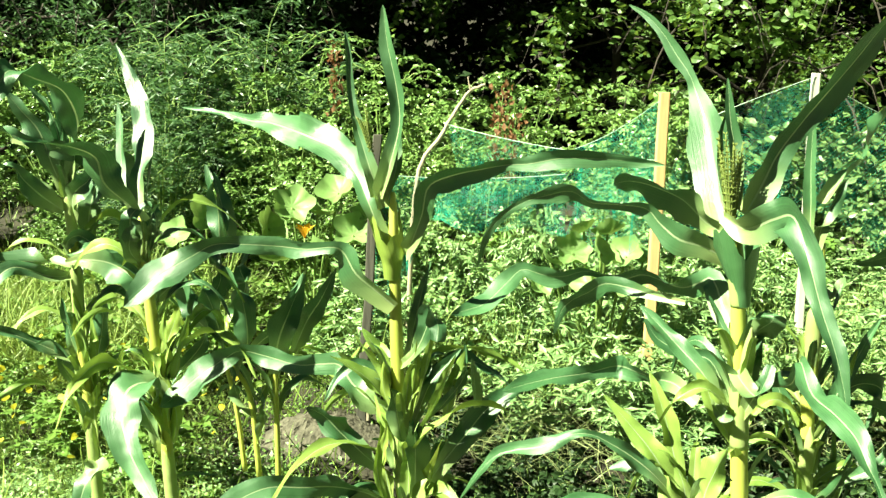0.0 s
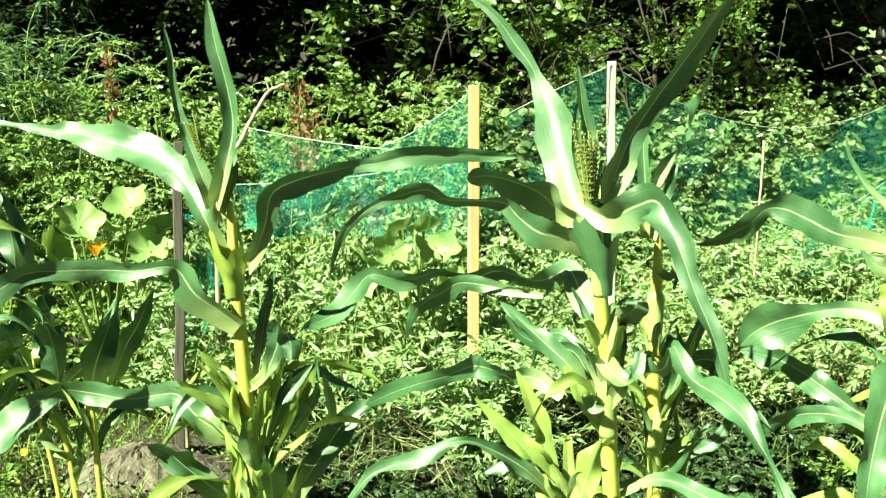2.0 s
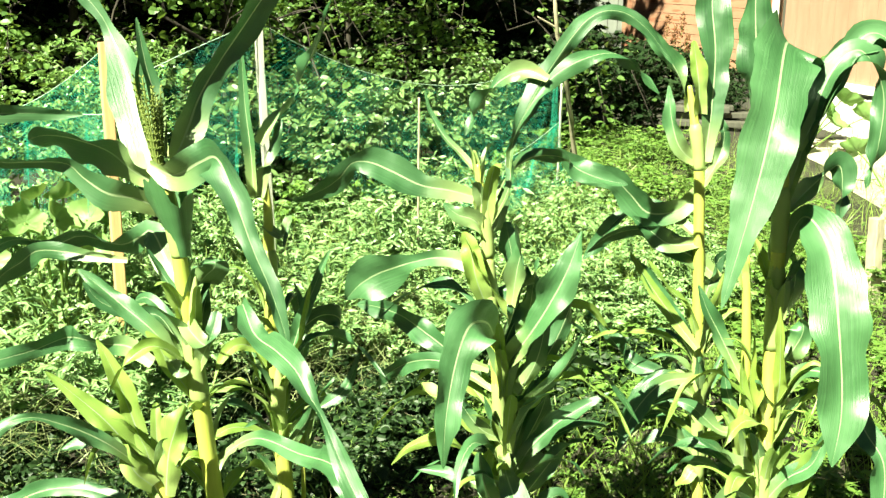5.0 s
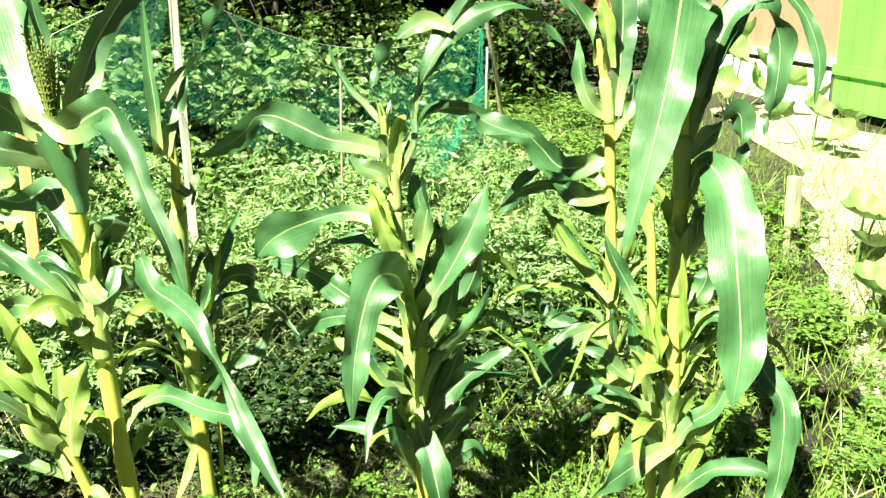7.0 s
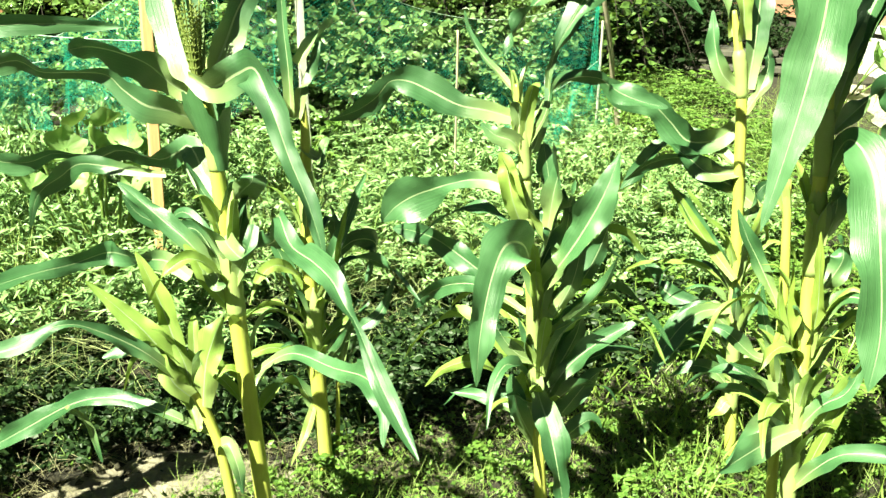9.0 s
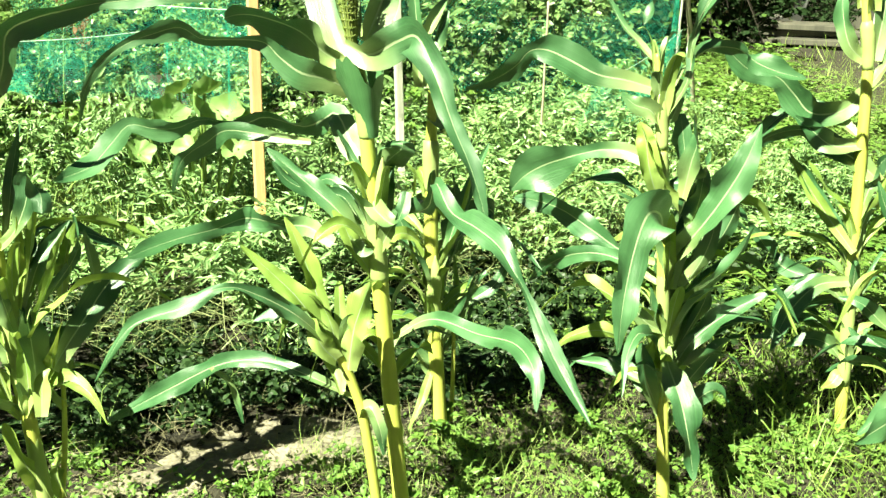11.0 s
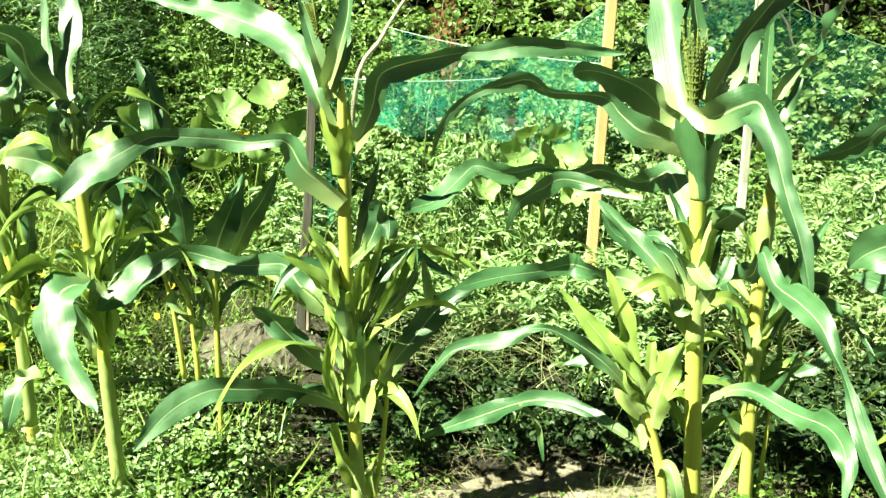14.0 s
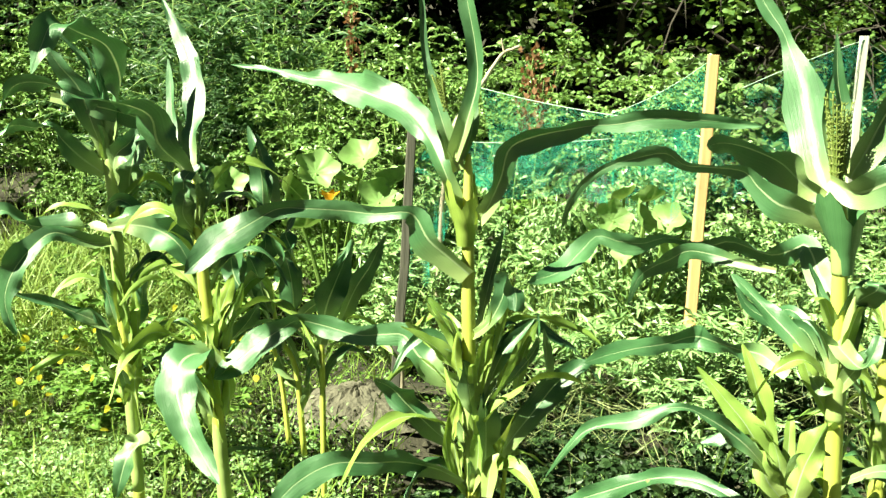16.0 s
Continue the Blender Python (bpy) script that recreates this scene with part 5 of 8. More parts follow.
leaf(near, (0.034, 0.084, 0.125, 0.147, 0.133, 0.091, 0.006), (-32, 136, 136, 240, 212, 192, 220), (-0.019, 0.021, 0.938), (0.034, 0.052, 1.145), (0.03, 0.056, 1.309), (-0.045, 0.02, 1.39), (-0.139, -0.055, 1.262), (-0.184, -0.065, 1.104), (-0.241, -0.061, 0.89), wave=0.1, fold=0.15)
leaf(near, (0.031, 0.044, 0.071, 0.115, 0.128, 0.104, 0.006), (-60, -80, -36, -16, -8, -8, -28), (-0.014, 0.015, 0.931), (0.004, -0.005, 1.023), (-0.007, -0.052, 1.042), (-0.024, -0.121, 0.989), (-0.049, -0.182, 0.856), (-0.066, -0.223, 0.707), (-0.086, -0.231, 0.593), wave=0.12, fold=0.18)
leaf(near, (0.036, 0.1, 0.097, 0.037), (16, -108, -112, -140), (-0.033, 0.036, 1.117), (-0.022, 0.099, 1.261), (-0.03, 0.123, 1.421), (-0.035, 0.129, 1.566), fold=0.5)
leaf(near, (0.034, 0.065, 0.081, 0.066, 0.054, 0.013), (-12, -20, -36, -44, -64, -76), (-0.013, 0.014, 1.072), (0.022, 0.021, 1.197), (0.057, 0.012, 1.288), (0.104, 0.004, 1.355), (0.16, -0.028, 1.394), (0.189, -0.06, 1.379))
leaf(near, (0.026, 0.053, 0.062, 0.051, 0.008), (-28, -32, 64, 56, -92), (-0.01, 0.011, 1.048), (0.068, 0.014, 1.1), (0.111, -0.003, 1.135), (0.119, -0.012, 1.088), (0.119, -0.013, 1.021))
leaf(near, (0.031, 0.057, 0.058, 0.064, 0.048, 0.006), (-28, -36, -68, 52, 104, 252), (-0.009, 0.01, 1.094), (0.054, 0.001, 1.308), (0.107, -0.027, 1.374), (0.151, -0.059, 1.296), (0.153, -0.062, 1.182), (0.143, -0.051, 1.092))
leaf(near, (0.026, 0.053, 0.04, 0.032, 0.006), (-32, -40, -76, -72, -88), (-0.003, 0.003, 1.175), (0.124, -0.016, 1.396), (0.194, -0.061, 1.362), (0.229, -0.099, 1.261), (0.231, -0.101, 1.157))
leaf(near, (0.022, 0.046, 0.048, 0.061, 0.067, 0.057, 0.008), (-56, -60, -40, -36, -44, -48, -104), (-0.005, 0.006, 0.604), (0.031, -0.034, 0.699), (0.049, -0.111, 0.702), (0.062, -0.184, 0.615), (0.075, -0.227, 0.552), (0.062, -0.243, 0.419), (0.036, -0.244, 0.307))
leaf(near, (0.027, 0.057, 0.052, 0.008), (-28, 100, 88, 260), (-0.011, 0.012, 0.657), (0.036, 0.006, 0.728), (0.057, -0.002, 0.779), (0.046, 0.009, 0.829), fold=0.5)
leaf(near, (0.032, 0.062, 0.057, 0.01), (-16, 112, 100, -68), (-0.012, 0.013, 0.774), (0.024, 0.018, 0.83), (0.039, 0.017, 0.892), (0.031, 0.026, 0.953), fold=0.5)
leaf(near, (0.023, 0.056, 0.058, 0.008), (56, 40, 40, 60), (-0.011, 0.012, 0.383), (-0.076, 0.023, 0.407), (-0.109, 0.029, 0.375), (-0.152, 0.061, 0.302))
leaf(near, (0.025, 0.05, 0.041, 0.006), (-28, 96, 80, -76), (-0.012, 0.013, 0.467), (0.02, 0.008, 0.544), (0.049, -0.009, 0.611), (0.064, -0.024, 0.653))
leaf(near, (0.023, 0.05, 0.041, 0.006), (-72, -68, -64, -76), (-0.016, 0.017, 0.354), (0.008, -0.038, 0.454), (0.035, -0.081, 0.505), (0.054, -0.102, 0.601))
leaf(near, (0.02, 0.034, 0.031, 0.005), (-92, -84, -60, -72), (0.006, -0.006, 0.242), (0.016, -0.046, 0.372), (0.036, -0.068, 0.459), (0.057, -0.09, 0.544), material=M_GRASS)
leaf(near, (0.018, 0.043, 0.047, 0.042, 0.007), (-92, -80, -52, -44, -56), (-0.005, 0.005, 0.225), (-0.004, -0.054, 0.311), (0.019, -0.109, 0.371), (0.067, -0.175, 0.387), (0.1, -0.21, 0.373))
leaf(near, (0.017, 0.034, 0.034, 0.005), (40, 40, 44, 64), (-0.019, 0.021, 0.438), (-0.053, 0.087, 0.463), (-0.091, 0.142, 0.486), (-0.114, 0.166, 0.518))
shoot(near, [(-0.009, 0.054, 0.157), (-0.016, 0.061, 0.392), (-0.024, 0.07, 0.641), (-0.033, 0.079, 0.825), (-0.04, 0.087, 0.938)], 0.013, 0.009)
leaf(near, (0.019, 0.043, 0.035, 0.005), (60, 60, 72, 72), (-0.027, 0.073, 0.641), (-0.065, 0.114, 0.746), (-0.095, 0.131, 0.809), (-0.111, 0.148, 0.866))
leaf(near, (0.025, 0.033, 0.025, 0.005), (92, 88, 92, 80), (-0.022, 0.068, 0.504), (-0.056, 0.075, 0.592), (-0.067, 0.086, 0.645), (-0.071, 0.091, 0.704), fold=0.6)
leaf(near, (0.031, 0.039, 0.027, 0.005), (128, 136, 140, 156), (-0.018, 0.064, 0.449), (-0.049, 0.052, 0.544), (-0.043, 0.046, 0.612), (-0.041, 0.044, 0.679), fold=0.6, material=M_SHEATH)
leaf(near, (0.024, 0.032, 0.024, 0.005), (96, 96, 100, 84), (-0.035, 0.082, 0.85), (-0.053, 0.086, 0.915), (-0.056, 0.089, 0.953), (-0.063, 0.097, 0.989), fold=0.6, material=M_SHEATH)
leaf(near, (0.02, 0.036, 0.033, 0.005), (48, 56, 56, 56), (-0.022, 0.067, 0.532), (-0.078, 0.084, 0.539), (-0.136, 0.117, 0.596), (-0.171, 0.154, 0.604))
husk(near, (-0.01, 0.01, 0.411), 6, 0.22, 0.04, 0.45, seed=21)
husk(near, (-0.011, 0.011, 0.577), 5, 0.2, 0.04, 0.4, seed=22)
husk(near, (-0.018, 0.064, 0.449), 5, 0.18, 0.03, 0.4, seed=23)
husk(near, (-0.014, 0.015, 0.812), 4, 0.18, 0.04, 0.3, seed=24)
husk(near, (-0.009, 0.009, 0.283), 5, 0.2, 0.035, 0.6, seed=25)
tuft(near, (-0.011, 0.011, 0.495), 5, 0.24, 0.04, 116, -0.6, 3.74)
tuft(near, (-0.009, 0.01, 0.34), 5, 0.24, 0.04, 117, -0.6, 3.74)

outer = maize(-1.0, 2.8, "maize plant with an arching pale-topped leaf among weeds", [(-0.013, -0.004, 0.294), (-0.016, -0.005, 0.467), (-0.024, -0.007, 0.701), (-0.024, -0.007, 0.893), (-0.026, -0.008, 1.017), (-0.025, -0.007, 1.094)], 0.0165, 0.005, ((0.1, 0.3, 1.14), (0.5, 0.66, 1.14), (0.72, 0.97, 1.12)))
leaf(outer, (0.034, 0.05, 0.104, 0.094, 0.066, 0.07, 0.06, 0.009), (-100, -72, -28, -24, -48, 56, 32, 68), (-0.026, -0.008, 1.094), (0.007, -0.019, 1.208), (0.025, -0.045, 1.276), (0.019, -0.12, 1.356), (-0.019, -0.193, 1.391), (-0.055, -0.267, 1.416), (-0.073, -0.303, 1.373), (-0.097, -0.321, 1.305))
leaf(outer, (0.03, 0.05, 0.089, 0.056, 0.008), (124, 124, 124, 112, 84), (-0.036, -0.011, 1.064), (-0.059, -0.028, 1.15), (-0.082, -0.045, 1.245), (-0.119, -0.066, 1.304), (-0.146, -0.075, 1.35), fold=0.3)
leaf(outer, (0.037, 0.04, 0.03, 0.02, 0.005), (4, 4, -60, -112, -104), (-0.03, -0.009, 1.079), (-0.046, 0.007, 1.205), (-0.066, 0.001, 1.294), (-0.094, -0.007, 1.338), (-0.136, -0.019, 1.384), fold=0.8)
leaf(outer, (0.027, 0.027, 0.02, 0.005), (4, 4, -52, -88), (-0.026, -0.008, 1.094), (-0.031, 0.001, 1.213), (-0.046, -0.003, 1.302), (-0.067, -0.009, 1.349), fold=0.8)
leaf(outer, (0.02, 0.02, 0.017, 0.005), (24, 28, 88, 108), (-0.023, -0.007, 1.094), (-0.061, 0.013, 1.226), (-0.074, 0.01, 1.271), (-0.08, 0.008, 1.33), fold=0.8)
leaf(outer, (0.034, 0.084, 0.06, 0.017, 0.045, 0.052, 0.008), (76, 76, 76, 80, -68, -72, 64), (-0.044, -0.013, 1.019), (-0.089, -0.047, 1.067), (-0.126, -0.069, 1.116), (-0.143, -0.084, 1.153), (-0.179, -0.105, 1.151), (-0.226, -0.129, 1.16), (-0.268, -0.163, 1.131))
leaf(outer, (0.037, 0.067, 0.06, 0.012), (-144, -116, -72, -76), (-0.023, -0.007, 0.986), (-0.004, -0.033, 1.068), (0.035, -0.031, 1.105), (0.054, -0.026, 1.142))
leaf(outer, (0.024, 0.044, 0.05, 0.067, 0.07, 0.054, 0.006), (60, 64, 60, 52, 52, 76, 96), (-0.028, -0.008, 0.83), (-0.083, -0.056, 0.842), (-0.152, -0.108, 0.88), (-0.201, -0.143, 0.847), (-0.245, -0.177, 0.784), (-0.265, -0.182, 0.709), (-0.246, -0.177, 0.621))
leaf(outer, (0.027, 0.065, 0.055, 0.052, 0.013), (56, -72, -76, 56, 68), (-0.026, -0.008, 0.861), (-0.141, -0.01, 0.872), (-0.243, -0.02, 0.877), (-0.311, -0.029, 0.92), (-0.366, -0.046, 0.906))
leaf(outer, (0.034, 0.034, 0.077, 0.098, 0.012), (-172, -132, -288, -280, -420), (-0.026, -0.008, 0.814), (-0.02, -0.037, 0.9), (0.034, -0.053, 0.907), (0.101, -0.054, 0.888), (0.166, -0.055, 0.842))
leaf(outer, (0.024, 0.04, 0.037, 0.044, 0.01), (140, 180, 296, 296, 276), (-0.02, -0.006, 0.861), (-0.035, -0.031, 0.927), (-0.003, -0.032, 0.952), (0.032, -0.022, 0.927), (0.048, -0.017, 0.879))
leaf(outer, (0.021, 0.045, 0.038, 0.006), (52, 56, 56, 64), (-0.026, -0.008, 0.569), (-0.108, -0.032, 0.624), (-0.195, -0.079, 0.682), (-0.271, -0.111, 0.715))
leaf(outer, (0.036, 0.082, 0.078, 0.01), (-4, -12, 32, 48), (-0.014, -0.004, 0.276), (0.013, -0.048, 0.262), (-0.014, -0.087, 0.229), (-0.042, -0.117, 0.123))
leaf(outer, (0.032, 0.035, 0.028, 0.006), (104, 104, 104, 92), (-0.021, -0.006, 0.535), (-0.047, -0.014, 0.637), (-0.059, -0.017, 0.72), (-0.066, -0.02, 0.769), fold=0.6)
leaf(outer, (0.032, 0.038, 0.027, 0.006), (4, 4, 0, -12), (-0.019, -0.006, 0.568), (-0.014, -0.025, 0.674), (-0.021, -0.027, 0.739), (-0.027, -0.029, 0.788), fold=0.6, material=M_SHEATH)
leaf(outer, (0.032, 0.056, 0.052, 0.008), (-24, 104, 104, -44), (-0.019, -0.006, 0.501), (0.009, 0.044, 0.601), (0.022, 0.059, 0.714), (0.008, 0.055, 0.797), fold=0.5)
leaf(outer, (0.028, 0.042, 0.031, 0.007), (56, 60, 64, 80), (-0.02, -0.006, 0.484), (-0.065, -0.019, 0.54), (-0.081, -0.024, 0.608), (-0.093, -0.027, 0.642))
husk(outer, (-0.02, -0.006, 0.484), 6, 0.2, 0.03, 0.35, seed=26)
husk(outer, (-0.022, -0.006, 0.635), 5, 0.18, 0.03, 0.35, seed=27)
husk(outer, (-0.027, -0.008, 1.048), 4, 0.16, 0.03, 0.3, seed=28)
husk(outer, (-0.017, -0.005, 0.364), 4, 0.16, 0.03, 0.4, seed=29)
tuft(outer, (-0.02, -0.006, 0.45), 5, 0.24, 0.035, 118, -0.6, 3.74)
tuft(outer, (-0.024, -0.007, 0.684), 5, 0.24, 0.04, 119, -0.6, 3.74)
tuft(outer, (-0.024, -0.007, 0.893), 4, 0.22, 0.04, 120, -0.6, 3.74)

inner = maize(-0.7, 2.5, "maize plant with a rolled upright leaf and a glossy hanging leaf", [(-0.009, -0.002, 0.398), (-0.019, -0.004, 0.644), (-0.032, -0.007, 0.85), (-0.039, -0.008, 0.964), (-0.043, -0.009, 1.061)], 0.0165, 0.005, ((0.05, 0.25, 1.14), (0.3, 0.45, 1.14), (0.78, 0.97, 1.12)))
leaf(inner, (0.020, 0.042, 0.066, 0.060, 0.040, 0.006), (22, 26, 30, 30, 30, 32), (-0.042, -0.009, 1.047), (-0.053, 0.02, 1.111), (-0.054, 0.081, 1.211), (-0.067, 0.15, 1.301), (-0.106, 0.203, 1.38), (-0.159, 0.253, 1.476), fold=0.12, wave=0.16)
leaf(inner, (0.014, 0.024, 0.032, 0.026, 0.004), (40, 44, 40, 36, 32), (-0.042, -0.009, 1.047), (-0.081, 0.0, 1.113), (-0.097, 0.043, 1.188), (-0.104, 0.073, 1.266), (-0.112, 0.093, 1.336), fold=0.2, wave=0.1)
leaf(inner, (0.012, 0.018, 0.022, 0.018, 0.004), (60, 62, 64, 60, 50), (-0.036, -0.009, 1.047), (-0.035, 0.03, 1.102), (-0.032, 0.092, 1.203), (-0.040, 0.131, 1.281), (-0.062, 0.157, 1.337), fold=0.3, wave=0.1)
leaf(inner, (0.018, 0.055, 0.044, 0.011), (112, 124, 140, 100), (-0.046, -0.009, 0.936), (-0.06, -0.053, 0.985), (-0.055, -0.052, 1.026), (-0.046, -0.05, 1.049), fold=0.3)
leaf(inner, (0.035, 0.055, 0.093, 0.083, 0.044, 0.019, 0.022, 0.051, 0.04, 0.027, 0.005), (104, -12, -28, -40, -60, 12, 72, -68, -68, 4, 68), (-0.034, -0.007, 1.047), (-0.055, -0.042, 1.094), (-0.095, -0.102, 1.158), (-0.104, -0.124, 1.223), (-0.142, -0.162, 1.253), (-0.182, -0.191, 1.264), (-0.234, -0.233, 1.283), (-0.28, -0.263, 1.308), (-0.331, -0.283, 1.307), (-0.354, -0.309, 1.267), (-0.38, -0.324, 1.194))
leaf(inner, (0.049, 0.100, 0.129, 0.103, 0.085, 0.061, 0.006), (170, 9, 10, -20, -38, -42, -30), (0.006, -0.013, 0.561), (-0.028, -0.052, 0.638), (-0.063, -0.117, 0.648), (-0.070, -0.167, 0.605), (-0.041, -0.221, 0.537), (0.003, -0.267, 0.481), (0.051, -0.315, 0.428), fold=0.2, wave=0.15)
leaf(inner, (0.036, 0.065, 0.052, 0.008), (144, 152, 132, 108), (-0.04, -0.008, 0.936), (-0.056, -0.032, 0.997), (-0.056, -0.042, 1.068), (-0.02, -0.035, 1.1), fold=0.4)
leaf(inner, (0.03, 0.056, 0.047, 0.008), (-68, 68, 196, 84), (-0.035, -0.007, 0.935), (-0.007, -0.002, 1.018), (-0.015, 0.017, 1.07), (-0.039, 0.012, 1.098), fold=0.4)
leaf(inner, (0.031, 0.048, 0.033, 0.006), (-104, -96, -60, -80), (-0.016, -0.003, 0.644), (0.011, -0.018, 0.738), (0.031, -0.014, 0.794), (0.042, -0.012, 0.83), fold=0.5, material=M_SHEATH)
leaf(inner, (0.031, 0.04, 0.009), (4, 8, -80), (-0.02, -0.004, 0.644), (-0.023, -0.005, 0.719), (-0.006, -0.001, 0.776), fold=0.5, material=M_SHEATH)
leaf(inner, (0.021, 0.055, 0.058, 0.009), (-20, 100, 64, -88), (-0.031, -0.006, 0.821), (-0.012, 0.049, 0.849), (0.028, 0.067, 0.873), (0.051, 0.072, 0.783))
leaf(inner, (0.025, 0.053, 0.02), (132, 128, 80), (-0.024, -0.005, 0.431), (-0.052, -0.031, 0.55), (-0.068, -0.035, 0.596), fold=0.5)
leaf(inner, (0.032, 0.043, 0.012), (176, 176, 160), (-0.009, -0.002, 0.46), (-0.012, -0.033, 0.55), (-0.02, -0.035, 0.611), fold=0.5, material=M_SHEATH)
leaf(inner, (0.031, 0.05, 0.012), (-28, 100, -48), (-0.005, -0.001, 0.475), (0.019, 0.024, 0.526), (0.015, 0.024, 0.603), fold=0.5)
leaf(inner, (0.013, 0.016, 0.006), (-48, -44, -56), (-0.012, -0.003, 0.335), (0.028, 0.006, 0.363), (0.113, 0.023, 0.354))
leaf(inner, (0.025, 0.053, 0.046, 0.007), (-32, 96, 84, -68), (-0.02, -0.004, 0.614), (0.031, 0.068, 0.648), (0.072, 0.097, 0.699), (0.089, 0.1, 0.759))
husk(inner, (-0.017, -0.004, 0.614), 6, 0.18, 0.03, 0.4, seed=30)
husk(inner, (-0.016, -0.003, 0.461), 6, 0.18, 0.03, 0.4, seed=31)
husk(inner, (-0.039, -0.008, 0.964), 4, 0.16, 0.03, 0.3, seed=32)
husk(inner, (-0.031, -0.006, 0.821), 3, 0.14, 0.03, 0.4, seed=33)
tuft(inner, (-0.016, -0.003, 0.584), 5, 0.24, 0.04, 121, -0.6, 3.74)
tuft(inner, (-0.027, -0.006, 0.763), 5, 0.24, 0.04, 122, -0.6, 3.74)
tuft(inner, (-0.036, -0.007, 0.921), 4, 0.22, 0.04, 123, -0.6, 3.74)

behind = maize(-0.45, 2.88, "small shaded maize plant behind the row", [(-0.034, -0.003, 0.28), (-0.034, -0.003, 0.405), (-0.035, -0.003, 0.528), (-0.04, -0.004, 0.631)], 0.009, 0.006, ())
leaf(behind, (0.048, 0.117, 0.099, 0.009), (-69, -76, -93, -95), (-0.036, -0.031, 0.546), (-0.023, -0.001, 0.637), (0.005, 0.022, 0.714), (0.055, 0.055, 0.829), fold=0.2, wave=0.1)
leaf(behind, (0.037, 0.077, 0.063, 0.009), (-95, -97, -103, -101), (0.020, -0.004, 0.604), (0.060, 0.023, 0.693), (0.102, 0.040, 0.758), (0.145, 0.059, 0.844), fold=0.2, wave=0.1)
shoot(behind, [(-0.09, -0.008, 0.191), (-0.109, -0.01, 0.461), (-0.157, 0.006, 0.559), (-0.18, 0.034, 0.687)], 0.009, 0.006)
shoot(behind, [(-0.133, -0.012, 0.23), (-0.151, -0.014, 0.427), (-0.181, 0.004, 0.56)], 0.008, 0.006)
leaf(behind, (0.038, 0.059, 0.067, 0.007), (36, 160, 172, 40), (-0.178, 0.034, 0.755), (-0.201, 0.082, 0.91), (-0.213, 0.121, 1.019), (-0.252, 0.158, 1.141), fold=0.4)
leaf(behind, (0.024, 0.062, 0.065, 0.008), (100, 232, 232, 80), (-0.162, -0.015, 0.567), (-0.19, -0.017, 0.669), (-0.217, -0.02, 0.77), (-0.263, -0.024, 0.854))
leaf(behind, (0.025, 0.073, 0.072, 0.01), (-64, 60, 56, -96), (-0.147, -0.013, 0.532), (-0.112, -0.01, 0.633), (-0.123, -0.011, 0.768), (-0.167, -0.015, 0.867))
leaf(behind, (0.024, 0.062, 0.069, 0.01), (56, -76, -172, -316), (-0.167, -0.015, 0.635), (-0.252, -0.023, 0.705), (-0.283, -0.006, 0.783), (-0.262, -0.004, 0.897))
leaf(behind, (0.021, 0.048, 0.051, 0.008), (-48, 80, 72, -76), (-0.154, -0.014, 0.566), (-0.082, 0.013, 0.626), (-0.017, 0.029, 0.689), (0.051, 0.035, 0.838))
leaf(behind, (0.025, 0.048, 0.01), (56, 228, 88), (-0.103, -0.009, 0.408), (-0.149, -0.014, 0.48), (-0.162, -0.015, 0.567))
leaf(behind, (0.025, 0.053, 0.01), (-64, 60, -92), (-0.098, -0.009, 0.319), (-0.071, -0.006, 0.389), (-0.084, -0.008, 0.495))
leaf(behind, (0.021, 0.062, 0.054, 0.01), (-40, 100, 48, -80), (-0.165, -0.015, 0.702), (-0.118, 0.019, 0.793), (-0.133, 0.028, 0.857), (-0.099, 0.031, 0.922))
leaf(behind, (0.021, 0.066, 0.062, 0.01), (32, 184, 248, 84), (-0.174, -0.016, 0.669), (-0.224, 0.01, 0.729), (-0.19, 0.023, 0.825), (-0.218, 0.02, 0.892))
tuft(behind, (-0.087, -0.008, 0.407), 4, 0.22, 0.035, 124, -0.6, 3.74)
tuft(behind, (-0.033, -0.003, 0.458), 4, 0.24, 0.035, 125, -0.6, 3.74)


# dark drooping leaves of the shaded plants
leaf(outer, (0.025, 0.042, 0.086, 0.119, 0.151, 0.019), (-91, -92, -128, -128, 1, 19), (-0.157, -0.041, 1.223), (-0.078, -0.034, 1.206), (0.003, -0.029, 1.187), (0.073, -0.030, 1.163), (0.121, -0.043, 1.110), (0.148, -0.066, 1.035), fold=0.2, wave=0.1)
leaf(outer, (0.014, 0.051, 0.097, 0.126, 0.023), (-90, -76, -108, 2, 19), (-0.022, -0.086, 0.889), (0.037, -0.088, 0.898), (0.109, -0.093, 0.887), (0.167, -0.109, 0.851), (0.204, -0.138, 0.794), fold=0.2, wave=0.12)
leaf(behind, (0.051, 0.077, 0.051, 0.006), (-15, -14, -10, 25), (-0.178, 0.114, 0.907), (-0.196, 0.133, 0.985), (-0.211, 0.148, 1.047), (-0.229, 0.163, 1.117), fold=0.4, wave=0.05)
leaf(outer, (0.036, 0.072, 0.060, 0.009), (-9, -8, -80, -85), (0.006, 0.027, 0.918), (0.011, 0.039, 1.008), (0.037, 0.053, 1.096), (0.076, 0.064, 1.154), fold=0.3, wave=0.1)

# arching leaves on the slim plant and the near one
leaf(far, (0.042, 0.062, 0.075, 0.089, 0.067, 0.067, 0.053, 0.007), (58, 67, 83, 138, 87, 88, 98, 100), (0.059, 0.014, 0.984), (-0.001, 0.022, 0.938), (-0.076, 0.051, 0.932), (-0.125, 0.072, 0.984), (-0.172, 0.087, 1.027), (-0.238, 0.109, 1.043), (-0.286, 0.120, 1.077), (-0.330, 0.127, 1.116), fold=0.25, wave=0.12)
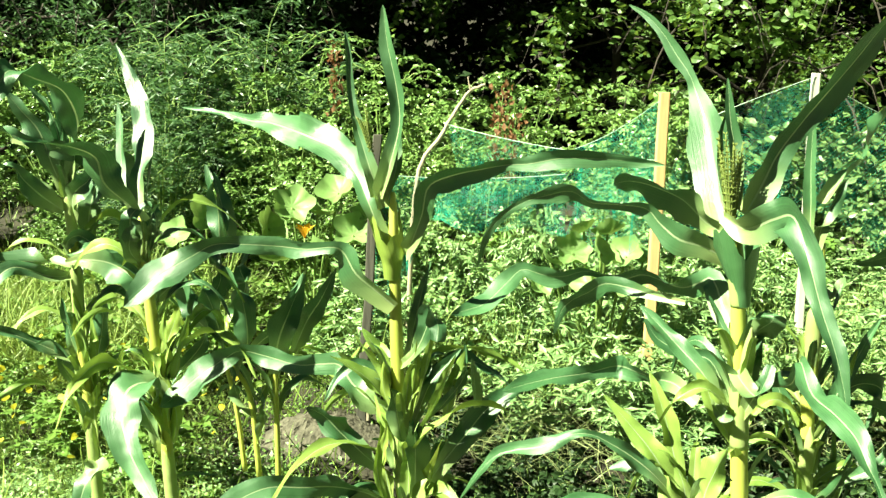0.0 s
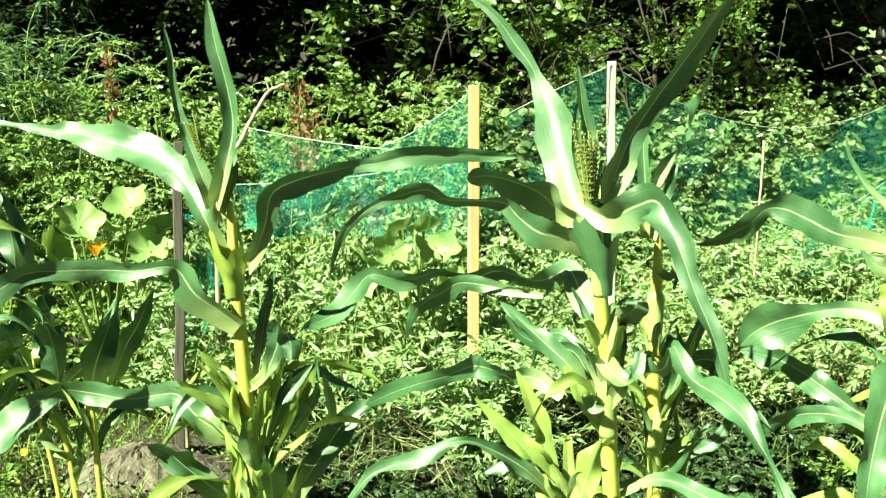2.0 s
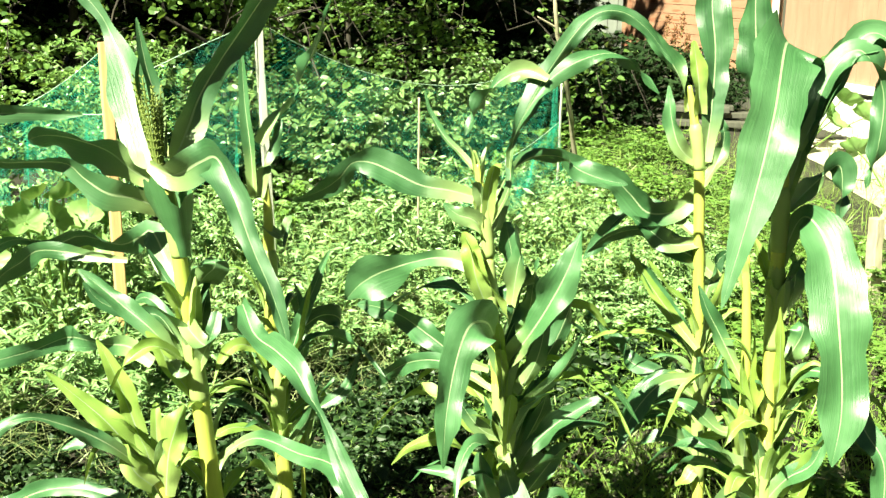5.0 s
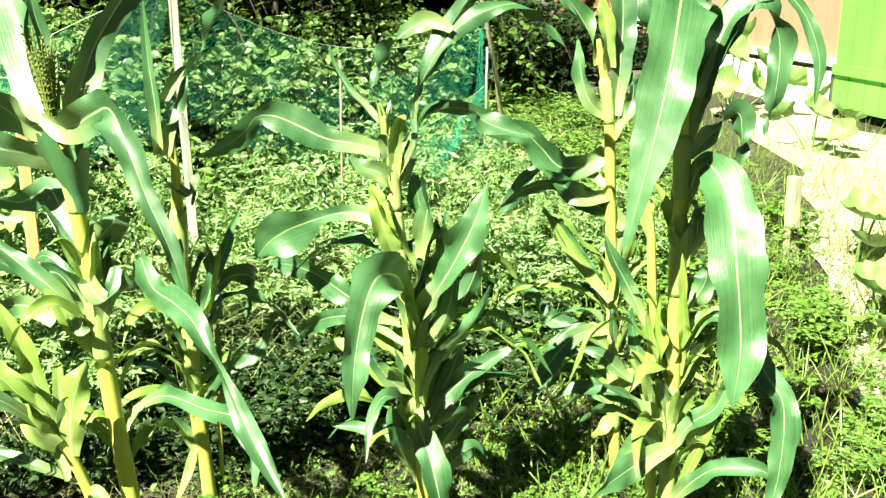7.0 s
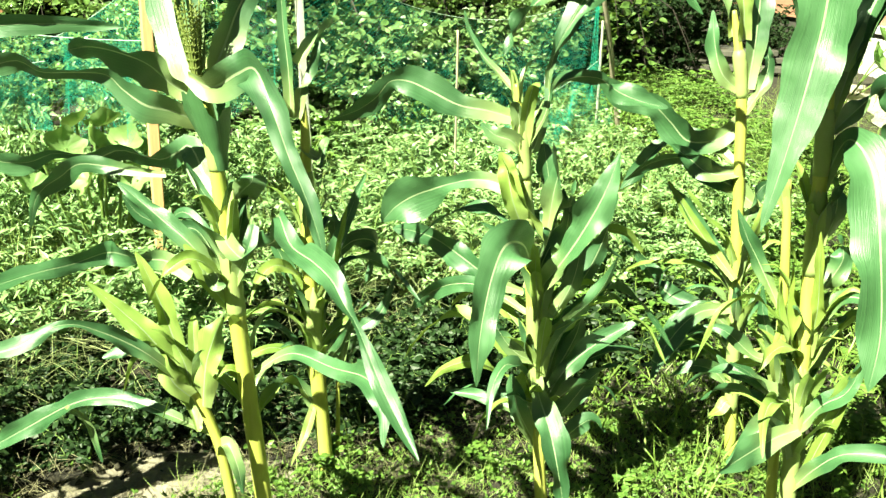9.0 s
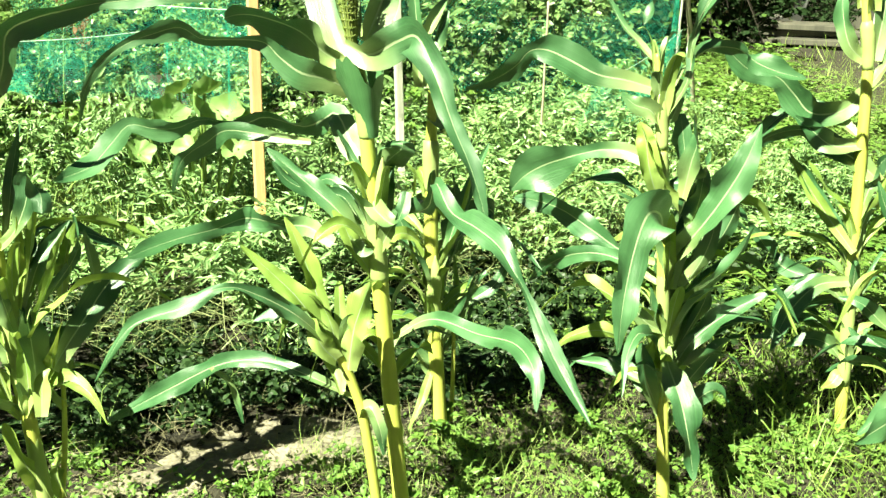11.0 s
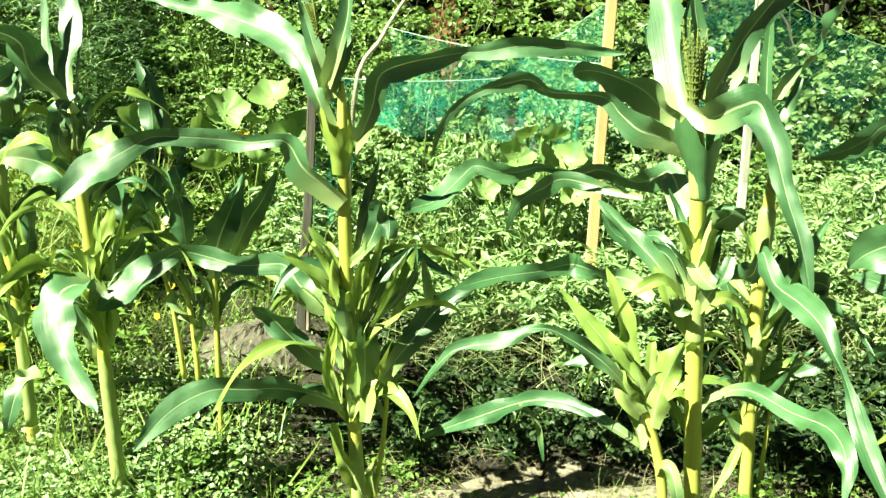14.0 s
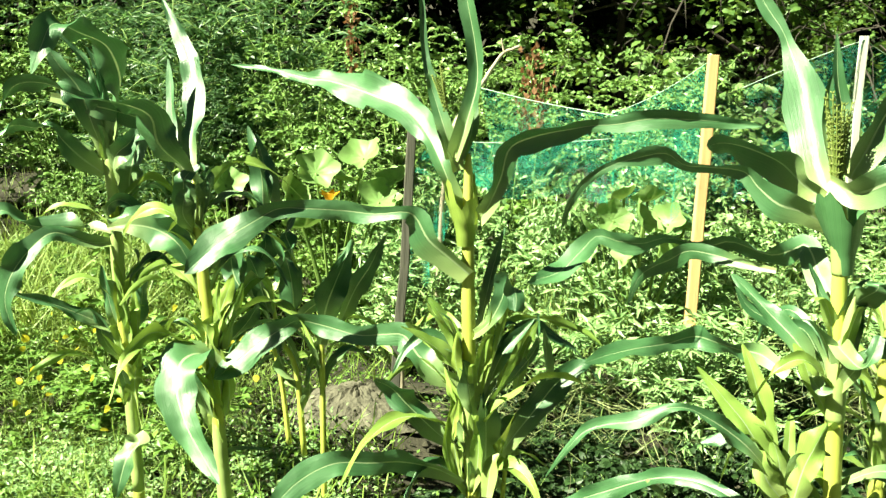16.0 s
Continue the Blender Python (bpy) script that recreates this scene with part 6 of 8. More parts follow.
leaf(far, (0.031, 0.072, 0.082, 0.049, 0.051, 0.009), (84, 68, 68, 106, 126, 119), (0.083, -0.059, 0.758), (0.024, -0.020, 0.815), (-0.039, 0.013, 0.851), (-0.096, 0.039, 0.891), (-0.176, 0.067, 0.881), (-0.254, 0.081, 0.837), fold=0.25, wave=0.12)
leaf(far, (0.024, 0.041, 0.031, 0.005), (75, 76, 80, 83), (0.012, -0.075, 0.574), (-0.039, -0.022, 0.661), (-0.088, 0.023, 0.750), (-0.131, 0.056, 0.833), fold=0.3, wave=0.1, material=M_YOUNG)
leaf(far, (0.031, 0.048, 0.054, 0.007), (65, 54, 33, 23), (-0.012, -0.094, 0.503), (-0.111, -0.082, 0.500), (-0.211, -0.098, 0.443), (-0.296, -0.142, 0.371), fold=0.25, wave=0.12)
leaf(near, (0.029, 0.055, 0.081, 0.008), (52, 49, 87, 87), (-0.038, -0.028, 0.404), (-0.099, -0.025, 0.397), (-0.168, -0.025, 0.378), (-0.250, -0.024, 0.348), fold=0.25, wave=0.12)

# young bright leaves and loose sheaths at the lower joints
leaf(centre, (0.034, 0.051, 0.037, 0.004), (30, 30, 30, 30), (-0.018, 0.001, 0.651), (-0.056, -0.018, 0.739), (-0.084, -0.036, 0.798), (-0.108, -0.055, 0.853), fold=0.5, wave=0.2, material=M_YOUNG)
leaf(centre, (0.028, 0.043, 0.035, 0.004), (35, 30, 30, 30), (-0.018, 0.001, 0.637), (-0.069, -0.014, 0.711), (-0.119, -0.028, 0.756), (-0.163, -0.043, 0.786), fold=0.5, wave=0.2, material=M_YOUNG)
leaf(centre, (0.018, 0.025, 0.022, 0.004), (10, 10, 10, 10), (0.031, -0.001, 0.637), (0.050, -0.015, 0.710), (0.066, -0.029, 0.795), (0.079, -0.043, 0.882), fold=0.5, wave=0.2, material=M_YOUNG)
leaf(centre, (0.018, 0.026, 0.023, 0.004), (20, 15, 10, 10), (0.052, -0.002, 0.596), (0.083, -0.024, 0.672), (0.106, -0.045, 0.740), (0.128, -0.065, 0.799), fold=0.5, wave=0.2, material=M_YOUNG)
leaf(centre, (0.021, 0.028, 0.023, 0.004), (10, 10, 10, 10), (0.013, -0.001, 0.595), (0.027, -0.018, 0.684), (0.036, -0.035, 0.757), (0.039, -0.052, 0.828), fold=0.5, wave=0.2, material=M_SHEATH)
leaf(centre, (0.024, 0.033, 0.025, 0.004), (30, 30, 30, 30), (-0.007, 0.000, 0.567), (-0.031, -0.022, 0.659), (-0.041, -0.045, 0.722), (-0.037, -0.068, 0.782), fold=0.5, wave=0.2, material=M_SHEATH)
leaf(centre, (0.032, 0.042, 0.034, 0.005), (30, 30, 30, 30), (-0.022, 0.001, 0.381), (-0.036, -0.015, 0.476), (-0.042, -0.032, 0.540), (-0.032, -0.049, 0.616), fold=0.5, wave=0.2, material=M_SHEATH)
leaf(centre, (0.027, 0.032, 0.023, 0.004), (10, 10, 10, 10), (0.046, -0.002, 0.382), (0.060, -0.019, 0.462), (0.077, -0.037, 0.526), (0.099, -0.054, 0.589), fold=0.5, wave=0.2, material=M_SHEATH)
leaf(inner, (0.023, 0.031, 0.025, 0.004), (30, 30, 30, 30), (0.008, 0.002, 0.633), (0.009, -0.015, 0.697), (0.004, -0.033, 0.760), (0.016, -0.048, 0.826), fold=0.5, wave=0.2, material=M_YOUNG)
leaf(inner, (0.020, 0.028, 0.022, 0.004), (10, 10, 10, 10), (0.018, 0.004, 0.632), (0.035, -0.009, 0.695), (0.057, -0.022, 0.756), (0.071, -0.036, 0.816), fold=0.5, wave=0.2, material=M_YOUNG)
leaf(inner, (0.032, 0.046, 0.037, 0.006), (30, 30, 30, 30), (0.009, 0.002, 0.588), (-0.017, -0.021, 0.656), (-0.020, -0.039, 0.705), (-0.005, -0.052, 0.738), fold=0.5, wave=0.2, material=M_SHEATH)
leaf(inner, (0.036, 0.047, 0.037, 0.006), (30, 30, 30, 30), (-0.007, -0.002, 0.393), (-0.015, -0.020, 0.478), (-0.027, -0.040, 0.546), (-0.046, -0.061, 0.598), fold=0.5, wave=0.2, material=M_SHEATH)
leaf(inner, (0.032, 0.038, 0.028, 0.006), (10, 10, 10, 10), (0.007, 0.002, 0.453), (0.023, -0.015, 0.520), (0.023, -0.036, 0.588), (0.015, -0.058, 0.654), fold=0.5, wave=0.2, material=M_SHEATH)
leaf(outer, (0.023, 0.033, 0.029, 0.005), (30, 30, 30, 30), (0.006, 0.002, 0.444), (-0.000, -0.017, 0.567), (-0.009, -0.038, 0.670), (-0.019, -0.058, 0.762), fold=0.5, wave=0.2, material=M_YOUNG)
leaf(outer, (0.023, 0.033, 0.029, 0.005), (20, 20, 20, 20), (0.011, 0.003, 0.444), (0.019, -0.015, 0.550), (0.026, -0.034, 0.637), (0.025, -0.055, 0.738), fold=0.5, wave=0.2, material=M_YOUNG)
leaf(outer, (0.027, 0.036, 0.029, 0.005), (30, 30, 30, 30), (0.010, 0.003, 0.427), (-0.021, -0.027, 0.506), (-0.040, -0.054, 0.548), (-0.059, -0.081, 0.598), fold=0.5, wave=0.2, material=M_YOUNG)
leaf(outer, (0.044, 0.057, 0.043, 0.006), (25, 25, 25, 25), (0.002, 0.001, 0.292), (0.002, -0.017, 0.385), (0.010, -0.032, 0.458), (0.031, -0.043, 0.527), fold=0.5, wave=0.2, material=M_SHEATH)
leaf(third, (0.038, 0.060, 0.049, 0.005), (30, 30, 30, 30), (0.040, -0.023, 0.776), (0.002, -0.025, 0.848), (-0.032, -0.028, 0.905), (-0.068, -0.030, 0.974), fold=0.5, wave=0.2, material=M_SHEATH)
leaf(third, (0.031, 0.050, 0.042, 0.005), (60, 60, 60, 60), (0.054, -0.032, 0.803), (0.052, -0.054, 0.888), (0.048, -0.075, 0.945), (0.026, -0.085, 1.006), fold=0.5, wave=0.2)
leaf(third, (0.027, 0.039, 0.034, 0.004), (15, 15, 10, 10), (0.054, -0.032, 0.486), (0.065, -0.065, 0.547), (0.080, -0.101, 0.589), (0.106, -0.144, 0.630), fold=0.5, wave=0.2, material=M_YOUNG)
leaf(third, (0.030, 0.042, 0.031, 0.004), (25, 25, 25, 25), (0.057, -0.033, 0.443), (0.015, -0.032, 0.494), (-0.010, -0.040, 0.552), (-0.028, -0.053, 0.609), fold=0.5, wave=0.2)
leaf(third, (0.032, 0.046, 0.038, 0.004), (60, 60, 60, 60), (0.069, -0.040, 0.585), (0.091, -0.073, 0.662), (0.097, -0.096, 0.736), (0.092, -0.112, 0.821), fold=0.5, wave=0.2)
leaf(third, (0.029, 0.047, 0.039, 0.004), (50, 50, 50, 50), (0.064, -0.038, 0.543), (0.113, -0.078, 0.604), (0.150, -0.111, 0.664), (0.174, -0.137, 0.750), fold=0.5, wave=0.2)
leaf(third, (0.033, 0.049, 0.040, 0.005), (25, 25, 25, 25), (0.061, -0.036, 0.370), (0.011, -0.030, 0.394), (-0.011, -0.040, 0.433), (-0.011, -0.063, 0.485), fold=0.5, wave=0.2, material=M_YOUNG)
leaf(near, (0.053, 0.073, 0.056, 0.005), (25, 25, 25, 25), (-0.008, 0.008, 0.474), (-0.041, 0.019, 0.585), (-0.064, 0.020, 0.668), (-0.074, 0.006, 0.788), fold=0.5, wave=0.2, material=M_SHEATH)
leaf(near, (0.024, 0.031, 0.023, 0.004), (25, 25, 25, 25), (-0.025, 0.027, 0.552), (-0.061, 0.031, 0.624), (-0.085, 0.023, 0.683), (-0.102, 0.007, 0.748), fold=0.5, wave=0.2, material=M_YOUNG)
leaf(near, (0.026, 0.036, 0.030, 0.004), (15, 15, 15, 15), (-0.005, 0.006, 0.557), (-0.016, -0.017, 0.672), (-0.036, -0.030, 0.756), (-0.058, -0.040, 0.861), fold=0.5, wave=0.2, material=M_SHEATH)
leaf(near, (0.030, 0.045, 0.036, 0.004), (20, 15, 10, 10), (0.022, -0.024, 0.399), (0.036, -0.064, 0.482), (0.046, -0.098, 0.562), (0.052, -0.129, 0.662), fold=0.5, wave=0.2, material=M_YOUNG)
leaf(near, (0.027, 0.045, 0.036, 0.004), (30, 30, 30, 30), (-0.018, 0.019, 0.444), (-0.067, 0.042, 0.472), (-0.112, 0.061, 0.517), (-0.155, 0.079, 0.543), fold=0.5, wave=0.2)
leaf(near, (0.033, 0.059, 0.053, 0.005), (40, 35, 30, 30), (-0.002, 0.002, 0.336), (-0.058, 0.023, 0.395), (-0.099, 0.028, 0.361), (-0.147, 0.040, 0.303), fold=0.5, wave=0.2)
leaf(far, (0.022, 0.038, 0.031, 0.005), (30, 30, 30, 30), (0.042, -0.037, 0.598), (0.006, -0.028, 0.681), (-0.037, -0.012, 0.729), (-0.103, 0.024, 0.821), fold=0.5, wave=0.2, material=M_YOUNG)
leaf(far, (0.029, 0.051, 0.045, 0.005), (30, 30, 30, 30), (0.053, -0.047, 0.468), (-0.003, -0.024, 0.478), (-0.066, 0.004, 0.453), (-0.140, 0.043, 0.300), fold=0.5, wave=0.2)
leaf(far, (0.027, 0.042, 0.035, 0.005), (30, 30, 30, 30), (0.070, -0.062, 0.231), (0.018, -0.043, 0.320), (-0.038, -0.020, 0.373), (-0.099, 0.007, 0.408), fold=0.5, wave=0.2, material=M_YOUNG)
leaf(far, (0.027, 0.043, 0.036, 0.005), (30, 30, 30, 30), (0.079, -0.070, 0.127), (0.043, -0.064, 0.203), (0.013, -0.065, 0.183), (-0.022, -0.061, 0.172), fold=0.5, wave=0.2, material=M_YOUNG)
leaf(far, (0.022, 0.035, 0.028, 0.005), (10, 10, 10, 10), (0.049, -0.043, 0.599), (0.055, -0.070, 0.670), (0.056, -0.094, 0.724), (0.051, -0.112, 0.790), fold=0.5, wave=0.2, material=M_YOUNG)
leaf(second, (0.027, 0.038, 0.029, 0.004), (30, 30, 30, 30), (0.002, -0.001, 0.448), (-0.035, -0.006, 0.520), (-0.062, -0.015, 0.589), (-0.079, -0.027, 0.671), fold=0.5, wave=0.2, material=M_YOUNG)
leaf(second, (0.021, 0.029, 0.023, 0.004), (20, 20, 20, 20), (0.011, -0.004, 0.511), (0.050, -0.034, 0.608), (0.069, -0.057, 0.704), (0.079, -0.078, 0.796), fold=0.5, wave=0.2, material=M_YOUNG)
leaf(second, (0.022, 0.028, 0.022, 0.005), (30, 30, 30, 30), (0.010, -0.003, 0.252), (-0.021, -0.014, 0.181), (-0.045, -0.027, 0.142), (-0.079, -0.038, 0.088), fold=0.5, wave=0.2, material=M_YOUNG)
leaf(second, (0.028, 0.036, 0.030, 0.004), (50, 50, 50, 50), (0.018, -0.006, 0.285), (0.043, -0.031, 0.372), (0.067, -0.057, 0.426), (0.091, -0.082, 0.525), fold=0.5, wave=0.2)


# ---- fence of stakes and netting ----
def stake(name, foot, top, half, material, label, category="stake", group=""):
    """A squared stake with worn edges and a slightly uneven run."""
    foot, top = Vector(foot), Vector(top)
    ob = thing(name, foot, label, category, group)
    bm = bmesh.new()
    n = 9
    rings = []
    for i in range(n):
        u = i / (n - 1)
        c = (top - foot) * u + Vector((rng.normal() * 0.002, rng.normal() * 0.002, 0))
        w, d = half
        s = 1 - 0.08 * u
        rings.append([bm.verts.new(c + Vector((a * w * s, b * d * s, 0))) for a, b in ((-1, -0.8), (-0.8, -1), (0.8, -1), (1, -0.8), (1, 0.8), (0.8, 1), (-0.8, 1), (-1, 0.8))])
    for a, b in zip(rings, rings[1:]):
        for j in range(8):
            bm.faces.new((a[j], a[(j + 1) % 8], b[(j + 1) % 8], b[j]))
    bm.faces.new(rings[0][::-1])
    bm.faces.new(rings[-1])
    part("shaft", bm, material, ob)
    return ob


stake("fence_stake", (0.765, 3.57, -0.1), (0.785, 3.6, 1.30), (0.020, 0.014), M_STAKE, "fresh yellow pine stake holding the green net", group="fence stakes")
stake("fence_stake", (1.41, 3.80, -0.1), (1.387, 3.82, 1.36), (0.016, 0.012), M_WHITE, "pale weathered wooden stake holding the green net", group="fence stakes")
stake("fence_stake", (-0.30, 3.62, -0.1), (-0.225, 3.66, 1.14), (0.018, 0.012), M_OLDWOOD, "old dark wooden post at the end of the net", group="fence stakes")
stake("fence_stake", (-0.275, 3.66, -0.1), (-0.262, 3.68, 0.60), (0.012, 0.01), M_TWIG, "short grey lath beside the dark post", group="fence stakes")


def stick(name, points, r0, r1, material, label, category, twigs=()):
    ob = thing(name, points[0], label, category)
    base = np.array(points[0], float)
    g = Geo()
    c = spline(np.array(points, float) - base, 22)
    g.tube(c + rng.normal(size=c.shape) * r0 * 0.12, np.linspace(r0, r1, 22), 7)
    g.make("shaft", material, ob)
    for tw in twigs:
        g = Geo()
        cc = spline(np.array(tw, float) - base, 8)
        g.tube(cc, np.linspace(r1 * 0.9, r1 * 0.4, 8), 5)
        g.make("twig", material, ob)
    return ob


def net(name, top_a, top_b, sag, drop_a, drop_b, label, columns=44, rows=20, billow=0.05, bunch=1.0, strand=0.0008, seed=0):
    """A slack net between two stakes: cord along the top, strands down and across that hang in soft folds."""
    r = np.random.default_rng(seed)
    ob = thing(name, (top_a[0], top_a[1], 0), label, "garden net", "net panels of the fence")
    a, b = np.array(top_a, float), np.array(top_b, float)
    base = np.array([top_a[0], top_a[1], 0.0])
    u = np.linspace(0, 1, columns + 1)
    v = np.linspace(0, 1, rows + 1) ** bunch
    out = unit(np.cross(b - a, (0, 0, 1.0)))
    ph = r.uniform(0, 6, 4)
    grid = np.empty((rows + 1, columns + 1, 3))
    for i, vv in enumerate(v):
        for j, uu in enumerate(u):
            top = a + (b - a) * uu - np.array([0, 0, 4 * sag * uu * (1 - uu)])
            drop = drop_a + (drop_b - drop_a) * uu
            fold = billow * vv * (math.sin(9 * uu + ph[0] + 2 * vv) + 0.5 * math.sin(21 * uu + ph[1] - 3 * vv))
            slip = 0.02 * vv * math.sin(14 * uu + ph[2])
            grid[i, j] = top + out * fold + unit(b - a) * slip - np.array([0, 0, drop * vv + 0.012 * math.sin(17 * uu + ph[3] + 4 * vv) * vv])
    grid -= base
    g = Geo()
    # strands run slantwise both ways, so that the meshes are diamonds
    for j in range(-rows, columns + rows + 1):
        for way in (1, -1):
            line = [grid[i, j + way * i] for i in range(rows + 1) if 0 <= j + way * i <= columns]
            if len(line) > 1:
                g.tube(np.array(line), strand, 3)
    g.make("netting", M_NET, ob)
    g = Geo()
    g.tube(grid[0] + (0, 0, 0.002), 0.0014, 5)
    g.make("top_cord", M_ROPE, ob, )
    return ob


W = (1.387, 3.81, 1.345)
net("fence_net", (0.035, 4.2, 1.12), (0.765, 3.60, 1.06), 0.02, 0.26, 0.20, "slack green garden net hung on a pale cord", 64, 26, 0.05, 1.0, strand=0.00028, seed=1)
net("fence_net", (-0.205, 3.68, 0.99), (0.46, 3.66, 1.00), 0.015, 0.14, 0.22, "bunched fold of green garden net with a pale cord", 76, 36, 0.06, 0.8, strand=0.00036, seed=2)
net("fence_net", (-0.235, 3.66, 0.98), (-0.10, 3.72, 0.97), 0.01, 0.55, 0.30, "end of the green garden net at the dark post", 16, 44, 0.03, 1.0, strand=0.0005, seed=7)
net("fence_net", (0.80, 3.61, 1.14), W, -0.01, 0.40, 0.55, "green garden net drawn up to the pale stake", 56, 40, 0.05, 1.0, strand=0.00033, seed=3)
net("fence_net", W, (3.26, 4.56, 1.12), 0.20, 0.50, 0.60, "long green garden net sagging between two poles", 120, 32, 0.06, 1.0, strand=0.00038, seed=4)
net("fence_net", (0.55, 4.15, 1.03), (0.80, 3.70, 1.27), 0.02, 0.40, 0.60, "green garden net gathered up behind the yellow stake", 44, 44, 0.05, 1.0, strand=0.00033, seed=5)
net("fence_net", (2.30, 3.85, 0.66), (3.24, 4.5, 0.78), 0.03, 0.22, 0.35, "lower slack fold of green garden net", 72, 24, 0.06, 1.0, strand=0.0004, seed=6)
net("fence_net", (3.20, 4.52, 1.06), (3.32, 4.66, 1.02), 0.0, 0.50, 0.50, "end of the green garden net tied to the pole", 12, 26, 0.03, 1.0, strand=0.0009, seed=8)

stick("leaning_branch", [(-0.14, 4.12, 0.0), (-0.10, 4.15, 0.86), (0.0, 4.2, 1.07), (0.08, 4.22, 1.2), (0.125, 4.22, 1.26), (0.185, 4.2, 1.287)], 0.011, 0.006, M_TWIG, "bare forked grey branch leaning in the bushes", "branch",
      [[(0.125, 4.22, 1.26), (0.118, 4.22, 1.285), (0.112, 4.22, 1.315)], [(0.08, 4.22, 1.2), (0.11, 4.23, 1.22), (0.13, 4.23, 1.19)]])
stick("net_pole", [(3.80, 5.02, 0.0), (3.55, 4.82, 0.60), (3.36, 4.66, 1.0), (3.24, 4.58, 1.30), (3.22, 4.56, 1.45)], 0.016, 0.010, M_TWIG, "tall crooked grey pole tied to the green net", "pole",
      [[(3.26, 4.6, 1.25), (3.2, 4.6, 1.28), (3.14, 4.6, 1.31)]])
stick("net_pole", [(3.62, 5.05, 0.0), (3.45, 4.82, 0.4), (3.36, 4.68, 0.95)], 0.010, 0.007, M_WHITE, "short pale pole beside the crooked one", "pole")
stick("thin_cane", [(2.16, 4.05, 0.0), (2.12, 3.95, 0.5), (2.10, 3.9, 1.02)], 0.006, 0.005, M_TWIG, "thin upright cane in front of the net", "cane")
stake("short_post", (4.2, 3.22, -0.1), (4.16, 3.22, 0.42), (0.03, 0.03), M_TWIG, "short weathered post beside the pale path", "post")


# ---- shrubs, trees and beds ----
def bush(label, category, name, h, spread, stems, leaves, leaf_size, outline, material, stem_material, low=0.25, flat=0.3, droop=0.2, group="", seed=0, twigs=4, stalks=True):
    """Stems that fan out from one foot, with side twigs, and leaves along their upper parts."""
    r = np.random.default_rng(seed)
    p = thing(name, (0, 0, 0), label, category, group)
    g = Geo()
    paths = []
    for i in range(stems):
        a = r.uniform(0, 6.28)
        d = spread * math.sqrt(r.uniform(0.02, 1))
        hh = h * r.uniform(0.55, 1.0) * (1 - 0.25 * (d / spread) ** 2)
        e = np.array([math.cos(a) * d, math.sin(a) * d, hh])
        c = spline([(e[0] * 0.05, e[1] * 0.05, -0.03), e * (0.35, 0.35, 0.5), e * (0.75, 0.75, 0.86), e], 6)
        rad = 0.003 + 0.005 * h
        g.tube(c, np.linspace(rad, rad * 0.3, 6), 3)
        paths.append(c)
        for k in range(twigs):
            q = c[r.integers(1, 6)]
            b = r.uniform(0, 6.28)
            l = h * r.uniform(0.12, 0.3)
            t = spline([q, q + l * np.array([math.cos(b) * 0.5, math.sin(b) * 0.5, 0.35]), q + l * np.array([math.cos(b), math.sin(b), 0.4 - droop])], 4)
            g.tube(t, np.linspace(rad * 0.45, rad * 0.15, 4), 3)
            paths.append(t)
    g.make("stemwork", stem_material, p)
    pick = r.integers(0, len(paths), leaves)
    pos = np.empty((leaves, 3))
    along = np.empty((leaves, 3))
    for i, k in enumerate(pick):
        c = paths[k]
        lo = low if len(c) == 6 else 0.1
        s = r.uniform(lo, 1) * (len(c) - 1)
        j = min(int(s), len(c) - 2)
        pos[i] = c[j] + (c[j + 1] - c[j]) * (s - j)
        b = r.uniform(0, 6.28)
        along[i] = unit(c[j + 1] - c[j]) * 0.5 + np.array([math.cos(b), math.sin(b), r.normal() * 0.3 - droop])
    foliage("foliage", pos, along, leaf_size * r.uniform(0.45, 1.3, leaves), outline, material, p, flat)
    return p


def put(ob, x, y, turn, s=1.0, sz=None):
    c = copy_thing(ob, Matrix.Identity(4))
    return settle(c, x, y, turn, s, sz)


def settle(ob, x, y, turn=0.0, s=1.0, sz=None):
    ob.matrix_basis = pose(x, y, float(height(x, y)) - 0.01, 0, 0, turn) @ Matrix.Diagonal((s, s, sz or s, 1))
    return ob


# low bed of vegetables in front of the net
beds = [bush("leafy light green vegetable plant in the bed", "vegetable plant", "bed_plant", 0.50, 0.28, 16, 1500, 0.052 if i % 2 else 0.029, LANCE if i % 2 else SMALL, M_BED, M_STEM, low=0.15, flat=0.4, droop=0.15, group="vegetable bed plants", seed=10 + i, twigs=5) for i in range(4)]
spots = []
r = np.random.default_rng(3)
for yy in np.arange(3.04, 5.0, 0.25):
    for xx in np.arange(-0.24, 3.5, 0.28):
        x, y = xx + r.uniform(-0.1, 0.1), yy + r.uniform(-0.1, 0.1) + 0.14 * max(0, xx - 1.2)
        if x < 0.08 and y < 3.95 or 0 < x < 0.68 and y < 3.66 or 0.68 <= x < 2.3 and y < 3.36 + 0.06 * math.sin(5 * x):
            continue
        spots.append((x, y))
spots += [(0.70, 3.42), (0.84, 3.44), (0.77, 3.36)]
for i, (x, y) in enumerate(spots):
    tall = 1.05 if 0 < x < 0.7 and y < 3.9 else 1.35 if y > 3.7 and x < 1.2 else 1.0
    near_edge = 0.92 if y - 0.14 * max(0, x - 1.2) < 3.7 else 1.0
    (settle if i < 4 else put)(beds[i % 4], x, y, r.uniform(0, 360), r.uniform(0.75, 1.15) * near_edge, r.uniform(0.7, 1.25) * near_edge * tall)

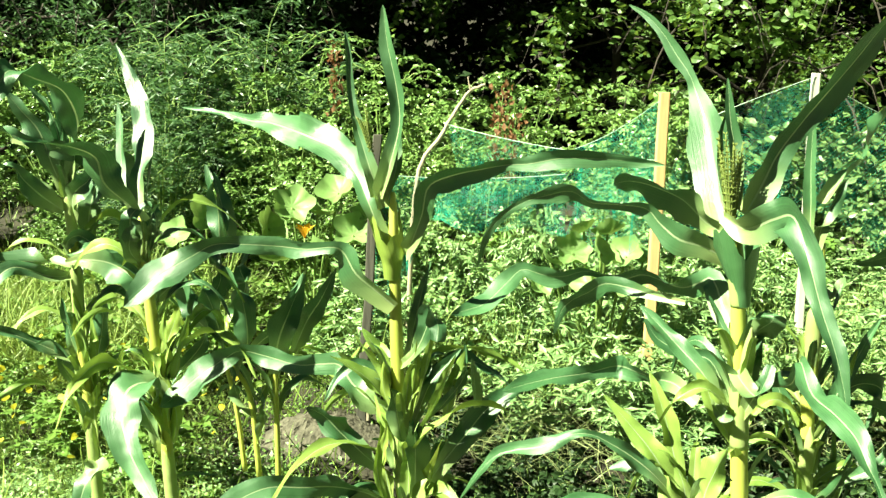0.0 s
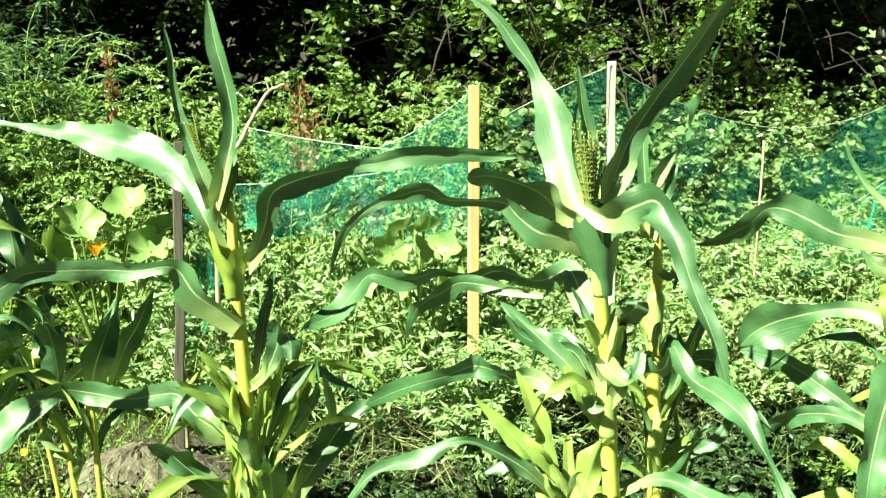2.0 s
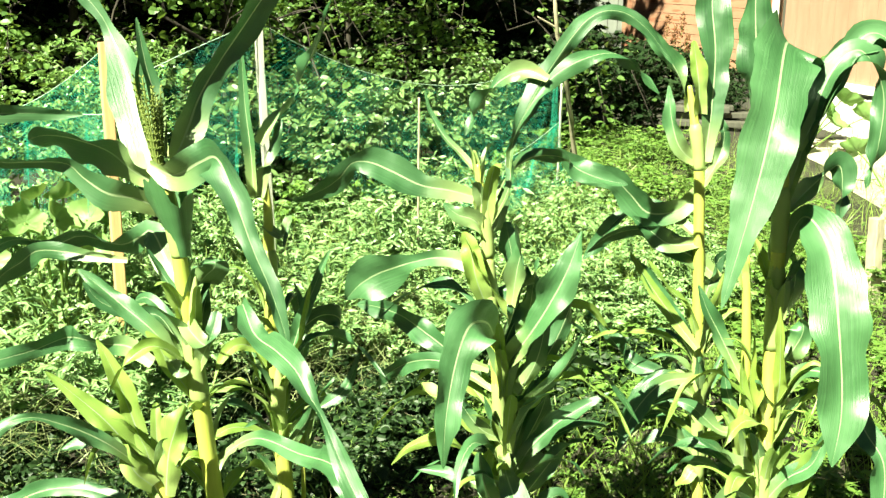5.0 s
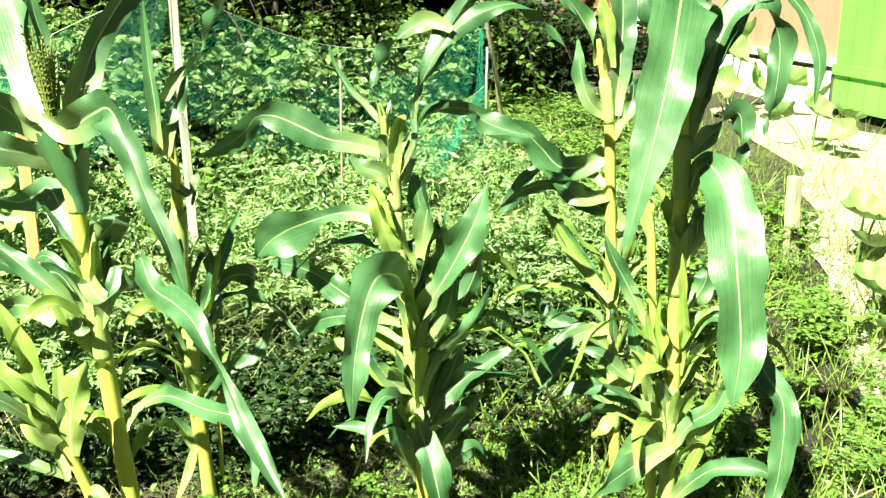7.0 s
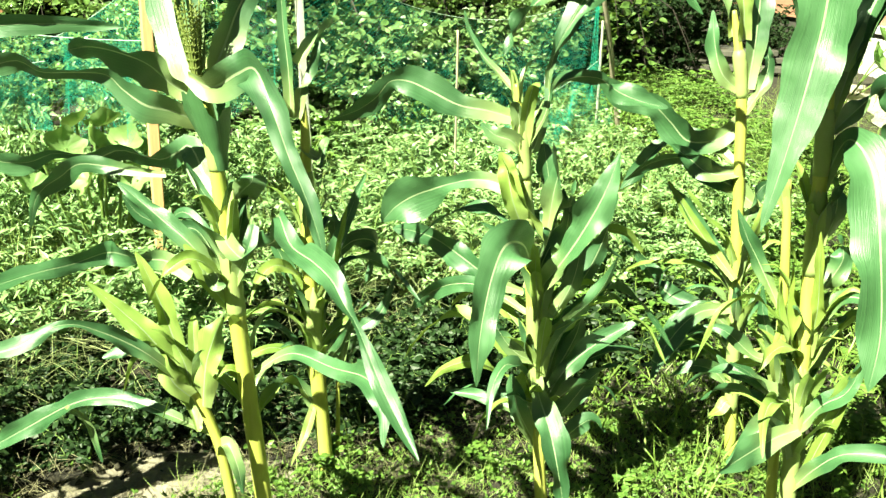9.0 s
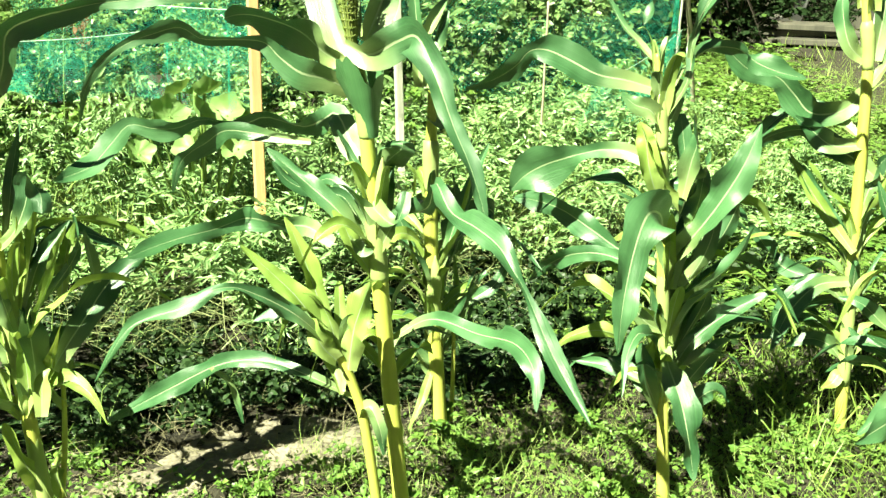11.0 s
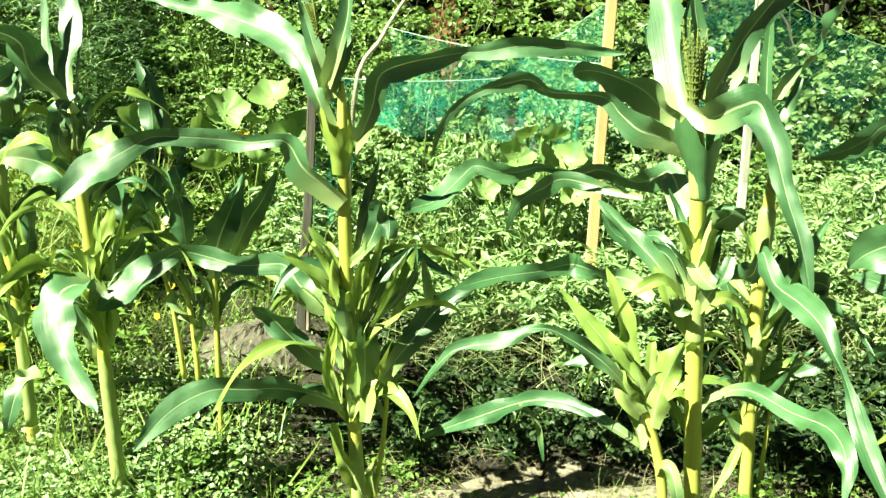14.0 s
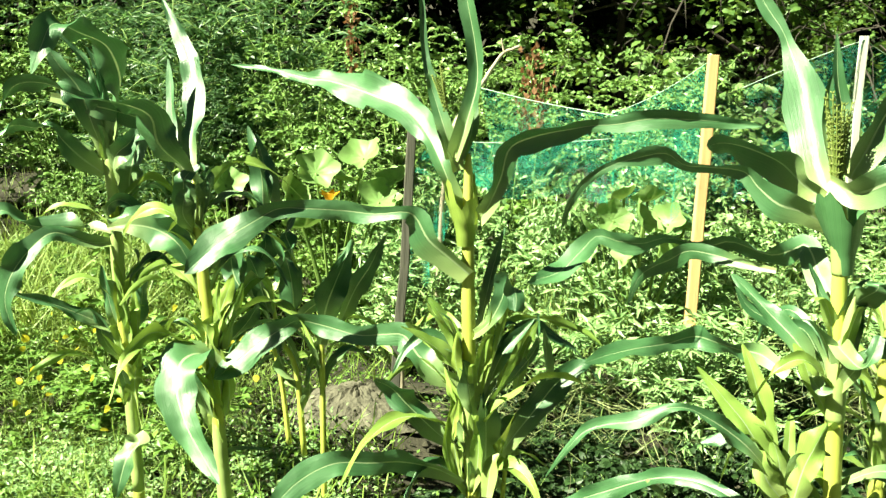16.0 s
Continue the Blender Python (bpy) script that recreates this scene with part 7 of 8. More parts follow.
# tall weeds at the left, behind the maize
rank = [bush("rank yellow-green weeds on the uncut strip", "weeds", "weed_clump", 0.45, 0.24, 12, 620, 0.042, SMALL if i else LANCE, M_WEED, M_STEM, low=0.1, flat=0.35, droop=0.1, group="weed clumps", seed=20 + i, twigs=4) for i in range(3)]
n = 0
for yy in np.arange(3.25, 5.4, 0.30):
    for xx in np.arange(-3.6, -0.4, 0.33):
        x, y = xx + r.uniform(-0.12, 0.12), yy + r.uniform(-0.12, 0.12)
        if (x + 0.42) ** 2 + (y - 3.6) ** 2 < 0.17:
            continue
        (settle if n < 3 else put)(rank[n % 3], x, y, r.uniform(0, 360), r.uniform(0.6, 1.1), r.uniform(0.5, 1.2))
        n += 1
for x, y in [(2.6, 3.1), (2.95, 3.5), (3.3, 3.2), (3.6, 3.9), (3.1, 4.1), (4.0, 4.4), (4.4, 5.0), (3.7, 4.7), (4.9, 5.6), (4.2, 5.7), (2.4, 3.4), (2.8, 3.9), (5.3, 6.3), (4.8, 6.4), (2.35, 2.75), (2.7, 2.5), (3.1, 2.85), (1.75, 2.85), (2.1, 2.95), (-0.1, 4.6), (0.2, 4.75), (0.5, 4.9), (0.8, 4.8), (1.1, 4.95), (1.5, 4.8), (-0.3, 4.95), (0.35, 5.1), (0.95, 5.15), (0.0, 5.05), (1.8, 4.9), (2.4, 5.0), (2.9, 5.1), (3.3, 5.2)]:
    put(rank[n % 3], x, y, r.uniform(0, 360), r.uniform(0.7, 1.0), r.uniform(0.4, 0.7) + (0.6 if y > 4.55 and x < 3.5 else 0))
    n += 1

# yellow-green weeds on the open strip before the house
for yy in np.arange(3.3, 7.4, 0.36):
    for xx in np.arange(2.5 + 0.45 * (yy - 3.3), 4.6 + 0.45 * (yy - 3.3), 0.36):
        x, y = xx + r.uniform(-0.14, 0.14), yy + r.uniform(-0.14, 0.14)
        put(rank[n % 3], x, y, r.uniform(0, 360), r.uniform(0.8, 1.25), r.uniform(0.35, 0.65))
        n += 1

for yy in np.arange(1.5, 3.3, 0.3):
    for xx in np.arange(2.5, 4.3, 0.36):
        x, y = xx + r.uniform(-0.12, 0.12), yy + r.uniform(-0.12, 0.12)
        if r.uniform() < 0.6:
            put(rank[n % 3], x, y, r.uniform(0, 360), r.uniform(0.6, 1.0), r.uniform(0.25, 0.5))
            n += 1

# shrubs behind the net
shrubs = [bush("sunlit yellow-green shrub behind the garden net", "shrub", "shrub", 1.35, 0.55, 22, 6800, 0.038, SMALL, M_SHRUB, M_STEM, low=0.08, flat=0.42, group="shrubs behind the net", seed=30 + i, twigs=7) for i in range(3)]
deep = bush("deep green broad-leaved shrub behind the garden net", "shrub", "shrub", 1.2, 0.55, 17, 2600, 0.072, OVAL, M_SHRUB_DEEP, M_BARK, low=0.08, flat=0.3, group="shrubs behind the net", seed=35, twigs=6)
for i, (x, y, s) in enumerate([(-3.6, 5.9, 1.0), (-2.9, 5.6, .85), (-2.3, 6.2, 1.0), (-0.85, 5.6, .9), (-0.35, 6.2, 1.0), (0.05, 5.5, .85), (0.45, 6.2, .9), (0.95, 5.5, .80), (1.35, 6.2, .9), (-1.0, 7.0, 1.0), (-2.6, 7.0, 1.05), (0.0, 7.1, .85), (-3.2, 6.6, 1.1), (-4.4, 6.2, 1.1), (-0.6, 5.15, .6), (-2.0, 5.3, .5)]):
    (settle if i < 3 else put)(shrubs[i % 3], x, y, 47 * i, s)
for i, (x, y, s) in enumerate([(1.75, 5.5, .85), (2.2, 6.1, .85), (2.6, 5.6, .8), (3.1, 6.3, .8), (3.4, 5.9, .75), (3.9, 6.7, .75), (4.5, 7.3, .75), (5.1, 8.0, .8), (1.6, 7.0, .95), (3.0, 7.4, .85), (2.2, 5.1, .6), (1.3, 5.0, .6), (5.7, 9.6, .9), (6.75, 8.9, .8)]):
    (put if i else settle)(deep, x, y, 61 * i, s)

willow = bush("fine-leaved blue-green willow bush behind the weeds", "shrub", "shrub", 1.5, 0.55, 26, 8000, 0.062, LANCE, M_WILLOW, M_STEM, low=0.05, flat=0.35, droop=0.15, group="shrubs behind the net", seed=38, twigs=8)
for i, (x, y, s) in enumerate([(-1.62, 6.0, 1.0), (-1.2, 6.5, 1.05), (-2.05, 6.6, 1.0), (-1.5, 5.4, .7)]):
    (put if i else settle)(willow, x, y, 47 * i, s)

# these shrubs carry the shade of the trees in their leaf colour
shade = bush("shrub under the trees, leaf colour darkened for shade", "shrub", "shrub", 1.3, 0.6, 15, 1500, 0.10, SMALL, M_WOODS, M_BARK, low=0.05, flat=0.3, group="shaded shrubs under the trees", seed=36, twigs=6)
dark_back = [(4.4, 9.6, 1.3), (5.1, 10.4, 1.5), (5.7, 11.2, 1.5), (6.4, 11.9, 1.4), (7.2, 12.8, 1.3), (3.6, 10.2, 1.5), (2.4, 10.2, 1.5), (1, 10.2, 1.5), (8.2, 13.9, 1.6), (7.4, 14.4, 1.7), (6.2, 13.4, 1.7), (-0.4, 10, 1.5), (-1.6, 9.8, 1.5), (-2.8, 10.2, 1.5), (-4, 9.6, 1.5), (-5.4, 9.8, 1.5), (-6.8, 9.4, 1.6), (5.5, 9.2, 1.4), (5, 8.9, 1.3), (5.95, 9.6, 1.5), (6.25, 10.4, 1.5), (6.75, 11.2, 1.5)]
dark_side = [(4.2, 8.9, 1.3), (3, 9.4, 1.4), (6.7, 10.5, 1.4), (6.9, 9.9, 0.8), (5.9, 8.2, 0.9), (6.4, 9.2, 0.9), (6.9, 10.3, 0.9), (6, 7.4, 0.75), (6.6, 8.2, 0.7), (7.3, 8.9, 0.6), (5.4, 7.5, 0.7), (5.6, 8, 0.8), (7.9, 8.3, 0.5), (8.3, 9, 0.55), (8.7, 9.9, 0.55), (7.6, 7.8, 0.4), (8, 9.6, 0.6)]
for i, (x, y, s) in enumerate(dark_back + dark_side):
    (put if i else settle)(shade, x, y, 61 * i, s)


def tree(label, h, crown, clear, limbs, leaves, leaf_size, outline, material, seed, flat=0.25, hang=0.5):
    """A tapered trunk, limbs that fork, and leaves along the twigs, with gaps between the limbs."""
    r = np.random.default_rng(seed)
    p = thing("tree", (0, 0, 0), label, "tree", "trees of the wood")
    g = Geo()
    trunk = spline([(0, 0, -0.1), (0.05, 0.03, h * 0.35), (-0.06, 0.05, h * 0.7), (0, 0, h)], 14)
    g.tube(trunk, np.linspace(0.055, 0.012, 14), 9)
    g.make("trunk", M_BARK, p)
    g = Geo()
    twigs = []
    for i in range(limbs):
        z = clear + (h - clear) * (i / limbs) ** 1.2
        a = 2.4 * i + r.uniform(-0.4, 0.4)
        l = crown * (1 - 0.55 * (z - clear) / (h - clear)) * r.uniform(0.75, 1.1)
        q = np.array([0, 0, z])
        d = np.array([math.cos(a), math.sin(a), 0])
        c = spline([q, q + d * l * 0.4 + (0, 0, 0.22 * l), q + d * l * 0.8 + (0, 0, 0.12 * l), q + d * l - (0, 0, hang * 0.35 * l)], 10)
        g.tube(c, np.linspace(0.018, 0.004, 10), 5)
        for k in range(9):
            q2 = c[r.integers(3, 10)]
            b = a + r.uniform(-1.4, 1.4)
            l2 = l * r.uniform(0.2, 0.45)
            d2 = np.array([math.cos(b), math.sin(b), 0])
            t = spline([q2, q2 + d2 * l2 * 0.6 + (0, 0, 0.1 * l2), q2 + d2 * l2 - (0, 0, hang * l2)], 6)
            g.tube(t, np.linspace(0.008, 0.002, 6), 3)
            twigs.append(t)
    g.make("branchwork", M_BARK, p)
    share = r.uniform(0, 1, len(twigs)) ** 2.2
    pick = r.choice(len(twigs), leaves, p=share / share.sum())
    pos, along = np.empty((leaves, 3)), np.empty((leaves, 3))
    for i, k in enumerate(pick):
        c = twigs[k]
        s = r.uniform(0.05, 1) * (len(c) - 1)
        j = min(int(s), len(c) - 2)
        pos[i] = c[j] + (c[j + 1] - c[j]) * (s - j) + r.normal(size=3) * 0.07
        b = r.uniform(0, 6.28)
        along[i] = (math.cos(b), math.sin(b), -0.5 * hang + r.normal() * 0.3)
    foliage("crown", pos, along, leaf_size * r.uniform(0.6, 1.2, leaves), outline, material, p, flat)
    return p


broad = [tree("broad-leaved tree with low hanging sunlit branches", 4.2, 2.2, 0.5, 30, 9000, 0.078, OVAL, M_TREE, 50 + i) for i in range(2)]
fine = tree("fine-leaved blue-green willow at the edge of the wood", 3.4, 1.5, 0.25, 28, 8000, 0.08, LANCE, M_WILLOW, 60, hang=0.8)
for i, (x, y, s) in enumerate([(2.6, 8.5, 1.0), (-3.4, 10.6, 1.1), (3.9, 9.1, 1.0), (1.6, 9.4, 0.9), (3.4, 7.8, 0.55)]):
    (settle if i < 2 else put)(broad[i % 2], x, y, 70 * i, s)
for i, (x, y, s) in enumerate([(-1.9, 8.3, 0.9), (-2.7, 8.3, 1.0), (-3.6, 7.9, 1.1), (-5.4, 8.0, 1.1), (-4.4, 10.6, 1.3)]):
    (put if i else settle)(fine, x, y, 90 * i, s)

# the wood behind: a canopy added above the view to block the sun, and its undergrowth
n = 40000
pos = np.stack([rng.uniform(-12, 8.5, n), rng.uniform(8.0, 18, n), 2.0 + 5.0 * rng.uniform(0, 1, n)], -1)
# extra leaves overhead, added only to shade the trees at the right
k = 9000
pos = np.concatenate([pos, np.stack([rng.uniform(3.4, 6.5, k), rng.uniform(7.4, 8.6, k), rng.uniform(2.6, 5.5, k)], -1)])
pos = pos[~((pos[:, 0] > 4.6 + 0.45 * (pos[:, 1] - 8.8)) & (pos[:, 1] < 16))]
tagged(foliage("wood_canopy", pos, rng.normal(size=pos.shape), rng.uniform(0.20, 0.50, len(pos)), SMALL, M_WOODS), "leaf canopy added above the view to shade the wood", "wood", kind="stuff")
# undergrowth in the same leaf colour, darkened to stand for shade
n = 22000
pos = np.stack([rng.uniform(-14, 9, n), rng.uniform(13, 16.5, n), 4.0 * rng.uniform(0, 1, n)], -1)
tagged(foliage("wood_undergrowth", pos, rng.normal(size=pos.shape), rng.uniform(0.15, 0.35, n), SMALL, M_WOODS), "undergrowth of the wood, leaf colour darkened for shade", "wood", kind="stuff")
n = 9000
a = rng.uniform(0, 6.28, n)
rad = rng.uniform(22, 30, n)
pos = np.stack([np.cos(a) * rad, np.sin(a) * rad, 7 * rng.uniform(0, 1, n)], -1)
pos = pos[pos[:, 1] < 20]
tagged(foliage("far_wood", pos, rng.normal(size=pos.shape), rng.uniform(0.5, 1.2, len(pos)), OVAL, M_SHRUB_DEEP), "distant green trees all round the garden", "wood", kind="stuff")


# ---- weeds and grass ----
def on_ground(x, y, lift=0.0):
    return np.stack([x, y, height(x, y) + lift], -1)


n = 110000
x, y = rng.normal(0.6, 2.4, n), rng.normal(2.8, 1.2, n)
patch = np.sin(3.1 * x + 1.0) * np.sin(2.7 * y + 0.5 * x) + 0.5 * np.sin(7 * x - 3 * y)
bare = 1.2 * np.exp(-((x + 0.42) / 0.24) ** 2 - ((y - 3.55) / 0.20) ** 2) + np.exp(-((x - 0.48) / 0.36) ** 2 - ((y - 2.50) / 0.15) ** 2) + 0.85 * np.exp(-((x - 0.9) / 1.5) ** 4 - ((y + 0.02 * x - 3.05) / 0.46) ** 4) + 0.85 * np.exp(-((x - 0.3) / 0.38) ** 4 - ((y - 3.5) / 0.4) ** 4) + np.exp(-((x - 3.0) / 0.5) ** 2 - ((y - 1.9) / 0.4) ** 2)
keep = (patch + rng.normal(size=n) * 0.5 > -0.8) & (bare < 0.5 + rng.normal(size=n) * 0.15)
x, y = x[keep], y[keep]
along = rng.normal(size=(len(x), 3)) * (1, 1, 0.35) + (0, 0, 0.45)
tagged(foliage("weeds", on_ground(x, y, rng.uniform(0.0, 0.06, len(x))), along, rng.uniform(0.007, 0.024, len(x)), SMALL, M_WEED, None, 0.4), "low green chickweed covering the soil", "weeds", kind="stuff")
n = 60000
x, y = rng.normal(0.5, 4.0, n), rng.normal(2.5, 3.4, n)
keep = (x < -0.25) | (y < 1.2) | (x > 1.7) | (rng.uniform(size=n) < 0.03) & (y > 2.2)
keep &= ~((np.abs(x + 0.42) < 0.22) & (np.abs(y - 3.55) < 0.18))
x, y = x[keep], y[keep]
along = rng.normal(size=(len(x), 3)) * (0.5, 0.5, 0.1) + (0, 0, 1)
tagged(foliage("grass", on_ground(x, y), along, rng.uniform(0.05, 0.22, len(x)), BLADE, M_GRASS, None, 0.1), "thin yellow-green grass", "grass", kind="stuff")
n = 5200
x, y = rng.uniform(-0.3, 3.2, n), rng.uniform(3.5, 4.6, n)
keep = (x > 0.6) | (y > 3.85)
x, y = x[keep], y[keep]
n = len(x)
along = rng.normal(size=(n, 3)) * (0.6, 0.6, 0.15) + (0, 0, 1)
tagged(foliage("tall_grass", on_ground(x, y, 0.1), along, rng.uniform(0.14, 0.40, n), FINE, M_STRAWGRASS, None, 0.2), "tall thin grass between the bed plants", "grass", kind="stuff")
n = 6000
x, y = rng.normal(0.7, 0.8, n), rng.normal(2.5, 0.3, n)
along = rng.normal(size=(n, 3)) * (1, 1, 0.15)
tagged(foliage("straw", on_ground(x, y, 0.015), along, rng.uniform(0.02, 0.13, n), FINE, M_DRY, None, 0.6), "dry straw lying on the dug soil", "straw", kind="stuff")


n = 1900
x, y = rng.uniform(-0.1, 2.2, n), rng.normal(3.42, 0.12, n)
along = rng.normal(size=(n, 3)) * (1, 0.7, 0.5)
tagged(foliage("dry_stalks", on_ground(x, y, rng.uniform(0.06, 0.34, n)), along, rng.uniform(0.06, 0.22, n), FINE, M_DRYVINE, None, 0.4), "tangled pale dry stalks at the edge of the bed", "dry stalks", kind="stuff")
n = 1100
x, y = rng.uniform(-0.1, 2.2, n), rng.uniform(2.6, 3.4, n)
along = rng.normal(size=(n, 3)) * (1, 1, 0.2)
tagged(foliage("straw", on_ground(x, y, rng.uniform(0.02, 0.12, n)), along, rng.uniform(0.03, 0.15, n), FINE, M_DRY, None, 0.5), "loose straw scattered over the dark hollow", "straw", kind="stuff")
n = 60000
x, y = rng.normal(-1.2, 0.75, n), rng.normal(2.5, 0.55, n)
keep = np.sin(4 * x + 2) * np.sin(5 * y) + rng.normal(size=n) * 0.4 > -0.55
keep &= (x < -0.42 + 0.14 * rng.normal(size=n)) & (y < 3.4 + 0.1 * rng.normal(size=n))
x, y = x[keep], y[keep]
along = rng.normal(size=(len(x), 3)) * (1, 1, 0.3) + (0, 0, 0.4)
tagged(foliage("low_weeds", on_ground(x, y, rng.uniform(0.0, 0.07, len(x))), along, rng.uniform(0.010, 0.030, len(x)), SMALL, M_BED, None, 0.55), "pale green low weeds on the open ground", "weeds", kind="stuff")

# hollow weeds with shade put into their leaf colour, and bright trodden grass on the open strip
hollow = [bush("hollow weeds behind the maize, leaves coloured dark for its shade", "weeds", "weed_clump", 0.20, 0.17, 14, 640, 0.030, OVAL if i else SMALL, M_HOLLOW, M_STEM, low=0.05, flat=0.3, droop=0.1, group="weed clumps", seed=70 + i, twigs=3) for i in range(2)]
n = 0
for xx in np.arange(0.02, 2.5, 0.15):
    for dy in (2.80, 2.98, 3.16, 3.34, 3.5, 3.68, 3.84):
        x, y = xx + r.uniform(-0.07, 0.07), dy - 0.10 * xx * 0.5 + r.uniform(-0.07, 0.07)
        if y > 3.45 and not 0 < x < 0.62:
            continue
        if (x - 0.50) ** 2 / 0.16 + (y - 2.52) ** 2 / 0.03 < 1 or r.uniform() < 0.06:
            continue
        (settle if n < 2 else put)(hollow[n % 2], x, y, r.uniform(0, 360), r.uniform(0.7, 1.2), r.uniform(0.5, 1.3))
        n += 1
strip = [bush("low bright green weeds among the maize feet", "weeds", "weed_clump", 0.13, 0.13, 10, 300, 0.024, OVAL if i else SMALL, M_WEED, M_STEM, low=0.05, flat=0.45, droop=0.1, group="weed clumps", seed=80 + i, twigs=3) for i in range(2)]
n = 0
for xx in np.arange(-1.5, 2.4, 0.21):
    for dy in (1.95, 2.16, 2.38, 2.60):
        x, y = xx + r.uniform(-0.09, 0.09), dy - 0.18 * xx + r.uniform(-0.09, 0.09) + (0.5 if xx < -0.5 else 0)
        if (x - 0.50) ** 2 / 0.18 + (y - 2.52) ** 2 / 0.04 < 1 or r.uniform() < 0.25:
            continue
        (settle if n < 2 else put)(strip[n % 2], x, y, r.uniform(0, 360), r.uniform(0.6, 1.2), r.uniform(0.5, 1.2))
        n += 1
n = 6000
x, y = rng.uniform(-3.0, -1.05, n), rng.uniform(3.9, 5.0, n)
along = rng.normal(size=(n, 3)) * (0.7, 0.7, 0.2) + (0.1, 0, 1)
tagged(foliage("tall_grass", on_ground(x, y, 0.08), along, rng.uniform(0.22, 0.48, n), FINE, M_STRAWGRASS, None, 0.3), "tall pale grass leaning over on the uncut strip", "grass", kind="stuff")
n = 4200
x, y = rng.uniform(0.55, 2.3, n), rng.uniform(1.5, 2.45, n)
along = rng.normal(size=(n, 3)) * (0.6, 0.6, 0.2) + (0, 0, 0.8)
tagged(foliage("short_grass", on_ground(x, y), along, rng.uniform(0.04, 0.15, n), FINE, M_STRAWGRASS, None, 0.2), "short pale grass round the maize feet", "grass", kind="stuff")
n = 20000
x, y = rng.uniform(-2.4, 0.75, n), rng.uniform(2.2, 4.0, n)
x, y = (np.concatenate([x[x < -0.75], rng.uniform(2.9, 6.4, 16000)]), np.concatenate([y[x < -0.75], rng.uniform(3.6, 7.2, 16000)]))
n = len(x)
along = rng.normal(size=(n, 3)) * (1, 1, 0.25) + (0, 0, 0.35)
tagged(foliage("trodden_grass", on_ground(x, y, rng.uniform(0.01, 0.10, n)), along, rng.uniform(0.04, 0.12, n), FINE, M_STRAWGRASS, None, 0.6), "bright yellow-green trodden grass on the open strip", "grass", kind="stuff")


# ---- pumpkins ----
def lobed_leaf(name, parent, place, size, tilt, turn, material):
    """A broad five-lobed leaf, cupped, on its own stalk."""
    m, rings = 30, 5
    v, f = [(0, 0, -0.12 * size)], []
    for k in range(1, rings + 1):
        q = k / rings
        for j in range(m):
            a = 6.2832 * j / m
            rad = size * q * (1 - q * 0.17 * (1 - math.cos(5 * a + 0.4 * math.sin(turn))) * 0.7) * (0.75 if abs(a - 4.712) < 0.25 and k == rings else 1)
            v.append((rad * math.cos(a), rad * math.sin(a), size * (-0.12 + 0.42 * q * q + 0.05 * math.cos(10 * a) * q + 0.16 * math.sin(2 * a + turn) * q * q)))
    for j in range(m):
        f.append((0, 1 + j, 1 + (j + 1) % m))
        for k in range(rings - 1):
            a, b = 1 + k * m, 1 + (k + 1) * m
            f.append((a + j, b + j, b + (j + 1) % m, a + (j + 1) % m))
    ob = mesh_object(name, v, f, material, parent)
    ob.matrix_basis = pose(*place, tilt, 0, turn)
    return ob


def pumpkin(x, y, leaves, label, blossoms=()):
    z = float(height(x, y))
    p = thing("pumpkin_plant", (x, y, z), label, "pumpkin plant", "pumpkin plants")
    for lx, ly, lz, size, tilt, turn in leaves:
        lobed_leaf("leaf", p, (lx - x, ly - y, lz - z), size, tilt, turn, M_PUMPKIN)
        g = Geo()
        g.tube(spline([((lx - x) * 0.1, (ly - y) * 0.1, -0.02), ((lx - x) * 0.6, (ly - y) * 0.6, (lz - z) * 0.6), (lx - x, ly - y, lz - z - 0.1 * size)], 8), np.linspace(0.008, 0.005, 8), 6)
        g.make("leaf_stalk", M_STEM, p)
    for bx, by, bz in blossoms:
        g = Geo()
        for k in range(5):
            a = 1.2566 * k
            d = np.array([math.cos(a), math.sin(a), 0])
            s = np.array([-d[1], d[0], 0])
            c = np.array([bx - x, by - y, bz - z])
            g.add([c - (0, 0, 0.05), c + d * 0.025 + s * 0.016, c + d * 0.05 + (0, 0, 0.012), c + d * 0.025 - s * 0.016, c + d * 0.02 - (0, 0, 0.015)], [(0, 1, 4), (0, 4, 3), (1, 2, 4), (4, 2, 3)])
        g.make("blossom", M_BLOSSOM, p)
        g = Geo()
        g.tube([(0, 0, 0), ((bx - x) * 0.8, (by - y) * 0.8, (bz - z) * 0.6), (bx - x, by - y, bz - z - 0.05)], 0.004, 5)
        g.make("blossom_stalk", M_STEM, p)
    return p


pumpkin(-0.60, 4.6, [(-0.65, 4.42, 0.74, 0.102, 52, 20), (-0.45, 4.46, 0.80, 0.102, 38, -30), (-0.76, 4.45, 0.64, 0.093, 60, 60), (-0.38, 4.40, 0.62, 0.102, 40, 10), (-0.31, 4.5, 0.70, 0.085, 30, -50), (-0.55, 4.5, 0.70, 0.093, 25, 100), (-0.5, 4.3, 0.56, 0.085, 35, 150), (-0.7, 4.35, 0.52, 0.093, 30, 200), (-0.28, 4.4, 0.58, 0.076, 45, 70)],
        "pumpkin plant with broad pale green leaves and an orange blossom", [(-0.59, 4.36, 0.655)])
pumpkin(-1.05, 4.6, [(-1.04, 4.45, 0.68, 0.093, 55, 40), (-1.2, 4.5, 0.58, 0.093, 40, -20), (-0.92, 4.5, 0.56, 0.085, 50, 90)], "pumpkin plant with broad pale green leaves among weeds")
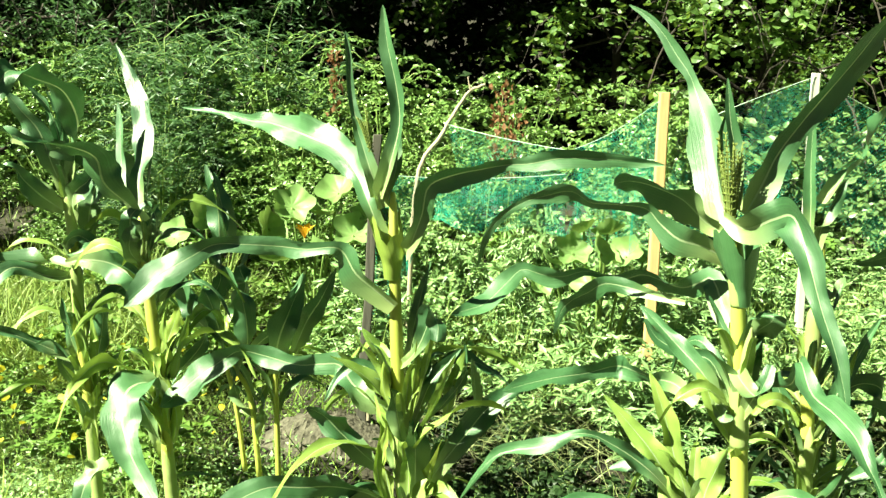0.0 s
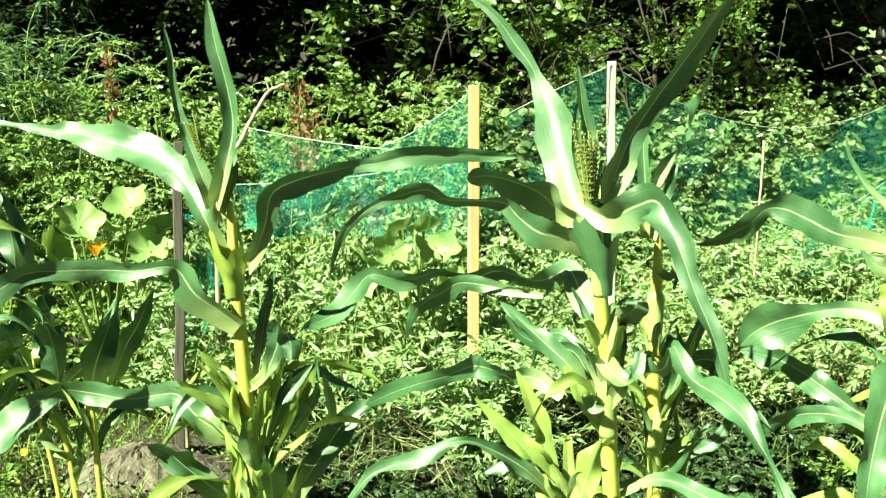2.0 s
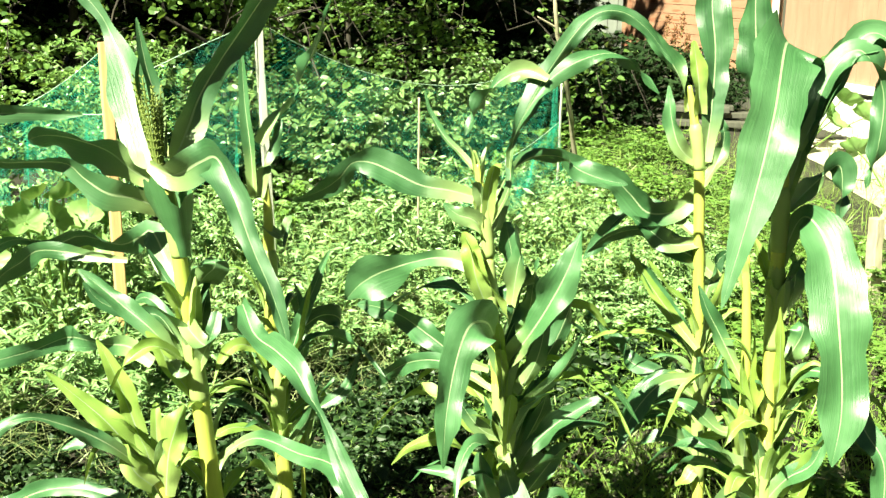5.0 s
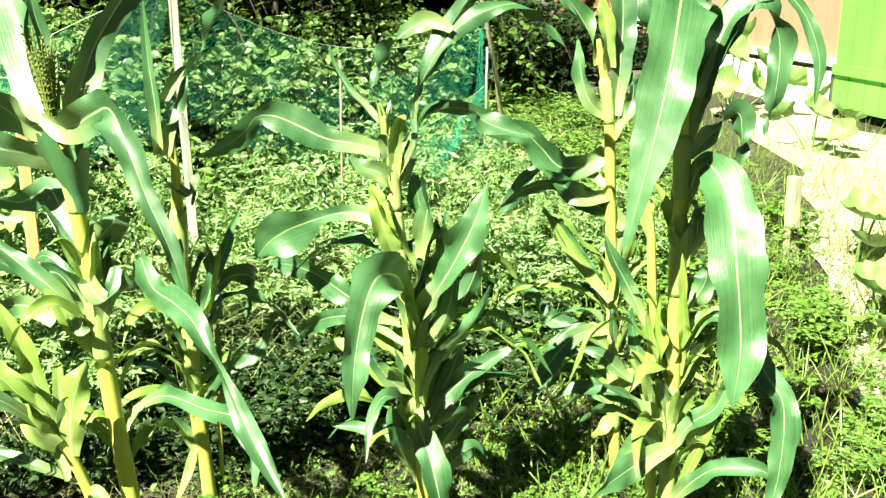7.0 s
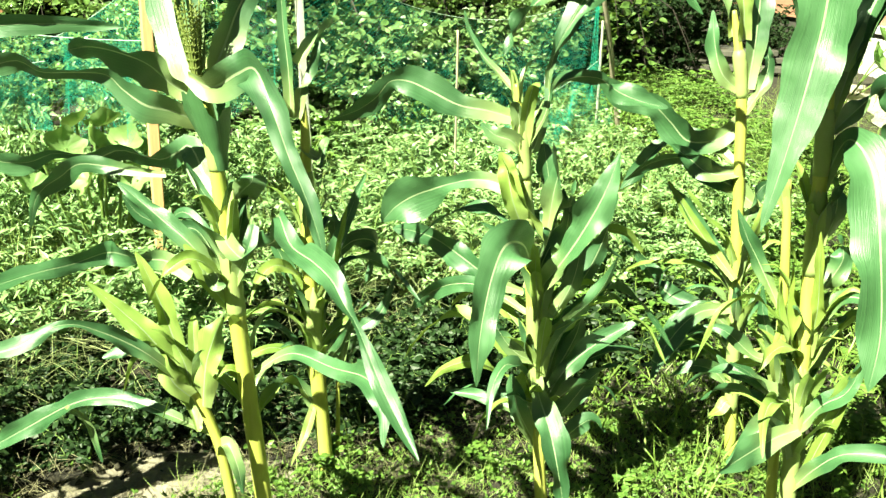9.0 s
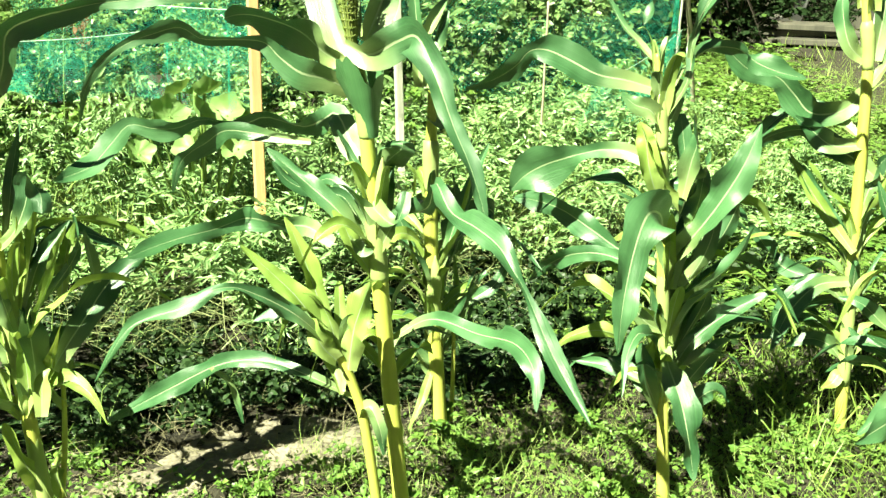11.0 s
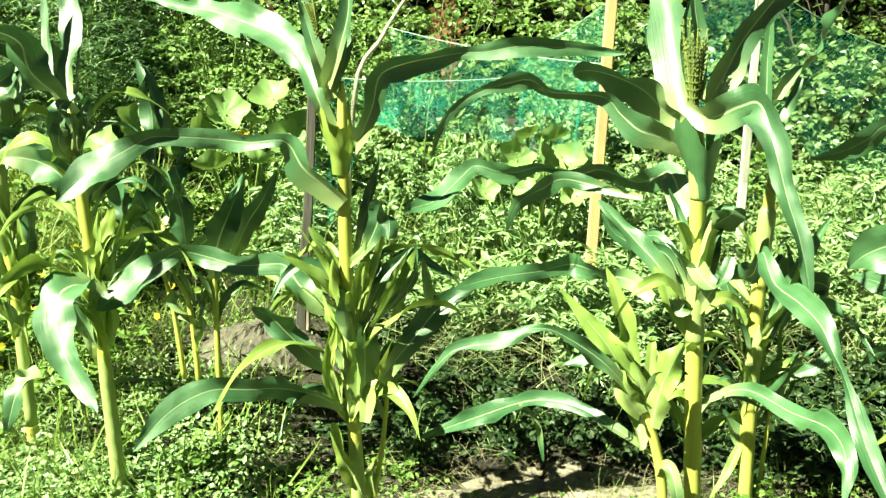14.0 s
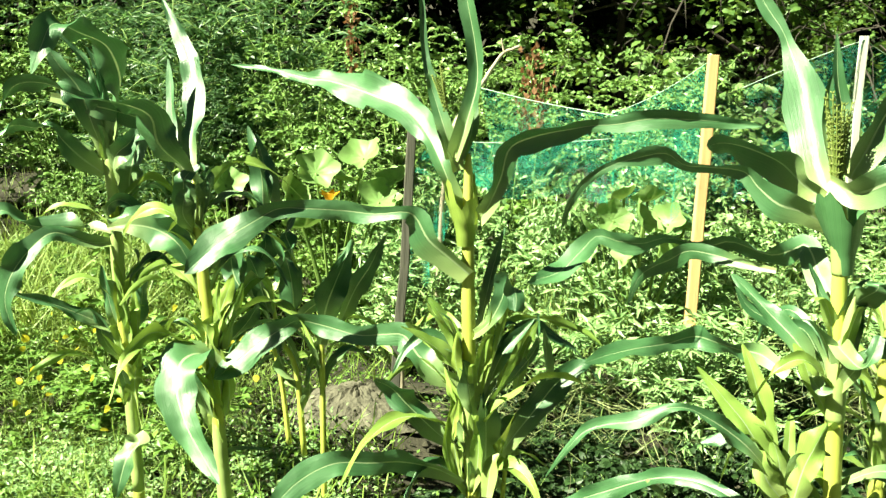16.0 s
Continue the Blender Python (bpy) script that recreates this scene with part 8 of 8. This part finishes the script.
pumpkin(0.62, 3.92, [(0.50, 3.72, 0.70, 0.075, 50, 10), (0.60, 3.68, 0.71, 0.080, 55, 60), (0.70, 3.72, 0.69, 0.075, 48, -40), (0.42, 3.76, 0.66, 0.065, 40, 100), (0.78, 3.78, 0.66, 0.065, 45, 150), (0.64, 3.80, 0.76, 0.070, 30, 200), (0.55, 3.80, 0.77, 0.065, 35, 240), (0.38, 3.70, 0.58, 0.060, 50, 20), (0.55, 3.64, 0.60, 0.070, 60, 290), (0.72, 3.66, 0.58, 0.065, 55, 330)], "young squash plant with broad pale leaves in the vegetable bed")
pumpkin(4.4, 3.0, [(4.35, 2.95, 0.28, 0.13, 20, 0), (4.6, 3.05, 0.24, 0.13, -15, 70), (4.2, 2.75, 0.2, 0.12, 25, 140), (4.75, 2.7, 0.25, 0.13, 20, 200), (4.5, 2.5, 0.2, 0.12, 10, 260)], "spreading squash plant beside the pale path")
pumpkin(3.6, 2.3, [(3.55, 2.3, 0.24, 0.11, 25, 20), (3.75, 2.2, 0.2, 0.11, -10, 90), (3.45, 2.1, 0.16, 0.10, 20, 170), (3.85, 2.45, 0.2, 0.11, 15, 230)], "spreading squash plant beside the pale path")
pumpkin(7.2, 6.5, [(7.05, 6.35, 0.62, 0.17, 50, 0), (7.25, 6.15, 0.52, 0.17, 40, 70), (6.95, 6.6, 0.50, 0.16, 55, 140), (7.3, 6.45, 0.74, 0.16, 45, 220), (7.1, 6.1, 0.36, 0.17, 50, 30), (6.9, 6.3, 0.34, 0.16, 60, 300), (7.4, 6.0, 0.38, 0.15, 45, 110)], "sunlit squash plant with broad pale leaves before the white laths")
pumpkin(6.5, 5.0, [(6.4, 4.9, 0.34, 0.13, 40, 0), (6.6, 4.8, 0.30, 0.13, 30, 70), (6.3, 5.15, 0.30, 0.12, 50, 140), (6.65, 5.1, 0.4, 0.12, 35, 220), (6.45, 4.7, 0.2, 0.12, 45, 280)], "pale-leaved squash plant on the trodden path")


# ---- dock stalks with rusty seed ----
def dock(x, y, h, label, lean=0.0):
    p = thing("dock_stalk", (x, y, float(height(x, y))), label, "dock plant", "dock stalks")
    g = Geo()
    c = spline([(0, 0, -0.02), (lean * 0.3, 0, h * 0.5), (lean, 0, h)], 14)
    g.tube(c, np.linspace(0.004, 0.0015, 14), 5)
    g.make("stem", M_STEM, p)
    k = 110
    s = rng.uniform(0.72, 1.0, k)
    pos = np.stack([np.interp(s, np.linspace(0, 1, 14), c[:, i]) for i in range(3)], -1) + rng.normal(size=(k, 3)) * (0.02, 0.02, 0.01)
    foliage("seed_head", pos, rng.normal(size=(k, 3)) + (0, 0, 1.5), rng.uniform(0.015, 0.045, k), SMALL, M_DOCK, p)["kind"] = "stuff"
    return p


dock(-0.56, 5.5, 1.42, "dry dock stalk with a rust-brown seed head")
dock(0.18, 4.55, 1.26, "dry dock stalk bent over beside the bare branch", 0.10)
for dx, dh in ((0.0, 0.95), (0.16, 0.85), (0.30, 1.0), (0.42, 0.75)):
    dock(8.52 - 0.09 * dx, 10.0 - dx, dh, "dry rust-brown dock stalk before the house wall", 0.04)
dock(0.30, 4.75, 1.12, "dry dock stalk with a rust-brown seed head", 0.05)

n = 60
x, y = rng.uniform(-1.6, -0.7, n), rng.uniform(3.0, 3.9, n)
tagged(foliage("yellow_flowers", on_ground(x, y, rng.uniform(0.15, 0.4, n)), rng.normal(size=(n, 3)), rng.uniform(0.015, 0.03, n), ROUND, M_YELLOW), "small yellow flowers among the weeds", "flowers", kind="stuff")
